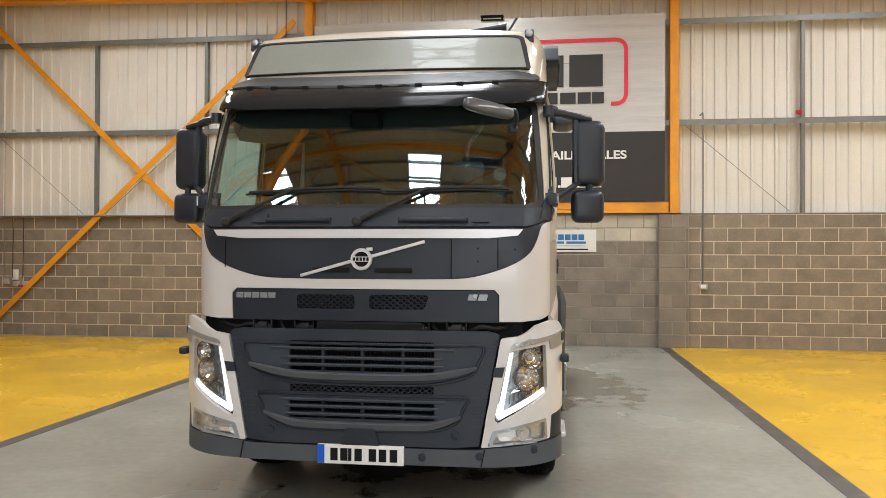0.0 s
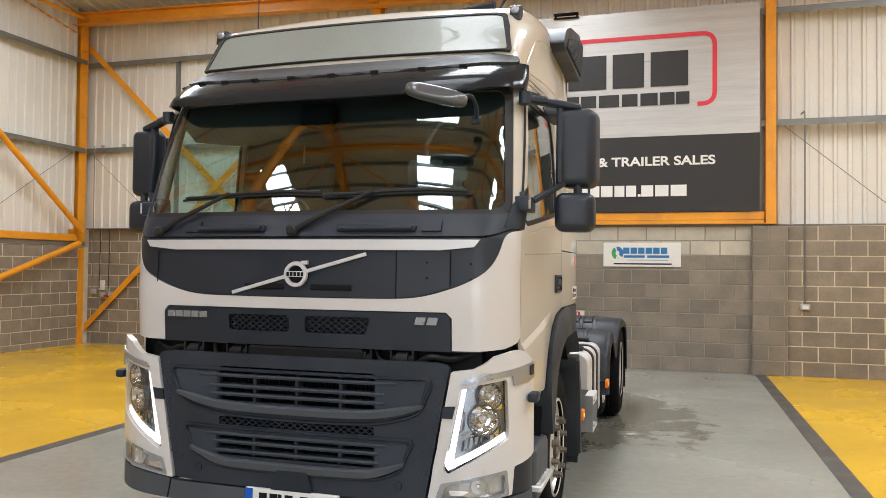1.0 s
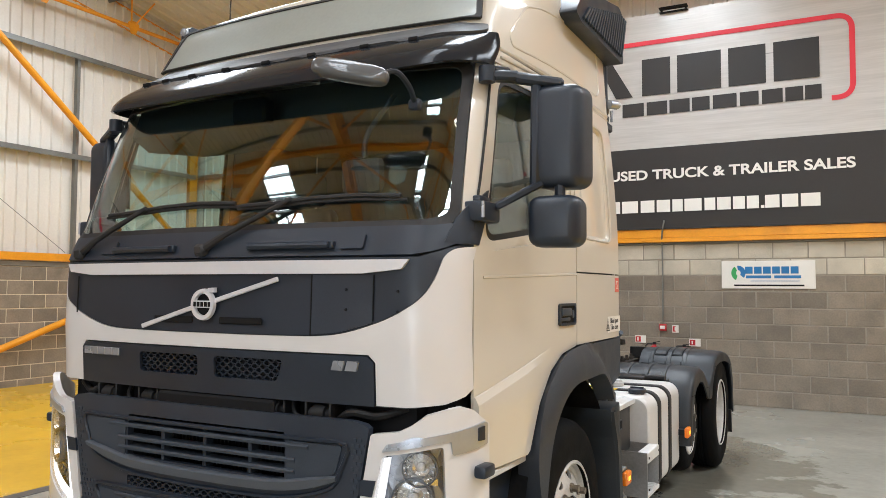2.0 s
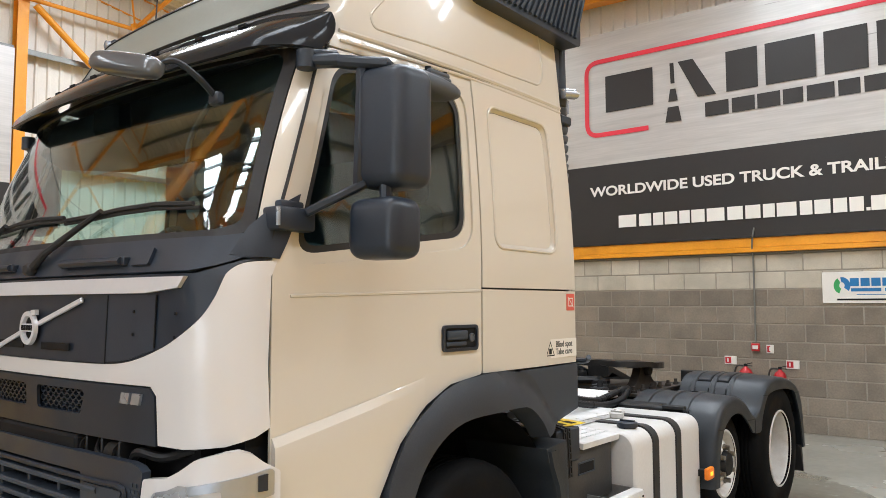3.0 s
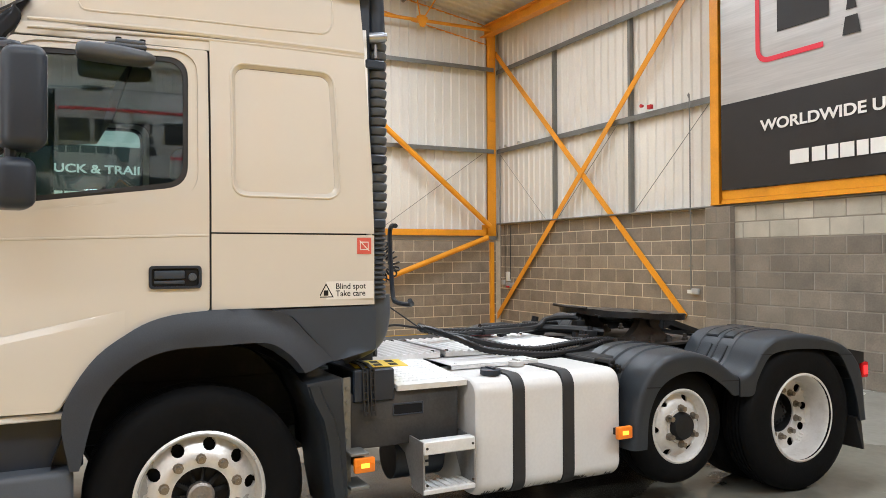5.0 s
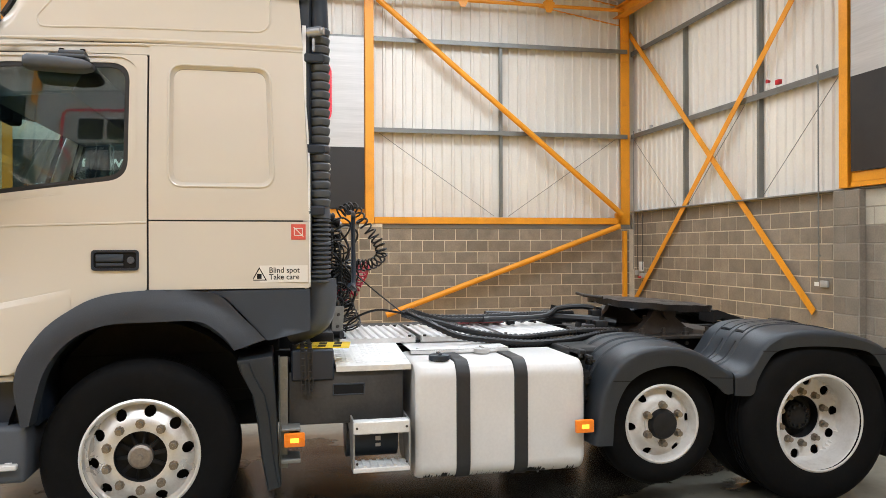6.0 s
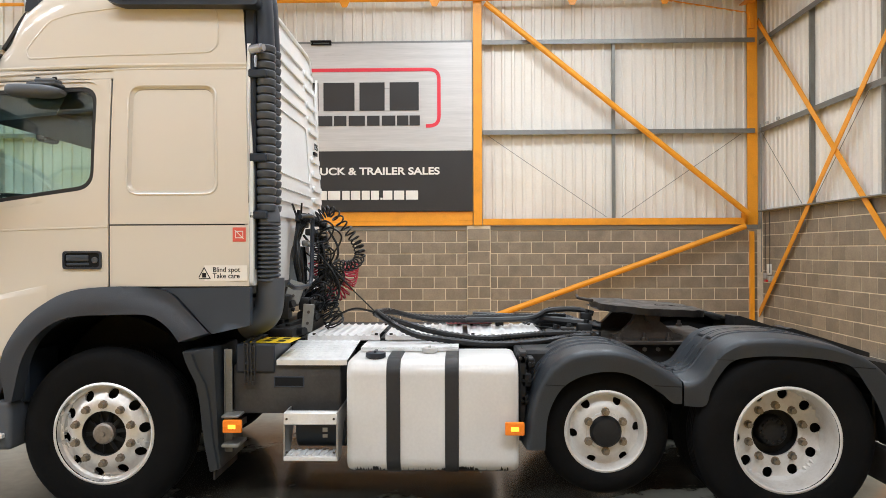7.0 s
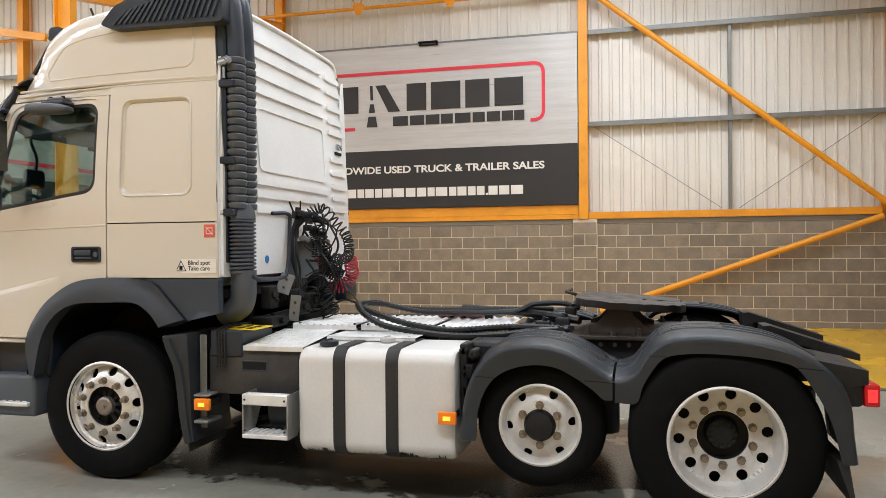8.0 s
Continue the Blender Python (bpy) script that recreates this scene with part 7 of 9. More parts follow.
for u in (-0.46, 0.46):
    for i in range(9):
        for z in (0.80, 0.90):
            bm = bmesh.new()
            tube(bm, [(CX + u - math.copysign(0.03, u), 9.0 + i * 0.09, z), (CX + u - math.copysign(0.008, u), 9.0 + i * 0.09, z)], 0.015, 6)
            part("bolt", bm, GALV, chassis)
for y in (9.55, 10.7):
    for u in (-0.52, 0.52):
        bm = bmesh.new()
        tube(bm, [(CX + u, y - 0.1, 0.36), (CX + u, y - 0.1, 0.68)], 0.12, 16)
        part("air_spring", bm, BLACK_RUBBER, chassis, "", 40)
# under-frame works, unseen: added to block light from the far side
bm = bmesh.new()
box(bm, CX - 1.05, CX - 0.5, 7.0, 8.6, 0.33, 0.95, 0.06, 2)
part("far_tank", bm, CHASSIS, truck, "added dark tank on the far side that blocks light under the frame", 40)
bm = bmesh.new()
box(bm, CX - 0.34, CX + 0.34, 6.5, 7.7, 0.45, 0.85, 0.05, 2)
tube(bm, [(CX, 7.6, 0.62), (CX, 9.95, 0.55)], 0.055, 12)
part("gearbox", bm, CHASSIS, chassis, "", 40)
# fifth wheel
def plate_at(u, v):
    v = 9.613 + (v - 9.66) * 0.87
    rough = 0.008 * noise.noise((u * 14, v * 14, 0.0)) + 0.005 * noise.noise((u * 40, v * 40, 3.0))
    return Vector((CX + u * 1.16, v, 1.174 - 0.061 * (v - 9.613) + rough))


half = [(0.035, 10.06), (0.20, 10.10), (0.34, 10.05), (0.38, 9.95), (0.43, 9.75), (0.45, 9.60), (0.44, 9.48), (0.38, 9.36), (0.25, 9.28), (0.0, 9.255)]
rest = [(-a, b) for a, b in reversed(half[:-1])]
slot = [(-0.035, 9.78), (0.035, 9.78)]
fw = part("fifth_wheel", patch(half + rest + slot, plate_at, step=0.045, thick=0.046, out=lambda p: Vector((0, 0, 1))), GREASE, truck, "black greasy fifth wheel coupling plate", 40)
bm = bmesh.new()
for s in (-1, 1):
    prism(bm, [(9.34, 0.965), (9.80, 0.965), (9.80, 0.99), (9.74, 1.01), (9.66, 1.08), (9.63, 1.14), (9.50, 1.14), (9.47, 1.08), (9.40, 1.01), (9.34, 0.99)], CX + s * 0.36 - 0.035, CX + s * 0.36 + 0.035)
    tube(bm, [(CX + s * 0.30, 9.60, 1.115), (CX + s * 0.43, 9.60, 1.115)], 0.050, 14)
box(bm, CX - 0.52, CX + 0.52, 9.15, 10.12, 0.937, 0.963, 0.004)
part("pedestal", bm, STEEL_DARK, fw, "brown rusty fifth wheel pedestal", 30)
for i in range(6):
    for s in (-1, 1):
        bm = bmesh.new()
        at = 9.20 + i * 0.165
        tube(bm, [(CX + s * 0.47, at, 0.96), (CX + s * 0.47, at, 0.985), (CX + s * 0.47, at, 0.9851), (CX + s * 0.47, at, 1.012)], [0.026, 0.024, 0.015, 0.014], 8)
        part("bolt", bm, STEEL_DARK, fw)
bm = bmesh.new()
tube(bm, [(CX - 0.30, 9.20, 1.215), (CX - 0.10, 9.18, 1.21), (CX + 0.05, 9.26, 1.20)], 0.012, 8)
part("release_lever", bm, STEEL_DARK, fw)

# -- mudguards of the rear axles --
MID_OUT = [(8.665, 0.42), (8.69, 0.60), (8.725, 0.75), (8.77, 0.84), (8.83, 0.915), (8.93, 0.975), (9.04, 0.998), (9.17, 1.000), (9.30, 0.972), (9.41, 0.920), (9.49, 0.868), (9.545, 0.838), (9.560, 0.835)]
MID_IN = [(8.785, 0.42), (8.80, 0.60), (8.84, 0.71), (8.90, 0.79), (9.00, 0.845), (9.13, 0.870), (9.25, 0.857), (9.35, 0.808), (9.45, 0.742), (9.51, 0.690), (9.560, 0.688)]
REAR_OUT = [(9.566, 0.835), (9.61, 0.838), (9.665, 0.868), (9.71, 0.925), (9.75, 0.982), (9.80, 1.030), (9.87, 1.062), (9.97, 1.076), (10.09, 1.078), (10.23, 1.066), (10.36, 1.043), (10.47, 1.010), (10.56, 0.968), (10.64, 0.912), (10.70, 0.845), (10.735, 0.77), (10.752, 0.69), (10.757, 0.58), (10.772, 0.435)]
REAR_IN = [(9.566, 0.688), (9.68, 0.690), (9.71, 0.775), (9.765, 0.872), (9.83, 0.943), (9.94, 0.966), (10.07, 0.971), (10.25, 0.962), (10.40, 0.94), (10.475, 0.912), (10.54, 0.825), (10.611, 0.70), (10.654, 0.573), (10.683, 0.43)]

MID_OUT, MID_IN = ([(y + (9.0 - y) * 0.012, z + (1.56 - z) * 0.014) for y, z in loop] for loop in (MID_OUT, MID_IN))


def spaced(loop, n):
    """n + 1 points at even steps along a softened line."""
    path = smooth_path([Vector((0, a, b)) for a, b in loop], 6)
    run = [0.0]
    for a, b in zip(path, path[1:]):
        run.append(run[-1] + (b - a).length)
    out, k = [], 0
    for i in range(n + 1):
        f = run[-1] * i / n
        while k < len(path) - 2 and run[k + 1] < f:
            k += 1
        out.append(path[k].lerp(path[k + 1], (f - run[k]) / max(1e-9, run[k + 1] - run[k])))
    return out


def guard_face(y):
    """How far out the side of the mudguards stands along the frame."""
    return lerp(((8.66, 1.262), (9.56, 1.265), (9.68, 1.270), (9.85, 1.288), (10.48, 1.314), (10.80, 1.314)), y)


RIBBED_TOP = ((0.62, 0.0), (0.70, -0.002), (0.706, 0.011), (0.738, 0.011), (0.744, -0.002), (0.86, -0.002), (0.866, 0.011), (0.898, 0.011), (0.904, -0.002), (1.0, -0.003), (1.006, 0.010), (1.036, 0.010), (1.043, 0.0))


def guard_shell(outer, inner, n=64):
    """A trough: ribbed top, rolled shoulder and side down to the wheel opening."""
    bm = bmesh.new()
    rows = []
    for c, i in zip(spaced(outer, n), spaced(inner, n)):
        away = c - i
        deep = min(1.0, away.length * 0.62 / 0.075)
        up = away.normalized()
        f = guard_face(c.y)
        row = [Vector((CX + u, 0, 0)) + c + up * h for u, h in RIBBED_TOP]
        row += [Vector((CX + 1.043 + (f - 0.028 - 1.043) * k, 0, 0)) + c + up * (h * deep) for k, h in ((0.5, -0.006), (0.8, -0.010), (1.0, -0.015))]
        row += [Vector((CX + f - d, 0, 0)) + c + up * (h * deep) for d, h in ((0.014, -0.022), (0.005, -0.033), (0.0, -0.048))]
        low = Vector((CX + guard_face(i.y), i.y, i.z))
        row += [row[-1].lerp(low, k / 3) for k in (1, 2, 3)]
        rows.append([bm.verts.new(q) for q in row])
    for a, b in zip(rows, rows[1:]):
        for k in range(len(a) - 1):
            bm.faces.new((a[k], a[k + 1], b[k + 1], b[k]))
    bmesh.ops.recalc_face_normals(bm, faces=bm.faces)
    bmesh.ops.solidify(bm, geom=bm.faces[:], thickness=0.012)
    return bm


def guard_pad(outer, inner, u0, u1, f0, f1, border=False, n=64):
    """A raised pad that runs along the top of a mudguard, or the groove round it."""
    bm = bmesh.new()
    c, d = spaced(outer, n), spaced(inner, n)
    rows = []
    for i in range(int(n * f0), int(n * f1) + 1):
        up = (c[i] - d[i]).normalized()
        rows.append([Vector((CX + u, 0, 0)) + c[i] + up * h for u, h in ((u0, -0.004), (u0 + 0.005, 0.012), (u1 - 0.005, 0.012), (u1, -0.004))])
    if border:
        loop = [r[0] for r in rows] + [r[3] for r in reversed(rows)]
        tube(bm, [q + Vector((0, 0, 0.004)) for q in loop], 0.0048, 6, closed=True)
        return bm
    rows = [[bm.verts.new(q) for q in r] for r in rows]
    for a, b in zip(rows, rows[1:]):
        for i in range(3):
            bm.faces.new((a[i], a[i + 1], b[i + 1], b[i]))
    for r in (rows[0], rows[-1]):
        bm.faces.new(r)
    bmesh.ops.recalc_face_normals(bm, faces=bm.faces)
    return bm


def guard_seam(y0, y1, z0, z1):
    bm = bmesh.new()
    tube(bm, [Vector((CX + guard_face(y0 + (y1 - y0) * i / 5) - 0.001, y0 + (y1 - y0) * i / 5, z0 + (z1 - z0) * i / 5)) for i in range(6)], 0.0030, 5)
    return bm


for mirror in (False, True):
    turn = flip if mirror else (lambda b: b)
    for nm, o, i, seams, spans in (("middle mudguard", MID_OUT, MID_IN, ((8.79, 8.90, 0.806, 0.800), (9.40, 9.555, 0.802, 0.795)), ((0.16, 0.36), (0.74, 0.96))),
                                   ("rear mudguard", REAR_OUT, REAR_IN, ((9.745, 9.835, 0.950, 0.948), (10.475, 10.60, 0.914, 0.905)), ((0.03, 0.15), (0.19, 0.40)))):
        g = part("mudguard", turn(guard_shell(o, i)), GUARD, truck, "dark grey plastic " + nm, 28)
        for seam in seams:
            part("guard_seam", turn(guard_seam(*seam)), INK, g)
        for f0, f1 in spans:
            for u0, u1 in ((0.748, 0.855), (0.908, 0.995)):
                part("guard_pad", turn(guard_pad(o, i, u0, u1, f0, f1)), GUARD, g, "", 30)
                part("pad_groove", turn(guard_pad(o, i, u0, u1, f0, f1, True)), INK, g)
    bm = bmesh.new()
    prism(bm, [(10.66, 0.45), (10.715, 0.45), (10.75, 0.22), (10.735, 0.22)], CX + 0.70, CX + 1.295)
    part("mud_flap", turn(bm), BLACK_RUBBER, g)
    bm = bmesh.new()
    box(bm, CX + 0.60, CX + 1.24, 10.68, 10.80, 0.71, 0.90, 0.02, 2)
    prism(bm, [(10.54, 0.89), (10.56, 0.95), (10.82, 0.90), (10.82, 0.83), (10.68, 0.80)], CX + 0.70, CX + 1.25)
    tl = part("tail_bracket", turn(bm), CHASSIS, truck, "black tail lamp bracket", 40)
    part("tail_lamp", turn(boxed(CX + 0.84, CX + 1.25, 10.80, 10.875, 0.715, 0.83, 0.012, 2)), RED_LENS, tl, "red tail lamp", 40)
    part("tail_glow", turn(boxed(CX + 1.251, CX + 1.255, 10.815, 10.86, 0.74, 0.805, 0.0015)), RED_ON, tl, "lit red side light")

# -- fuel tank, battery box, steps --
tank_loop = round_rect(CX + 0.55, CX + 1.19, 0.280, 0.930, 0.090, 6)
bm = bmesh.new()
rows = []
for y, k in ((7.655, 0.955), (7.662, 0.975), (7.675, 0.99), (7.695, 1.0), (8.605, 1.0), (8.625, 0.99), (8.638, 0.975), (8.645, 0.955)):
    cx, cz = CX + 0.87, 0.605
    rows.append([bm.verts.new((cx + (a - cx) * (1 - (1 - k) * 1.1), y, cz + (b - cz) * k)) for a, b in tank_loop])
for a, b in zip(rows, rows[1:]):
    for i in range(len(a)):
        bm.faces.new((a[i], b[i], b[(i + 1) % len(a)], a[(i + 1) % len(a)]))
bm.faces.new(rows[0])
bm.faces.new(rows[-1][::-1])
bmesh.ops.recalc_face_normals(bm, faces=bm.faces)
tank = part("fuel_tank", bm, TANK_WHITE, truck, "scuffed white painted fuel tank", 30)
for y in (7.925, 8.262):
    bm = bmesh.new()
    o, i = round_rect(CX + 0.54, CX + 1.199, 0.272, 0.940, 0.096, 6), round_rect(CX + 0.552, CX + 1.188, 0.283, 0.928, 0.088, 6)
    rings = [[bm.verts.new((a, yy, b)) for a, b in lp] for lp, yy in ((i, y - 0.041), (o, y - 0.037), (o, y + 0.037), (i, y + 0.041))]
    for p, q in zip(rings, rings[1:]):
        for k in range(len(p)):
            bm.faces.new((p[k], p[(k + 1) % len(p)], q[(k + 1) % len(p)], q[k]))
    bmesh.ops.recalc_face_normals(bm, faces=bm.faces)
    part("tank_strap", bm, BLACK_RUBBER, tank, "black tank strap", 40)
for u, y, r, mat in ((1.07, 7.812, 0.055, BLACK_PLASTIC), (0.849, 8.122, 0.044, GREY_PVC)):
    bm = bmesh.new()
    disc_lathe(bm, [(0.920, r * 0.9), (0.935, r * 0.9), (0.937, r * 1.1), (0.962, r * 1.08), (0.967, r * 0.9), (0.967, 0.001)], 14, "z", (CX + u, y, 0))
    box(bm, CX + u - r * 0.8, CX + u + r * 0.8, y - 0.008, y + 0.008, 0.967, 0.976)
    part("tank_cap", bm, mat, tank, "", 40)
# ragged dirt along the lower edge of the tank
rnd = random.Random(5)
bm = bmesh.new()
prev, reach = None, 0.4
for i in range(190):
    y = 7.70 + i * 0.0047
    reach = max(0.12, min(0.9, reach + rnd.uniform(-0.16, 0.16)))
    top = reach if i % 3 else rnd.uniform(0.15, 0.95)
    row = []
    for k in range(4):
        th = radians(-88 + 62 * top * k / 3)
        row.append(bm.verts.new((CX + 1.19 - 0.09 + 0.0918 * math.cos(th), y, 0.370 + 0.0918 * math.sin(th))))
    if prev:
        for k in range(3):
            bm.faces.new((prev[k], row[k], row[k + 1], prev[k + 1]))
    prev = row
part("dirt_edge", bm, CHASSIS, tank, "ragged dirt along the tank's lower edge")

bbox = part("battery_box", boxed(CX + 0.46, CX + 1.075, 6.965, 7.605, 0.600, 0.895, 0.015, 2), BOX_PLASTIC, truck, "worn black plastic battery box", 40)
grip = bmesh.new()
for y0, y1, z0, z1 in ((7.215, 7.38, 0.815, 0.824), (7.215, 7.38, 0.758, 0.765), (7.208, 7.215, 0.758, 0.824), (7.38, 7.387, 0.758, 0.824)):
    box(grip, CX + 1.074, CX + 1.081, y0, y1, z0, z1, 0.002)
part("grip_rim", grip, GREY_PLASTIC, bbox)
# no hollow is cut: a flat black sheet paints the grip's inner shade
part("grip_recess", boxed(CX + 1.074, CX + 1.078, 7.215, 7.38, 0.765, 0.815, 0.0015), INK, bbox)
part("box_lid_lip", boxed(CX + 0.455, CX + 1.080, 7.222, 7.61, 0.884, 0.903, 0.006), BOX_PLASTIC, bbox, "", 40)


def chequer(x0, x1, y0, y1, z, along="y", ribs=8, name="deck_plate", label="worn aluminium chequer deck plate"):
    """A deck plate with raised treads and a folded edge."""
    bm = bmesh.new()
    box(bm, x0, x1, y0, y1, z - 0.004, z)
    box(bm, x0, x1, y0, y0 + 0.004, z - 0.03, z - 0.0045)
    box(bm, x1 - 0.004, x1, y0 + 0.0045, y1, z - 0.03, z - 0.0045)
    nx = int((x1 - x0) / 0.055)
    ny = int((y1 - y0) / 0.052)
    for i in range(nx):
        for j in range(ny):
            a, b = x0 + 0.03 + i * 0.055, y0 + 0.012 + j * 0.052
            if b + 0.04 > y1:
                continue
            vs = [bm.verts.new(q) for q in ((a - 0.006, b, z + 0.0005), (a + 0.006, b, z + 0.0005), (a + 0.006, b + 0.038, z + 0.0005), (a - 0.006, b + 0.038, z + 0.0005))]
            vs = [vs[0], vs[3], vs[2], vs[1]]
            t = [bm.verts.new(q) for q in ((a, b + 0.004, z + 0.006), (a, b + 0.034, z + 0.006))]
            bm.faces.new((vs[0], vs[1], t[1], t[0]))
            bm.faces.new((vs[2], vs[3], t[0], t[1]))
            bm.faces.new((vs[1], vs[2], t[1]))
            bm.faces.new((vs[3], vs[0], t[0]))
    return part(name, bm, ALU, truck, label)


def tilted(ob, x, z, degrees):
    """Tip a plate about its outer long edge."""
    turn = Matrix.Translation((x, 0, z)) @ Matrix.Rotation(radians(degrees), 4, "Y") @ Matrix.Translation((-x, 0, -z))
    ob.data.transform(turn)


tilted(chequer(CX + 0.50, CX + 1.10, 7.228, 7.645, 0.921), CX + 1.10, 0.921, 4.6)
flat_plate = bmesh.new()
box(flat_plate, CX + 0.34, CX + 0.82, 7.69, 8.30, 0.957, 0.962, 0.001)
box(flat_plate, CX + 0.816, CX + 0.824, 7.69, 8.30, 0.936, 0.955, 0.001)
for y in (7.74, 8.0, 8.25):
    tube(flat_plate, [(CX + 0.78, y, 0.960), (CX + 0.78, y, 0.967)], 0.010, 8)
part("deck_plate", flat_plate, ALU, truck, "plain folded aluminium deck plate")


def ribbed_plate(x0, x1, y0, y1, z, ribs):
    """A pressed plate whose round ribs run across the frame, closed by a folded edge."""
    bm = bmesh.new()
    n = ribs * 8
    lo, hi, foot = [], [], []
    for i in range(n + 1):
        y = y0 + (y1 - y0) * i / n
        h = 0.011 * max(0.0, math.cos(2 * math.pi * i / 8)) ** 0.7
        lo.append(bm.verts.new((x0, y, z + h)))
        hi.append(bm.verts.new((x1, y, z + h)))
        foot.append(bm.verts.new((x1 + 0.004, y, z - 0.030)))
    for i in range(n):
        bm.faces.new((lo[i], hi[i], hi[i + 1], lo[i + 1]))
        bm.faces.new((hi[i], foot[i], foot[i + 1], hi[i + 1]))
    box(bm, x0, x1, y0 - 0.004, y0 - 0.001, z - 0.03, z + 0.010)
    bmesh.ops.recalc_face_normals(bm, faces=bm.faces)
    plate = part("deck_plate", bm, ALU, truck, "worn ribbed aluminium deck plate", 50)
    for x in (x0 + 0.05, x1 - 0.05):
        for y in (y0 + 0.03, y1 - 0.03):
            bm = bmesh.new()
            tube(bm, [(x, y, z), (x, y, z + 0.012)], 0.011, 8)
            part("bolt", bm, STEEL_DARK, plate)


for y0, y1, ribs in ((7.295, 7.775, 9), (7.815, 8.325, 9), (8.365, 8.855, 6)):
    ribbed_plate(CX - 0.26, CX + 0.50, y0, y1, 0.998, ribs)
for y in (7.25, 7.795, 8.345, 8.88):
    part("deck_support", boxed(CX - 0.46, CX + 0.48, y - 0.02, y + 0.02, 0.90, 0.980), CHASSIS, chassis)
# battery tray with a yellow plate strapped on it
tray = part("crate", boxed(CX + 0.66, CX + 1.088, 6.985, 7.215, 0.845, 1.015, 0.008), BLACK_PLASTIC, truck, "black plastic crate with a yellow number plate strapped on")
yp = bmesh.new()
box(yp, -0.145, 0.145, -0.102, 0.102, -0.002, 0.002, 0.0015)
bmesh.ops.transform(yp, matrix=pose(CX + 0.955, 7.17, 1.024, 2, 0, 82), verts=yp.verts)
plate_2 = part("yellow_plate", yp, YELLOW_PLATE, tray, "yellow number plate with plain dark bars")
for i in range(6):
    bm = bmesh.new()
    x, y = -0.095 + (i % 3) * 0.085, (0.045, -0.045)[i // 3]
    box(bm, x - 0.022, x + 0.022, y - 0.033, y + 0.033, 0.0025, 0.0035)
    bmesh.ops.transform(bm, matrix=pose(CX + 0.955, 7.17, 1.024, 2, 0, 82), verts=bm.verts)
    part("plate_bar", bm, INK, plate_2)
for y in (7.045, 7.085):
    bm = bmesh.new()
    pts = [(CX + 0.76, y, 1.035), (CX + 1.01, y, 1.036), (CX + 1.094, y, 1.018)]
    for a, b in zip(pts, pts[1:]):
        bar(bm, a, b, 0.022, 0.007)
    # hanging end: two cords and rungs between them
    for d in (-0.011, 0.011):
        bar(bm, (CX + 1.094, y + d, 1.018), (CX + 1.102, y + d + 0.006, 0.775), 0.007, 0.007, up=(0, 1, 0))
    for i in range(7):
        f = (i + 0.5) / 7
        q = (CX + 1.094 + 0.008 * f, y + 0.006 * f, 1.018 - 0.243 * f)
        bar(bm, (q[0], q[1] - 0.011, q[2]), (q[0], q[1] + 0.011, q[2]), 0.010, 0.007)
    part("rubber_strap", bm, BLACK_RUBBER, tray, "perforated black rubber strap")
# catwalk step
steps = part("side_step", boxed(CX + 1.19, CX + 1.258, 7.305, 7.610, 0.575, 0.645, 0.006), ALU, truck, "worn aluminium two-rung side step", 40)
bm = bmesh.new()
box(bm, CX + 1.10, CX + 1.258, 7.305, 7.610, 0.370, 0.396, 0.004)
rung = part("lower_rung", bm, ALU, steps)
for i in range(7):
    part("tread", boxed(CX + 1.115, CX + 1.243, 7.32 + i * 0.041, 7.338 + i * 0.041, 0.392, 0.404), ALU, rung)
for y in (7.304, 7.605):
    bm = bmesh.new()
    loop = [(CX + u, z) for u, z in ((1.253, 0.370), (1.253, 0.642), (0.80, 0.650), (0.80, 0.595), (1.02, 0.540), (1.12, 0.370))]
    prism(bm, loop, y, y + 0.009, "y")
    part("step_hanger", bm, STEP_GREY, steps, "grey steel side plate")
    for z in (0.42, 0.61):
        bm = bmesh.new()
        tube(bm, [(CX + 1.257, y + (0.02 if y < 7.4 else -0.012), z), (CX + 1.263, y + (0.02 if y < 7.4 else -0.012), z)], 0.007, 8)
        part("bolt", bm, STEEL_DARK, steps)
bm = bmesh.new()
tube(bm, [(CX + 0.78, 7.30, 0.47), (CX + 0.78, 7.60, 0.47)], 0.13, 20)
part("air_tank", bm, BLACK_PLASTIC, truck, "black air tank behind the side step", 40)
for i, (z0, z1) in enumerate(((0.455, 0.48), (0.42, 0.44))):
    part("tank_label", boxed(CX + 0.909, CX + 0.912, 7.465, 7.495, z0, z1), STICKER, steps)
# side marker lamps
for y, z, u in ((6.998, 0.556, 1.222), (8.618, 0.556, 1.268)):
    m = part("marker_lamp", boxed(CX + u - 0.03, CX + u, y - 0.055, y + 0.055, z - 0.037, z + 0.037, 0.008, 2), AMBER, truck, "orange side marker lamp, lit", 40)
    bm = bmesh.new()
    box(bm, CX + u + 0.0005, CX + u + 0.002, y - 0.022, y + 0.022, z - 0.012, z + 0.012)
    part("lit_bulb", bm, AMBER_ON, m, "lit amber bulb")
    part("lamp_bracket", boxed(CX + u - 0.20, CX + u - 0.032, y - 0.03, y + 0.03, z - 0.02, z + 0.02), CHASSIS, m)
# works between tank and middle wheel
bm = bmesh.new()
box(bm, CX + 0.60, CX + 1.08, 8.655, 8.70, 0.55, 0.95, 0.01)
box(bm, CX + 0.47, CX + 0.9, 8.68, 8.95, 0.80, 0.95, 0.02)
part("valve_block", bm, CHASSIS, chassis, "", 40)

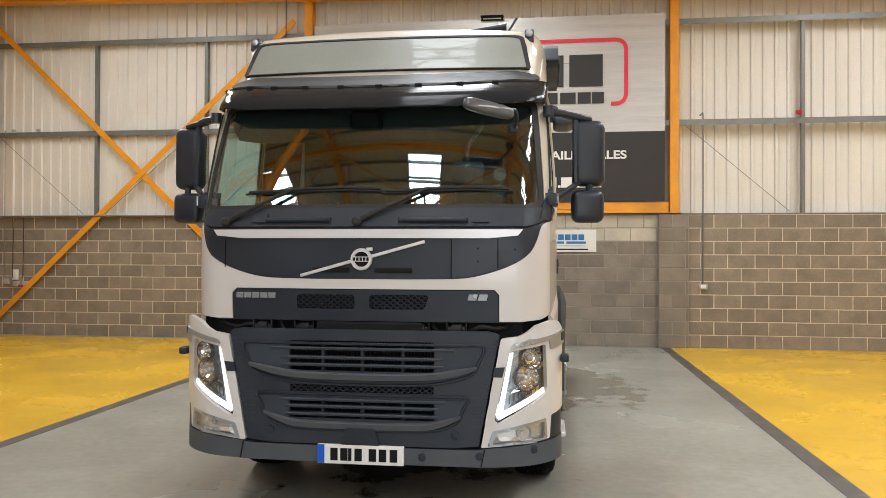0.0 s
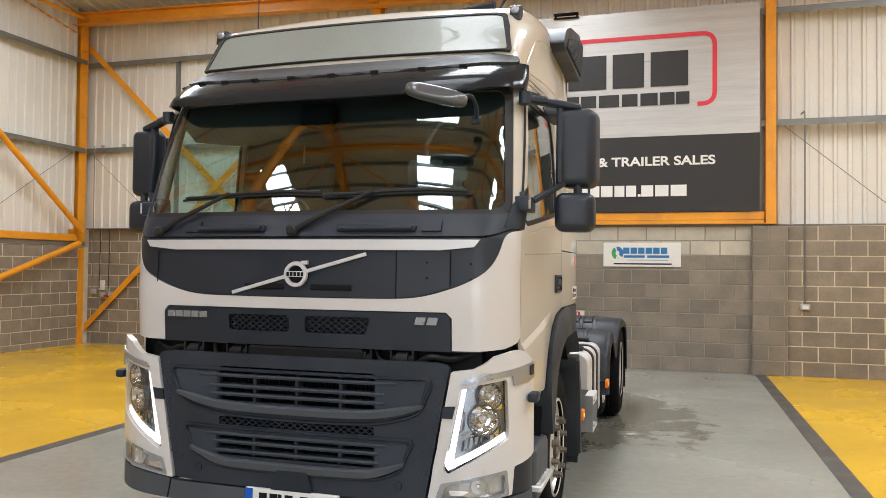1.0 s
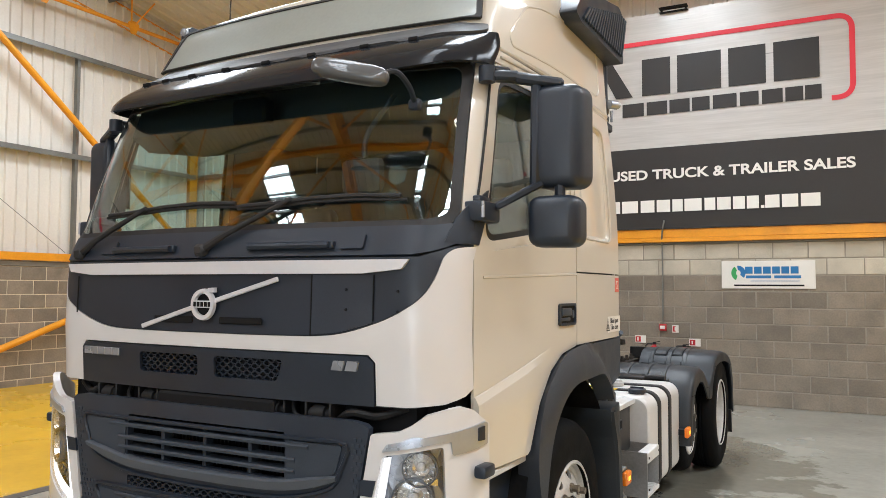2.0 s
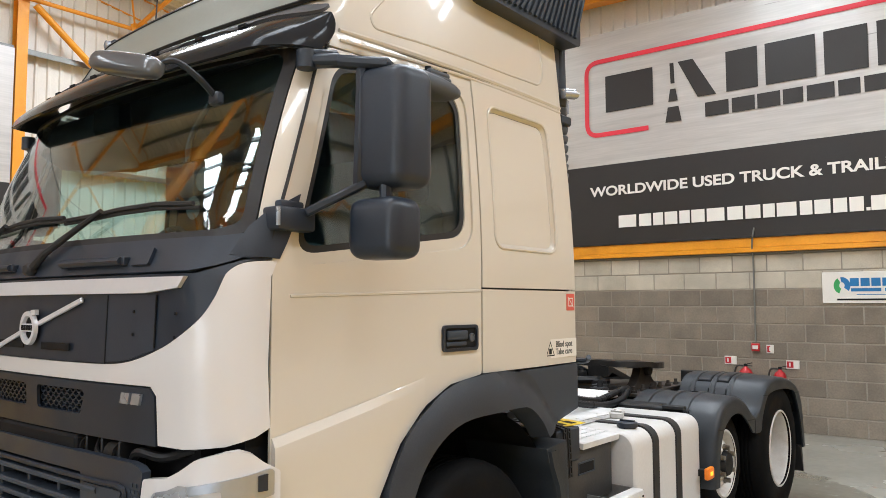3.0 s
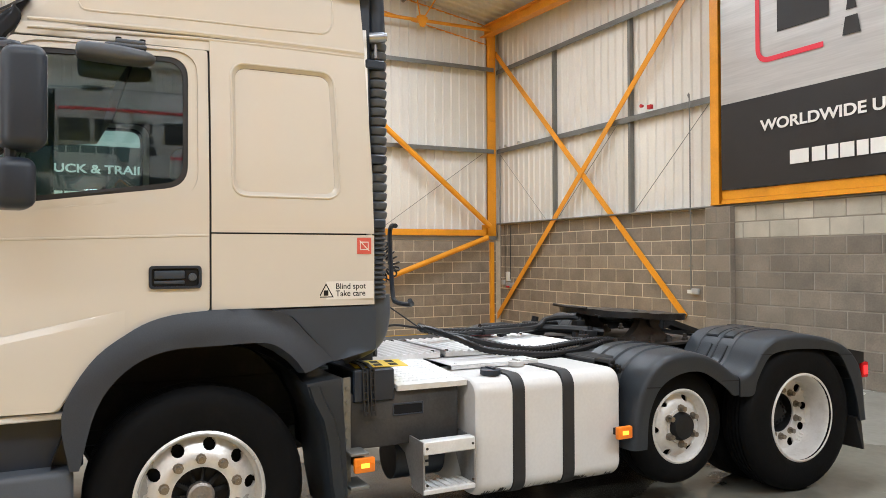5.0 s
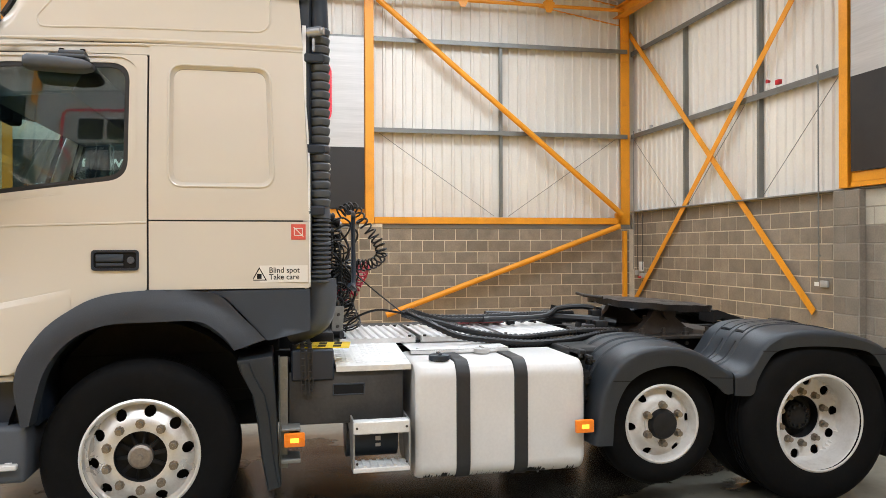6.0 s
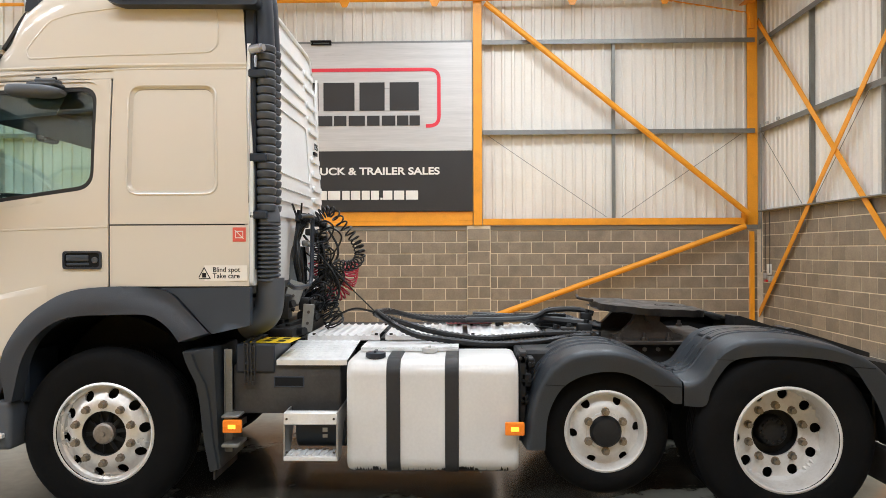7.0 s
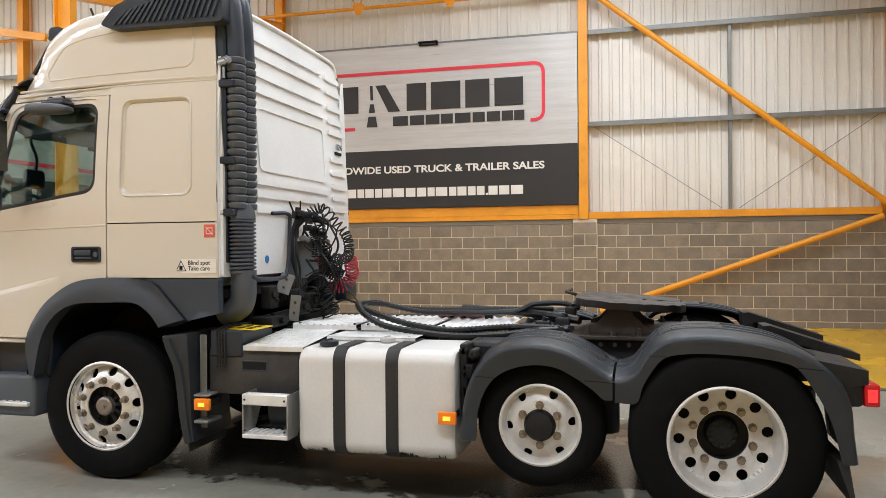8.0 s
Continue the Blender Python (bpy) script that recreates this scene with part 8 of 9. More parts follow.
# -- hoses behind the cab --
def hose(points, r, mat=HOSE, ribbed=False, name="hose", label="black rubber hose"):
    path = smooth_path([(CX + u, y, z) for u, y, z in points], 10)
    bm = bmesh.new()
    if ribbed:
        fine = []
        for a, b in zip(path, path[1:]):
            n = max(1, int((b - a).length / 0.012))
            fine += [a.lerp(b, i / n) for i in range(n)]
        tube(bm, fine, [r if i % 2 else r * 0.78 for i in range(len(fine))], 8)
    else:
        tube(bm, path, r, 8)
    return part(name, bm, mat, lines, label if label != "black rubber hose" else "", 40)


def coil(points, turns, r, thin, mat, name="coiled_hose"):
    path = smooth_path([(CX + u, y, z) for u, y, z in points], 16)
    total = len(path) - 1
    pts, steps = [], turns * 10
    for i in range(steps + 1):
        f = i / steps * total
        k = min(int(f), total - 1)
        c = path[k].lerp(path[k + 1], f - k)
        d = (path[min(k + 2, total)] - path[max(k - 1, 0)]).normalized()
        a = d.cross(Vector((1, 0.2, 0))).normalized()
        b = d.cross(a)
        th = 2 * math.pi * turns * i / steps
        pts.append(c + (a * math.cos(th) + b * math.sin(th)) * r)
    bm = bmesh.new()
    tube(bm, pts, thin, 6)
    return part(name, bm, mat, lines, "red coiled air hose" if mat is RED_HOSE else "black coiled air hose", 40)


bm = bmesh.new()
bar(bm, (CX + 0.10, 7.13, 1.62), (CX + 0.10, 7.15, 1.86), 0.05, 0.02)
bar(bm, (CX - 0.12, 7.16, 1.76), (CX + 0.20, 7.16, 1.80), 0.03, 0.05)
bar(bm, (CX + 0.16, 7.15, 1.80), (CX + 0.19, 7.12, 1.90), 0.011, 0.011)
bar(bm, (CX + 0.08, 7.16, 1.82), (CX + 0.10, 7.17, 1.91), 0.011, 0.011)
bar(bm, (CX - 0.05, 7.10, 1.60), (CX - 0.02, 7.20, 1.84), 0.012, 0.012)
lines = part("line_rack", bm, CHASSIS, truck, "black rack of tangled brake and power lines")
for u, y, z, w in ((0.14, 7.19, 1.81, 0.040), (0.06, 7.22, 1.80, 0.045), (0.00, 7.26, 1.77, 0.045), (-0.06, 7.29, 1.75, 0.035), (0.08, 7.22, 1.70, 0.040), (0.00, 7.27, 1.66, 0.040), (0.12, 7.20, 1.62, 0.035), (-0.04, 7.30, 1.60, 0.030)):
    bm = bmesh.new()
    box(bm, CX + u - w, CX + u + w, y - w * 0.6, y + w * 0.6, z - w * 0.6, z + w * 0.6, w * 0.25, 2)
    tube(bm, [(CX + u, y, z), (CX + u, y + w * 1.6, z - w * 0.4)], w * 0.55, 10)
    tube(bm, [(CX + u, y + w * 1.1, z - w * 0.28), (CX + u, y + w * 1.35, z - w * 0.34)], w * 0.72, 10)
    part("coupling", bm, CHASSIS if w > 0.036 else GALV, lines, "", 40)
coil([(0.25, 7.31, 1.80), (0.24, 7.36, 1.835), (0.22, 7.415, 1.835), (0.16, 7.47, 1.755), (0.14, 7.54, 1.67), (0.16, 7.585, 1.60), (0.18, 7.60, 1.53), (0.12, 7.56, 1.475), (0.06, 7.49, 1.455), (0.02, 7.42, 1.47)], 22, 0.036, 0.0065, HOSE)
coil([(-0.10, 7.50, 1.46), (-0.14, 7.49, 1.40), (-0.22, 7.465, 1.33), (-0.20, 7.42, 1.255), (-0.16, 7.36, 1.235), (-0.14, 7.30, 1.25)], 15, 0.050, 0.0065, RED_HOSE)
coil([(-0.16, 7.20, 1.48), (-0.18, 7.225, 1.41), (-0.20, 7.25, 1.34)], 8, 0.034, 0.0065, RED_HOSE)
coil([(0.02, 7.30, 1.72), (-0.02, 7.31, 1.58), (-0.04, 7.30, 1.45), (-0.06, 7.32, 1.36), (-0.10, 7.38, 1.32), (-0.10, 7.42, 1.38)], 26, 0.034, 0.0065, HOSE)
coil([(0.00, 7.42, 1.47), (-0.06, 7.40, 1.40), (-0.10, 7.33, 1.36), (-0.10, 7.27, 1.40)], 11, 0.040, 0.0065, HOSE)
coil([(0.02, 7.22, 1.36), (0.00, 7.28, 1.27), (0.02, 7.35, 1.22), (0.06, 7.38, 1.16)], 11, 0.050, 0.0065, HOSE)
coil([(0.10, 7.35, 1.16), (0.08, 7.385, 1.09), (0.06, 7.40, 1.045)], 5, 0.072, 0.006, HOSE)
coil([(0.06, 7.24, 1.70), (0.04, 7.26, 1.60), (0.02, 7.25, 1.48)], 14, 0.024, 0.006, HOSE)
# lines hung in loops beside the hollow
for i in range(4):
    d = i * 0.012
    hose([(0.14 - d, 7.17 + d, 1.80 - d), (0.20 - 2 * d, 7.15, 1.68), (0.22 - d, 7.14 + d, 1.52), (0.17 + 0.02 * (i % 3), 7.16 + d, 1.36), (0.20 + d, 7.20, 1.24 - d)], (0.011, 0.008, 0.009)[i % 3], name="cable")
rnd = random.Random(11)
for i in range(13):
    u0, z0 = rnd.uniform(-0.12, 0.10), rnd.uniform(1.45, 1.82)
    u1, z1 = rnd.uniform(-0.20, 0.10), rnd.uniform(1.05, 1.35)
    y0, y1 = rnd.uniform(7.16, 7.30), rnd.uniform(7.16, 7.38)
    um, ym = (u0 + u1) / 2 + rnd.uniform(-0.10, 0.10), max(y0, y1) + rnd.uniform(-0.02, 0.10)
    hose([(u0, y0, z0), (um, ym, (z0 + z1) / 2 + rnd.uniform(-0.12, 0.12)), (u1, y1, z1)], rnd.choice((0.005, 0.006, 0.009)), name="cable")
# long loops that swing out from the couplings
for u, y, z, w in ((0.10, 7.30, 1.74, 0.10), (0.06, 7.32, 1.68, 0.13), (0.02, 7.30, 1.56, 0.09), (0.0, 7.34, 1.40, 0.12), (0.10, 7.28, 1.30, 0.10), (0.16, 7.26, 1.22, 0.08)):
    hose([(u, y - 0.05, z), (u + 0.02, y + 0.4 * w, z + 0.4 * w), (u, y + w, z - 0.1 * w), (u - 0.03, y + 0.5 * w, z - w), (u - 0.02, y - 0.02, z - 1.1 * w)], 0.0065, name="cable")
# lower works behind the cab
for u, y, z, sx, sy, sz in ((0.60, 7.16, 1.20, 0.06, 0.04, 0.08), (0.34, 7.24, 1.20, 0.05, 0.035, 0.045), (0.28, 7.24, 1.10, 0.09, 0.05, 0.05), (0.05, 7.22, 1.14, 0.10, 0.05, 0.06), (-0.2, 7.20, 1.14, 0.12, 0.06, 0.07), (0.52, 7.16, 1.03, 0.2, 0.08, 0.04)):
    bm = bmesh.new()
    box(bm, CX + u - sx, CX + u + sx, y - sy, y + sy, z - sz, z + sz, 0.015, 2)
    tube(bm, [(CX + u, y, z), (CX + u + sx * 0.5, y + sy * 1.7, z + sz * 0.3)], 0.026, 10)
    tube(bm, [(CX + u - sx * 0.4, y, z), (CX + u - sx * 0.4, y + sy * 1.5, z - sz * 0.3)], 0.014, 8)
    part("valve", bm, CHASSIS, lines, "", 40)
bm = bmesh.new()
bar(bm, (CX + 0.60, 7.18, 1.06), (CX + 0.20, 7.26, 1.09), 0.03, 0.05)
bar(bm, (CX + 0.30, 7.22, 1.00), (CX - 0.30, 7.24, 1.03), 0.04, 0.06)
part("cross_member", bm, CHASSIS, lines)
for a, b, w in (((0.41, 7.16, 1.215), (0.37, 7.20, 1.355), 0.105), ((0.46, 7.275, 1.02), (0.44, 7.290, 1.205), 0.075)):
    bm = bmesh.new()
    bar(bm, (CX + a[0], a[1], a[2]), (CX + b[0], b[1], b[2]), w, 0.007, up=(1, 0.25, 0), bevel=0.003)
    part("bracket_plate", bm, GALV, lines, "bare grey steel bracket plate", 40)
    for f in (0.3, 0.7):
        q = Vector(a).lerp(Vector(b), f) + Vector((CX, 0, 0))
        bm = bmesh.new()
        tube(bm, [q, q + Vector((0.014, 0.004, 0.004))], 0.010, 8)
        part("bolt", bm, STEEL_DARK, lines)
# hose bundle over the deck, hung from a stay
part("hose_stay", (lambda b: (tube(b, [(CX + 0.05, 7.40, 1.42), (CX + 0.20, 7.58, 1.26), (CX + 0.31, 7.73, 1.135)], 0.005, 6), b)[1])(bmesh.new()), HOSE, lines)
hose([(0.12, 7.35, 0.99), (0.10, 7.40, 1.08), (0.2, 7.56, 1.155), (0.31, 7.72, 1.14)], 0.008)
hose([(0.33, 7.72, 1.135), (0.44, 7.80, 1.115), (0.52, 7.935, 1.085), (0.55, 8.12, 1.035), (0.55, 8.31, 1.0), (0.54, 8.50, 0.985), (0.50, 8.88, 1.01), (0.42, 9.2, 1.0)], 0.024, ribbed=True)
hose([(0.30, 7.73, 1.14), (0.44, 7.77, 1.13), (0.58, 7.87, 1.085), (0.62, 8.02, 1.018), (0.63, 8.20, 0.988), (0.60, 8.50, 0.955), (0.56, 8.8, 0.962), (0.48, 9.06, 0.99), (0.40, 9.25, 0.99)], 0.024, ribbed=True)
hose([(0.28, 7.73, 1.14), (0.10, 7.85, 1.12), (-0.02, 8.0, 1.08), (-0.05, 8.3, 1.07), (-0.05, 8.6, 1.08), (-0.10, 9.1, 1.08)], 0.022, ribbed=True)
hose([(0.30, 7.74, 1.14), (0.15, 7.80, 1.14), (0.06, 7.92, 1.10), (0.0, 8.1, 1.06), (0.02, 8.4, 1.055)], 0.020, ribbed=True)
hose([(0.05, 8.35, 1.06), (0.02, 8.8, 1.07), (-0.05, 8.95, 1.12), (-0.05, 9.15, 1.13), (-0.02, 9.28, 1.10)], 0.020)
hose([(-0.1, 8.4, 1.08), (-0.1, 8.8, 1.06), (0.1, 9.1, 1.05), (0.2, 9.3, 1.03)], 0.030)
for u, y, z, w in ((0.0, 9.22, 1.07, 0.04), (0.18, 9.18, 1.0, 0.05), (-0.12, 8.6, 1.03, 0.03), (0.25, 9.05, 0.98, 0.05), (-0.28, 8.98, 1.02, 0.07), (0.30, 8.95, 0.96, 0.06)):
    bm = bmesh.new()
    box(bm, CX + u - w, CX + u + w, y - w, y + w, z - w, z + w, w * 0.3, 2)
    tube(bm, [(CX + u, y, z), (CX + u, y + w * 0.4, z + w * 1.5)], w * 0.4, 8)
    part("valve", bm, CHASSIS, lines, "", 40)
bm = bmesh.new()
box(bm, CX - 0.36, CX - 0.12, 8.20, 8.55, 1.016, 1.05, 0.01)
part("red_wedge", bm, material("faded_red_plastic", (0.45, 0.13, 0.14), 0.6, vary=0.1), lines, "faded red plastic block")
bm = bmesh.new()
for y in (8.95, 9.12):
    bar(bm, (CX - 0.36, y, 0.955), (CX + 0.36, y, 0.955), 0.06, 0.035)
bar(bm, (CX - 0.30, 8.88, 0.97), (CX + 0.34, 9.25, 0.99), 0.05, 0.03)
part("cross_bars", bm, CHASSIS, chassis)

# -- stickers on the cab side --
q = side(6.94, 1.44)
bs = part("warning_sticker", boxed(q.x + 0.001, q.x + 0.003, 6.765, 7.072, 1.392, 1.482), STICKER, truck, "white blind spot warning sticker with black writing")
for body, z in (("Blind spot", 1.443), ("Take care", 1.407)):
    letters("writing", body, 0.042, INK, bs, Matrix.Translation((q.x + 0.0035, 6.868, z)) @ ON_LEFT, 0.95, 0.0004, 0.0004)
bm = bmesh.new()
tri_o, tri_i = [(6.778, 1.402), (6.858, 1.402), (6.818, 1.474)], [(6.787, 1.407), (6.849, 1.407), (6.818, 1.463)]
a, b = [bm.verts.new((q.x + 0.0036, *p)) for p in tri_o], [bm.verts.new((q.x + 0.0036, *p)) for p in tri_i]
for i in range(3):
    bm.faces.new((a[i], a[(i + 1) % 3], b[(i + 1) % 3], b[i]))
box(bm, q.x + 0.0032, q.x + 0.0038, 6.806, 6.830, 1.411, 1.438)
part("triangle_sign", bm, INK, bs)
q = side(7.03, 1.66)
rs = part("battery_sticker", boxed(q.x + 0.001, q.x + 0.003, 6.985, 7.062, 1.620, 1.703), STICKER_RED, truck, "small faded red battery sticker")
bm = bmesh.new()
for a0, a1, z0, z1 in ((7.0, 7.047, 1.678, 1.683), (7.0, 7.047, 1.640, 1.645), (7.0, 7.004, 1.640, 1.683), (7.043, 7.047, 1.640, 1.683)):
    box(bm, q.x + 0.0032, q.x + 0.004, a0, a1, z0, z1)
bar(bm, (q.x + 0.004, 6.998, 1.688), (q.x + 0.004, 7.05, 1.636), 0.001, 0.004)
part("battery_mark", bm, STICKER, rs)

# valves and bracket between the tank and the middle mudguard
for y, z, w in ((8.68, 0.93, 0.05), (8.73, 0.90, 0.04), (8.70, 0.80, 0.06), (8.69, 0.68, 0.045)):
    bm = bmesh.new()
    box(bm, CX + 0.92, CX + 1.08, y - w / 2, y + w / 2, z - w * 0.7, z + w * 0.7, 0.008)
    for d in (-0.3, 0.3):
        tube(bm, [(CX + 1.07, y + d * w, z), (CX + 1.10, y + d * w, z)], 0.009, 8)
    part("air_valve", bm, CHASSIS, chassis, "", 40)
bm = bmesh.new()
tube(bm, [(CX + 0.98, 8.43, 0.272), (CX + 0.98, 8.43, 0.245), (CX + 0.98, 8.432, 0.228)], [0.012, 0.008, 0.006], 8)
part("drain_plug", bm, GALV, tank, "small steel drain plug")
# ---- banners ----
def banner(name, width, height, base, m, label):
    """A printed banner: silver above, black below. m places its lower left corner, x along it, y up, z towards the hall."""
    b = tagged(new(name), label, "banner")
    b.matrix_world = m

    def flat(nm, loop, z, mat, deep=0.002):
        bm = bmesh.new()
        prism(bm, loop, z, z + deep, "z")
        me = bpy.data.meshes.new(nm)
        bm.to_mesh(me)
        bm.free()
        me.materials.append(mat)
        ob = new(nm, me)
        ob.parent = b
        return ob

    rect = lambda x0, x1, y0, y1: [(x0, y0), (x1, y0), (x1, y1), (x0, y1)]
    # the cloth hangs in slight folds
    for nm, y0, y1, mat in (("black_cloth", 0, base, BANNER_BLACK), ("silver_cloth", base, height, BANNER_SILVER)):
        bm = bmesh.new()
        n, rows = 60, []
        for j in range(7):
            v = y0 + (y1 - y0) * j / 6
            rows.append([bm.verts.new((width * i / n, v, 0.004 * math.sin(i * 0.9 + v) * math.sin(v * 2.1 + i * 0.13))) for i in range(n + 1)])
        for r, q in zip(rows, rows[1:]):
            for i in range(n):
                bm.faces.new((r[i], r[i + 1], q[i + 1], q[i]))
        for f in bm.faces:
            f.smooth = True
        me = bpy.data.meshes.new(nm)
        bm.to_mesh(me)
        bm.free()
        me.materials.append(mat)
        ob = new(nm, me)
        ob.parent = b
    k = width / 6.28
    bm = bmesh.new()
    for y0, y1, d in ((height + 0.02, height + 0.045, 0.10), (height - 0.03, height - 0.015, 0.06)):
        box(bm, width * 0.49, width * 0.555, y0, y1, 0.0, d, 0.003)
    for x in (width * 0.492, width * 0.548):
        box(bm, x, x + 0.03, height - 0.03, height + 0.02, 0.0, 0.03)
    me = bpy.data.meshes.new("hanger")
    bm.to_mesh(me)
    bm.free()
    me.materials.append(INK)
    new("hanger", me).parent = b
    # the name drawn as plain blocks, one a letter
    z = 0.012

    def block(nm, x0, x1, y0, y1, mat, lean=0.0):
        flat(nm, [(x0 * k, y0), (x1 * k, y0), ((x1 + lean) * k, y1), ((x0 + lean) * k, y1)], z, mat)

    t0, t1 = base + 0.80, base + 1.36
    block("name_block", 0.98, 1.74, t0, t1, BANNER_BLACK, 0.0)
    flat("road_mark", [(1.92 * k, base + 0.50), (2.16 * k, base + 0.50), (2.12 * k, base + 0.72), (1.96 * k, base + 0.72)], z, BANNER_BLACK)
    flat("road_mark", [(1.97 * k, base + 0.80), (2.11 * k, base + 0.80), (2.08 * k, base + 0.98), (2.00 * k, base + 0.98)], z, BANNER_BLACK)
    flat("road_mark", [(2.01 * k, base + 1.06), (2.07 * k, base + 1.06), (2.06 * k, base + 1.36), (2.00 * k, base + 1.36)], z, BANNER_BLACK)
    flat("name_block", [(2.40 * k, t0), (2.66 * k, t0), (2.34 * k, t1), (2.12 * k, t1)], z, BANNER_BLACK)
    for x0, x1 in ((2.80, 3.22), (3.32, 3.94), (4.04, 4.54), (4.64, 5.22)):
        block("name_block", x0, x1, t0, t1, BANNER_BLACK)
    xs = [(2.50, 2.80), (2.84, 3.12), (3.15, 3.42), (3.45, 3.68), (3.72, 4.02), (4.06, 4.29), (4.33, 4.58), (4.61, 4.82), (4.84, 5.03)]
    for x0, x1 in [(2.5 + (a - 2.5) * 1.083, 2.5 + (b - 2.5) * 1.083) for a, b in xs]:
        block("name_block", x0, x1, base + 0.50, base + 0.70, BANNER_BLACK)
    # red frame with an opening at the foot
    bm = bmesh.new()
    w = 0.035
    corners = [Vector((x * k, base + y, z)) for x, y in ((1.66, 0.47), (0.66, 0.47), (0.66, 1.61), (5.62, 1.61), (5.62, 0.49), (5.36, 0.49))]
    pts = [corners[0]]
    for a, c, d in zip(corners, corners[1:], corners[2:]):
        p0, p1 = c + (a - c).normalized() * 0.2, c + (d - c).normalized() * 0.2
        pts += [p0 * (1 - t) ** 2 + c * 2 * t * (1 - t) + p1 * t * t for t in (0, 0.15, 0.3, 0.45, 0.6, 0.75, 0.9, 1)]
    pts.append(corners[-1])
    left, right = [], []
    for i, p in enumerate(pts):
        d = (pts[min(i + 1, len(pts) - 1)] - pts[max(i - 1, 0)]).normalized()
        nrm = Vector((-d.y, d.x, 0))
        left.append(bm.verts.new(p + nrm * w))
        right.append(bm.verts.new(p - nrm * w))
    for i in range(len(pts) - 1):
        bm.faces.new((left[i], left[i + 1], right[i + 1], right[i]))
    bmesh.ops.recalc_face_normals(bm, faces=bm.faces)
    bmesh.ops.solidify(bm, geom=bm.faces[:], thickness=0.002)
    me = bpy.data.meshes.new("red_frame")
    bm.to_mesh(me)
    bm.free()
    me.materials.append(BANNER_RED)
    ob = new("red_frame", me)
    ob.parent = b
    # the readable line, and plain bars for the web address
    cu = bpy.data.curves.new("writing", "FONT")
    cu.body, cu.size, cu.offset, cu.extrude = "WORLDWIDE USED TRUCK & TRAILER SALES", 0.20, 0.0055, 0.001
    tmp = bpy.data.objects.new("writing", cu)
    scene.collection.objects.link(tmp)
    me = bpy.data.meshes.new_from_object(tmp.evaluated_get(bpy.context.evaluated_depsgraph_get()))
    bpy.data.objects.remove(tmp)
    bpy.data.curves.remove(cu)
    wide = max(v.co.x for v in me.vertices)
    me.transform(Matrix.Translation((0.70 * k, base - 0.47, z)) @ Matrix.Diagonal((4.93 * k / wide, 1, 1, 1)))
    me.materials.clear()
    me.materials.append(BANNER_WHITE)
    ob = new("writing", me)
    ob.parent = b
    x = 1.16
    for w in (0.30, 0.20, 0.16, 0.20, 0.16, 0.20, 0.26, 0.22, 0.21, 0.16, 0.26, 0.16, 0.20, 0.17, 0.17, 0.05, 0.20, 0.22, 0.26):
        if w > 0.1:
            block("address_bar", x, x + w * 0.93, base - 0.97, base - 0.79, BANNER_WHITE)
        else:
            block("address_bar", x, x + w * 0.9, base - 0.97, base - 0.93, BANNER_WHITE)
        x += w * 1.085
    return b


banner("banner", 6.27, 3.27, 1.22, Matrix.Translation((-4.31, Y_BACK - 0.055, 2.535)) @ ON_BACK, "large silver and black printed sales banner on the wall")
banner("banner", 6.27, 3.34, 1.20, Matrix.Translation((X_LEFT + 0.075, 2.265, 2.345)) @ ON_LEFT, "large silver and black printed sales banner on the wall")

ON_RIGHT = Matrix(((0, 0, -1, 0), (-1, 0, 0, 0), (0, 1, 0, 0), (0, 0, 0, 1)))
banner("banner", 6.27, 3.34, 1.20, Matrix.Translation((X_RIGHT - 0.075, 8.535, 2.345)) @ ON_RIGHT, "large silver and black printed sales banner on the wall")

# a low partition wall with its own banner, facing the back of the hall
tagged(part("wall_partition", boxed(-9.05, -2.68, 0.02, 0.14, 0.0, 3.40, 0.004), WHITE_SIGN), "plain partition wall behind a banner", "wall", kind="structure")
ON_PARTITION = Matrix(((-1, 0, 0, 0), (0, 0, 1, 0), (0, 1, 0, 0), (0, 0, 0, 1)))
banner("banner", 6.27, 3.27, 1.22, Matrix.Translation((-2.73, 0.146, 0.11)) @ ON_PARTITION, "large silver and black printed sales banner on a partition")

# ---- small sign board ----
sb = tagged(part("sign_board", boxed(-0.417, 0.80, Y_BACK + 0.015, Y_BACK + 0.028, 1.655, 2.045, 0.003), WHITE_SIGN), "white flooring firm's sign board on the block wall", "sign")
yf = Y_BACK + 0.012
for i in range(6):
    x = -0.10 + i * 0.118
    part("name_bar", boxed(x, x + 0.10, yf, yf + 0.004, 1.865, 1.965), SIGN_BLUE, sb)
for x0, x1 in ((-0.09, 0.24), (0.28, 0.62)):
    part("line_bar", boxed(x0, x1, yf, yf + 0.004, 1.80, 1.84), SIGN_BLUE, sb)
part("line_bar", boxed(-0.03, 0.60, yf, yf + 0.004, 1.758, 1.766), SIGN_BLUE, sb)
part("line_bar", boxed(-0.25, 0.66, yf, yf + 0.004, 1.69, 1.712), INK, sb)
for mat, a0, a1 in ((SIGN_BLUE, -40, 100), (SIGN_GREEN, 120, 250)):
    bm = bmesh.new()
    ring = [(-0.19 + 0.095 * math.cos(radians(a)), 1.875 + 0.105 * math.sin(radians(a))) for a in range(a0, a1 + 1, 10)]
    ring += [(-0.19 + 0.03 * math.cos(radians(a)), 1.875 + 0.04 * math.sin(radians(a))) for a in range(a1, a0 - 1, -10)]
    prism(bm, ring, yf, yf + 0.004, "y")
    part("emblem_shape", bm, mat, sb)


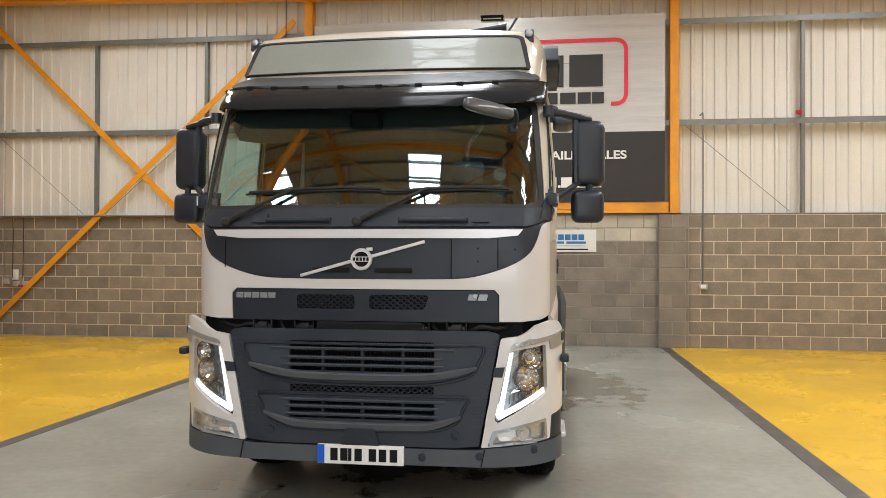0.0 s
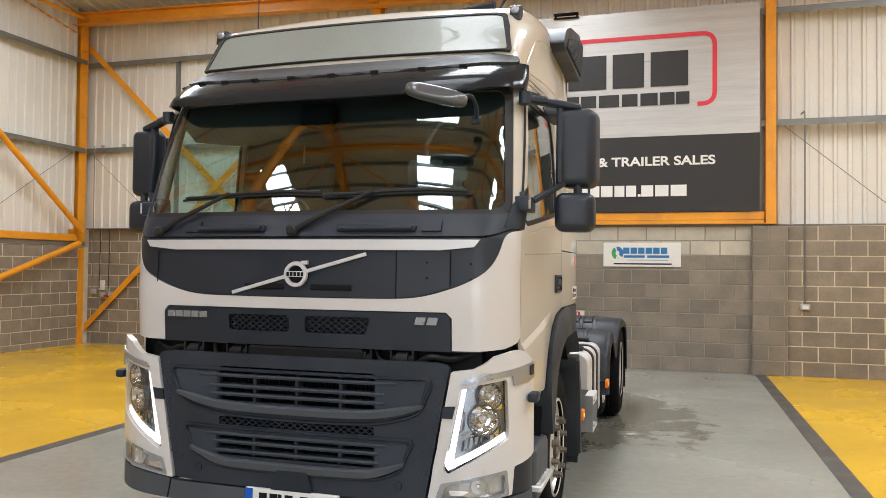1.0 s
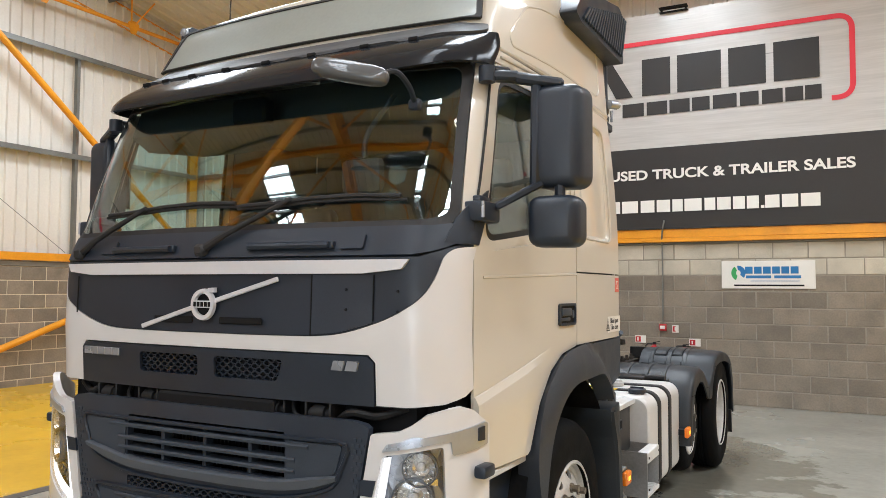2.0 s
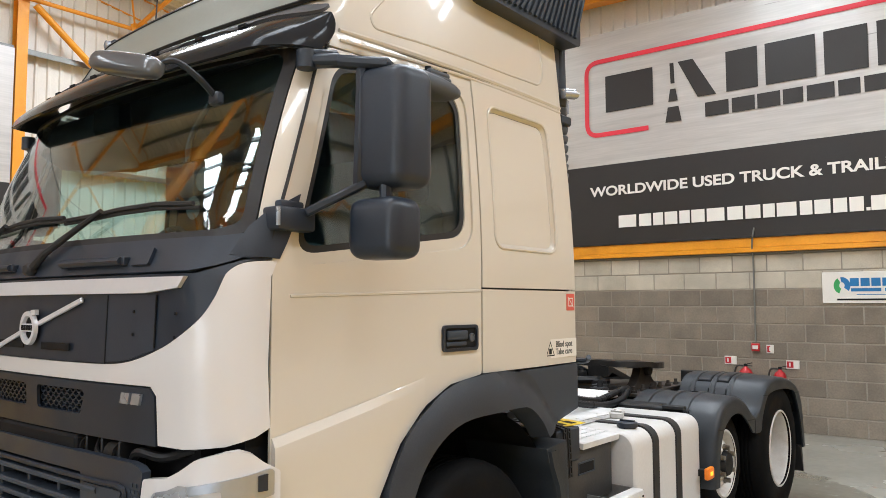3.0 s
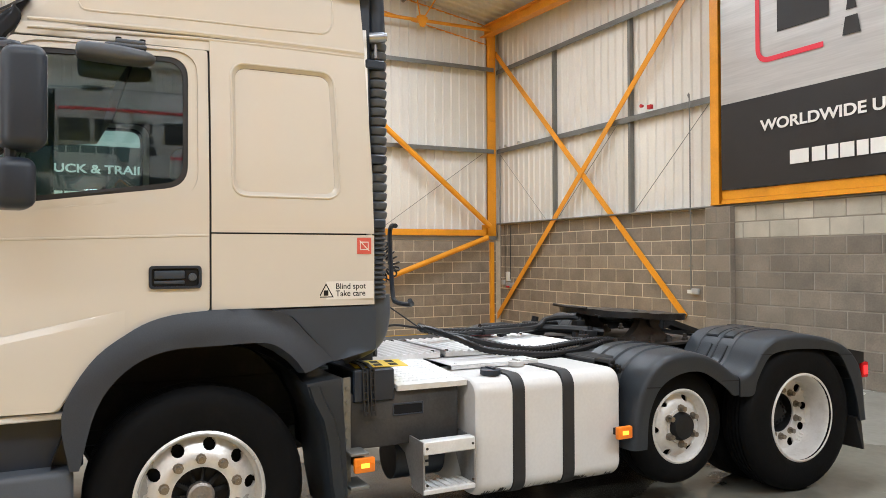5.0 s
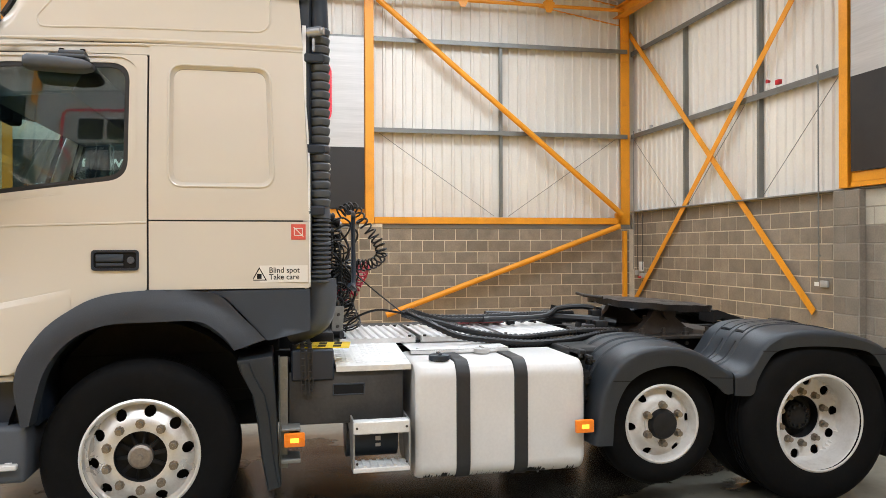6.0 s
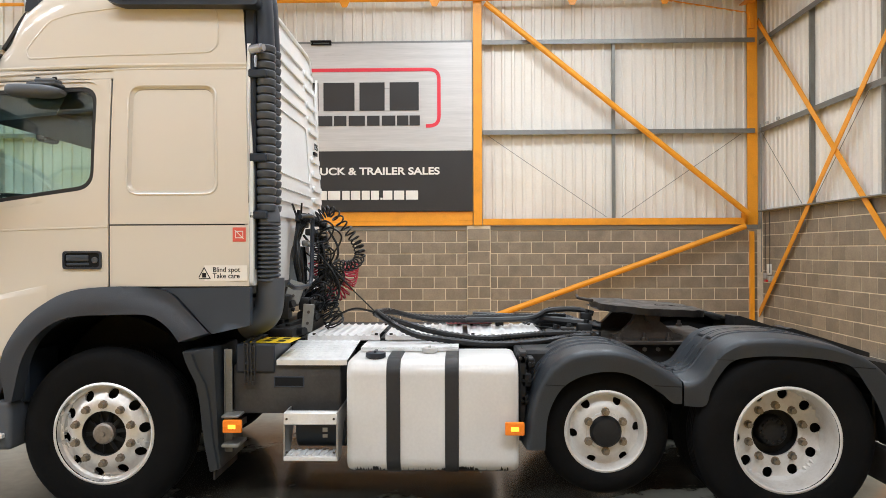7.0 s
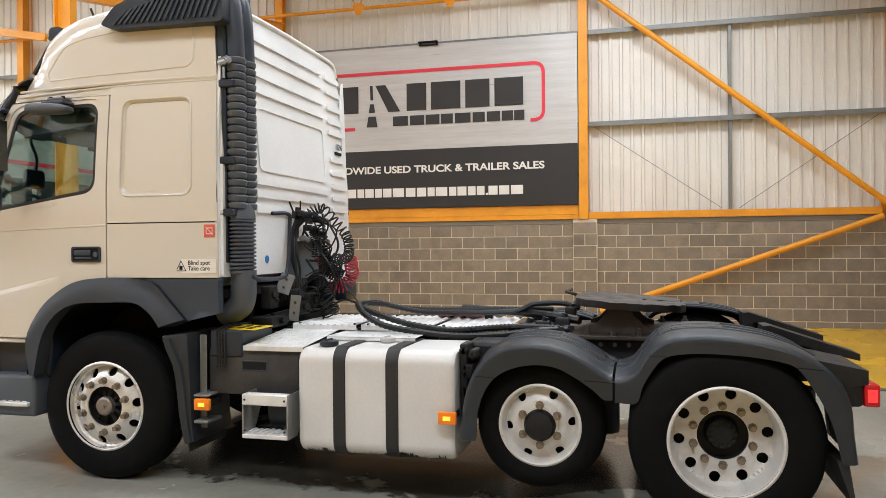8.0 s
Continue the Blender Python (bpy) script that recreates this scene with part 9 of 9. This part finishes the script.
# ---- fire extinguishers and their signs ----
def extinguisher(x, z, r, h, label):
    t = thing("fire_extinguisher", (x, Y_BACK - 0.09, z), label, "fire extinguisher", "extinguishers on the wall")
    y = Y_BACK - 0.09
    bm = bmesh.new()
    disc_lathe(bm, [(z, 0.001), (z, r * 0.9), (z + 0.02, r), (z + h * 0.78, r), (z + h * 0.86, r * 0.8), (z + h * 0.92, r * 0.35), (z + h * 0.95, r * 0.3)], 24, "z", (x, y, 0))
    part("cylinder", bm, RED, t, "", 40)
    bm = bmesh.new()
    box(bm, x - 0.02, x + 0.02, y - 0.02, y + 0.02, z + h * 0.94, z + h * 1.02, 0.005)
    bar(bm, (x, y, z + h * 1.0), (x + 0.09, y - 0.02, z + h * 1.05), 0.018, 0.010)
    bar(bm, (x, y, z + h * 0.97), (x + 0.09, y - 0.02, z + h * 0.97), 0.018, 0.010)
    part("valve", bm, INK, t)
    bm = bmesh.new()
    tube(bm, smooth_path([(x - 0.02, y - 0.02, z + h * 0.97), (x - 0.10, y - 0.04, z + h * 0.95), (x - 0.13, y - 0.04, z + h * 0.75), (x - 0.12, y - 0.03, z + h * 0.5)], 5), 0.012, 8)
    tube(bm, [(x - 0.12, y - 0.03, z + h * 0.5), (x - 0.12, y - 0.03, z + h * 0.32)], [0.016, 0.024], 8)
    part("hose", bm, BLACK_RUBBER, t, "", 40)
    bm = bmesh.new()
    disc_lathe(bm, [(z + h * 0.35, r * 1.012), (z + h * 0.66, r * 1.012)], 14, "z", (x, y, 0), radians(215), radians(325))
    part("instruction_label", bm, STICKER, t)
    part("bracket", boxed(x - 0.02, x + 0.02, y + r * 0.5, Y_BACK + 0.03, z + h * 0.6, z + h * 0.66), GALV, t)
    return t


extinguisher(-1.36, 0.33, 0.085, 0.52, "red fire extinguisher with a black hose on the wall")
extinguisher(-0.93, 0.33, 0.075, 0.50, "slimmer red fire extinguisher with a black hose on the wall")
for x0, x1, z0, z1 in ((-1.67, -1.51, 0.835, 0.945), (-0.88, -0.72, 0.81, 0.92), (-1.12, -1.03, 1.00, 1.11)):
    sg = tagged(part("wall_sign", boxed(x0, x1, Y_BACK + 0.018, Y_BACK + 0.029, z0, z1, 0.001), WHITE_SIGN), "small red and white fire point sign on the wall", "sign")
    part("red_field", boxed(x0 + 0.01, x0 + (x1 - x0) * 0.55, Y_BACK + 0.015, Y_BACK + 0.019, z0 + 0.015, z1 - 0.015), RED, sg)
    part("pictogram_bar", boxed(x0 + 0.035, x0 + 0.055, Y_BACK + 0.013, Y_BACK + 0.0165, z0 + 0.03, z1 - 0.03), WHITE_SIGN, sg)


# ---- conduits, sockets, alarm points ----
def conduit(points, label, r=0.011, mat=GALV):
    bm = bmesh.new()
    tube(bm, smooth_path(points, 4), r, 8)
    return tagged(part("conduit", bm, mat, None, "", 40), label, "conduit")


def wall_box(x, y, z, w, h, d, mat, label, category, face="y"):
    y += 0.1 if x < -4.6 else 0.0
    t = part("wall_box", boxed(x - w / 2, x + w / 2, y - d, y, z - h / 2, z + h / 2, 0.006, 2), mat, None, "", 40)
    return tagged(t, label, category)


for x, ztop in ((2.605, 4.02), (-4.97, 4.02)):
    y = Y_BACK - 0.012
    conduit([(x - 0.05, Y_BACK + 0.02, ztop), (x - 0.02, Y_BACK - 0.02, ztop + 0.02), (x + 0.0, y, ztop - 0.08), (x - 0.0, y, 2.7), (x + 0.0, y, 2.45), (x, y, 2.2), (x, y, 1.10)], "grey steel conduit down the wall to a socket")
    s = wall_box(x, Y_BACK - 0.003, 1.062, 0.14, 0.09, 0.04, GREY_PVC, "grey surface socket box on the block wall", "socket")
    part("socket_plate", boxed(x - 0.045, x + 0.045, Y_BACK - 0.047, Y_BACK - 0.042, 1.035, 1.09, 0.002), WHITE_SIGN, s)
    for z in (2.25, 1.45):
        part("clip", boxed(x - 0.03, x + 0.03, Y_BACK - 0.027, Y_BACK - 0.0, z - 0.01, z + 0.01), GALV, s)
conduit([(-1.20, Y_BACK - 0.075, 2.66), (-1.22, Y_BACK - 0.08, 2.56), (-1.245, Y_BACK - 0.05, 2.42), (-1.25, Y_BACK - 0.0, 2.25), (-1.25, Y_BACK + 0.01, 1.9), (-1.25, Y_BACK + 0.01, 1.15)], "grey steel conduit down to the fire alarm point", 0.012)
cp = wall_box(-1.25, Y_BACK + 0.027, 1.075, 0.10, 0.10, 0.05, RED, "red fire alarm call point on the wall", "call point")
part("call_glass", boxed(-1.285, -1.215, Y_BACK - 0.027, Y_BACK - 0.023, 1.05, 1.10), WHITE_SIGN, cp)
for x in (4.16, -5.90):
    al = wall_box(x, Y_BACK - 0.023, 4.03, 0.09, 0.07, 0.06, RED, "red alarm sounder on a sheeting rail", "alarm")
    bm = bmesh.new()
    tube(bm, [(x, Y_BACK - 0.10, 4.03), (x, Y_BACK - 0.15, 4.03)], [0.02, 0.03], 12)
    part("horn", bm, RED, al, "", 40)
# corner sockets with their cables
for x, z, mat, lab in ((-10.56, 1.05, GREY_PVC, "grey surface socket box in the corner"), (-10.38, 1.18, WHITE_SIGN, "white switch box in the corner"), (-10.36, 1.0, GREY_PVC, "grey industrial socket on the wall"), (-10.16, 1.0, GREY_PVC, "grey industrial socket with a red flap")):
    b = wall_box(x, Y_BACK - 0.003, z, 0.11, 0.10 if z < 1.1 else 0.2, 0.06, mat, lab, "socket")
    if "red" in lab:
        part("flap", boxed(x - 0.04, x + 0.05, Y_BACK - 0.10, Y_BACK - 0.064, z - 0.05, z - 0.01, 0.004), RED, b)
for x in (-10.56, -10.38, -10.16):
    conduit([(x, Y_BACK - 0.012, 2.28 if x > -10.5 else 4.0), (x + 0.01, Y_BACK - 0.012, 1.9), (x, Y_BACK - 0.012, 1.12)], "thin cable down the corner wall", 0.008, BLACK_RUBBER if x > -10.5 else GALV)
for x in (-10.42, -9.9):
    wall_box(x, Y_BACK - 0.023, 4.0, 0.06, 0.05, 0.05, GREY_PVC, "small grey detector on the sheeting rail", "detector")
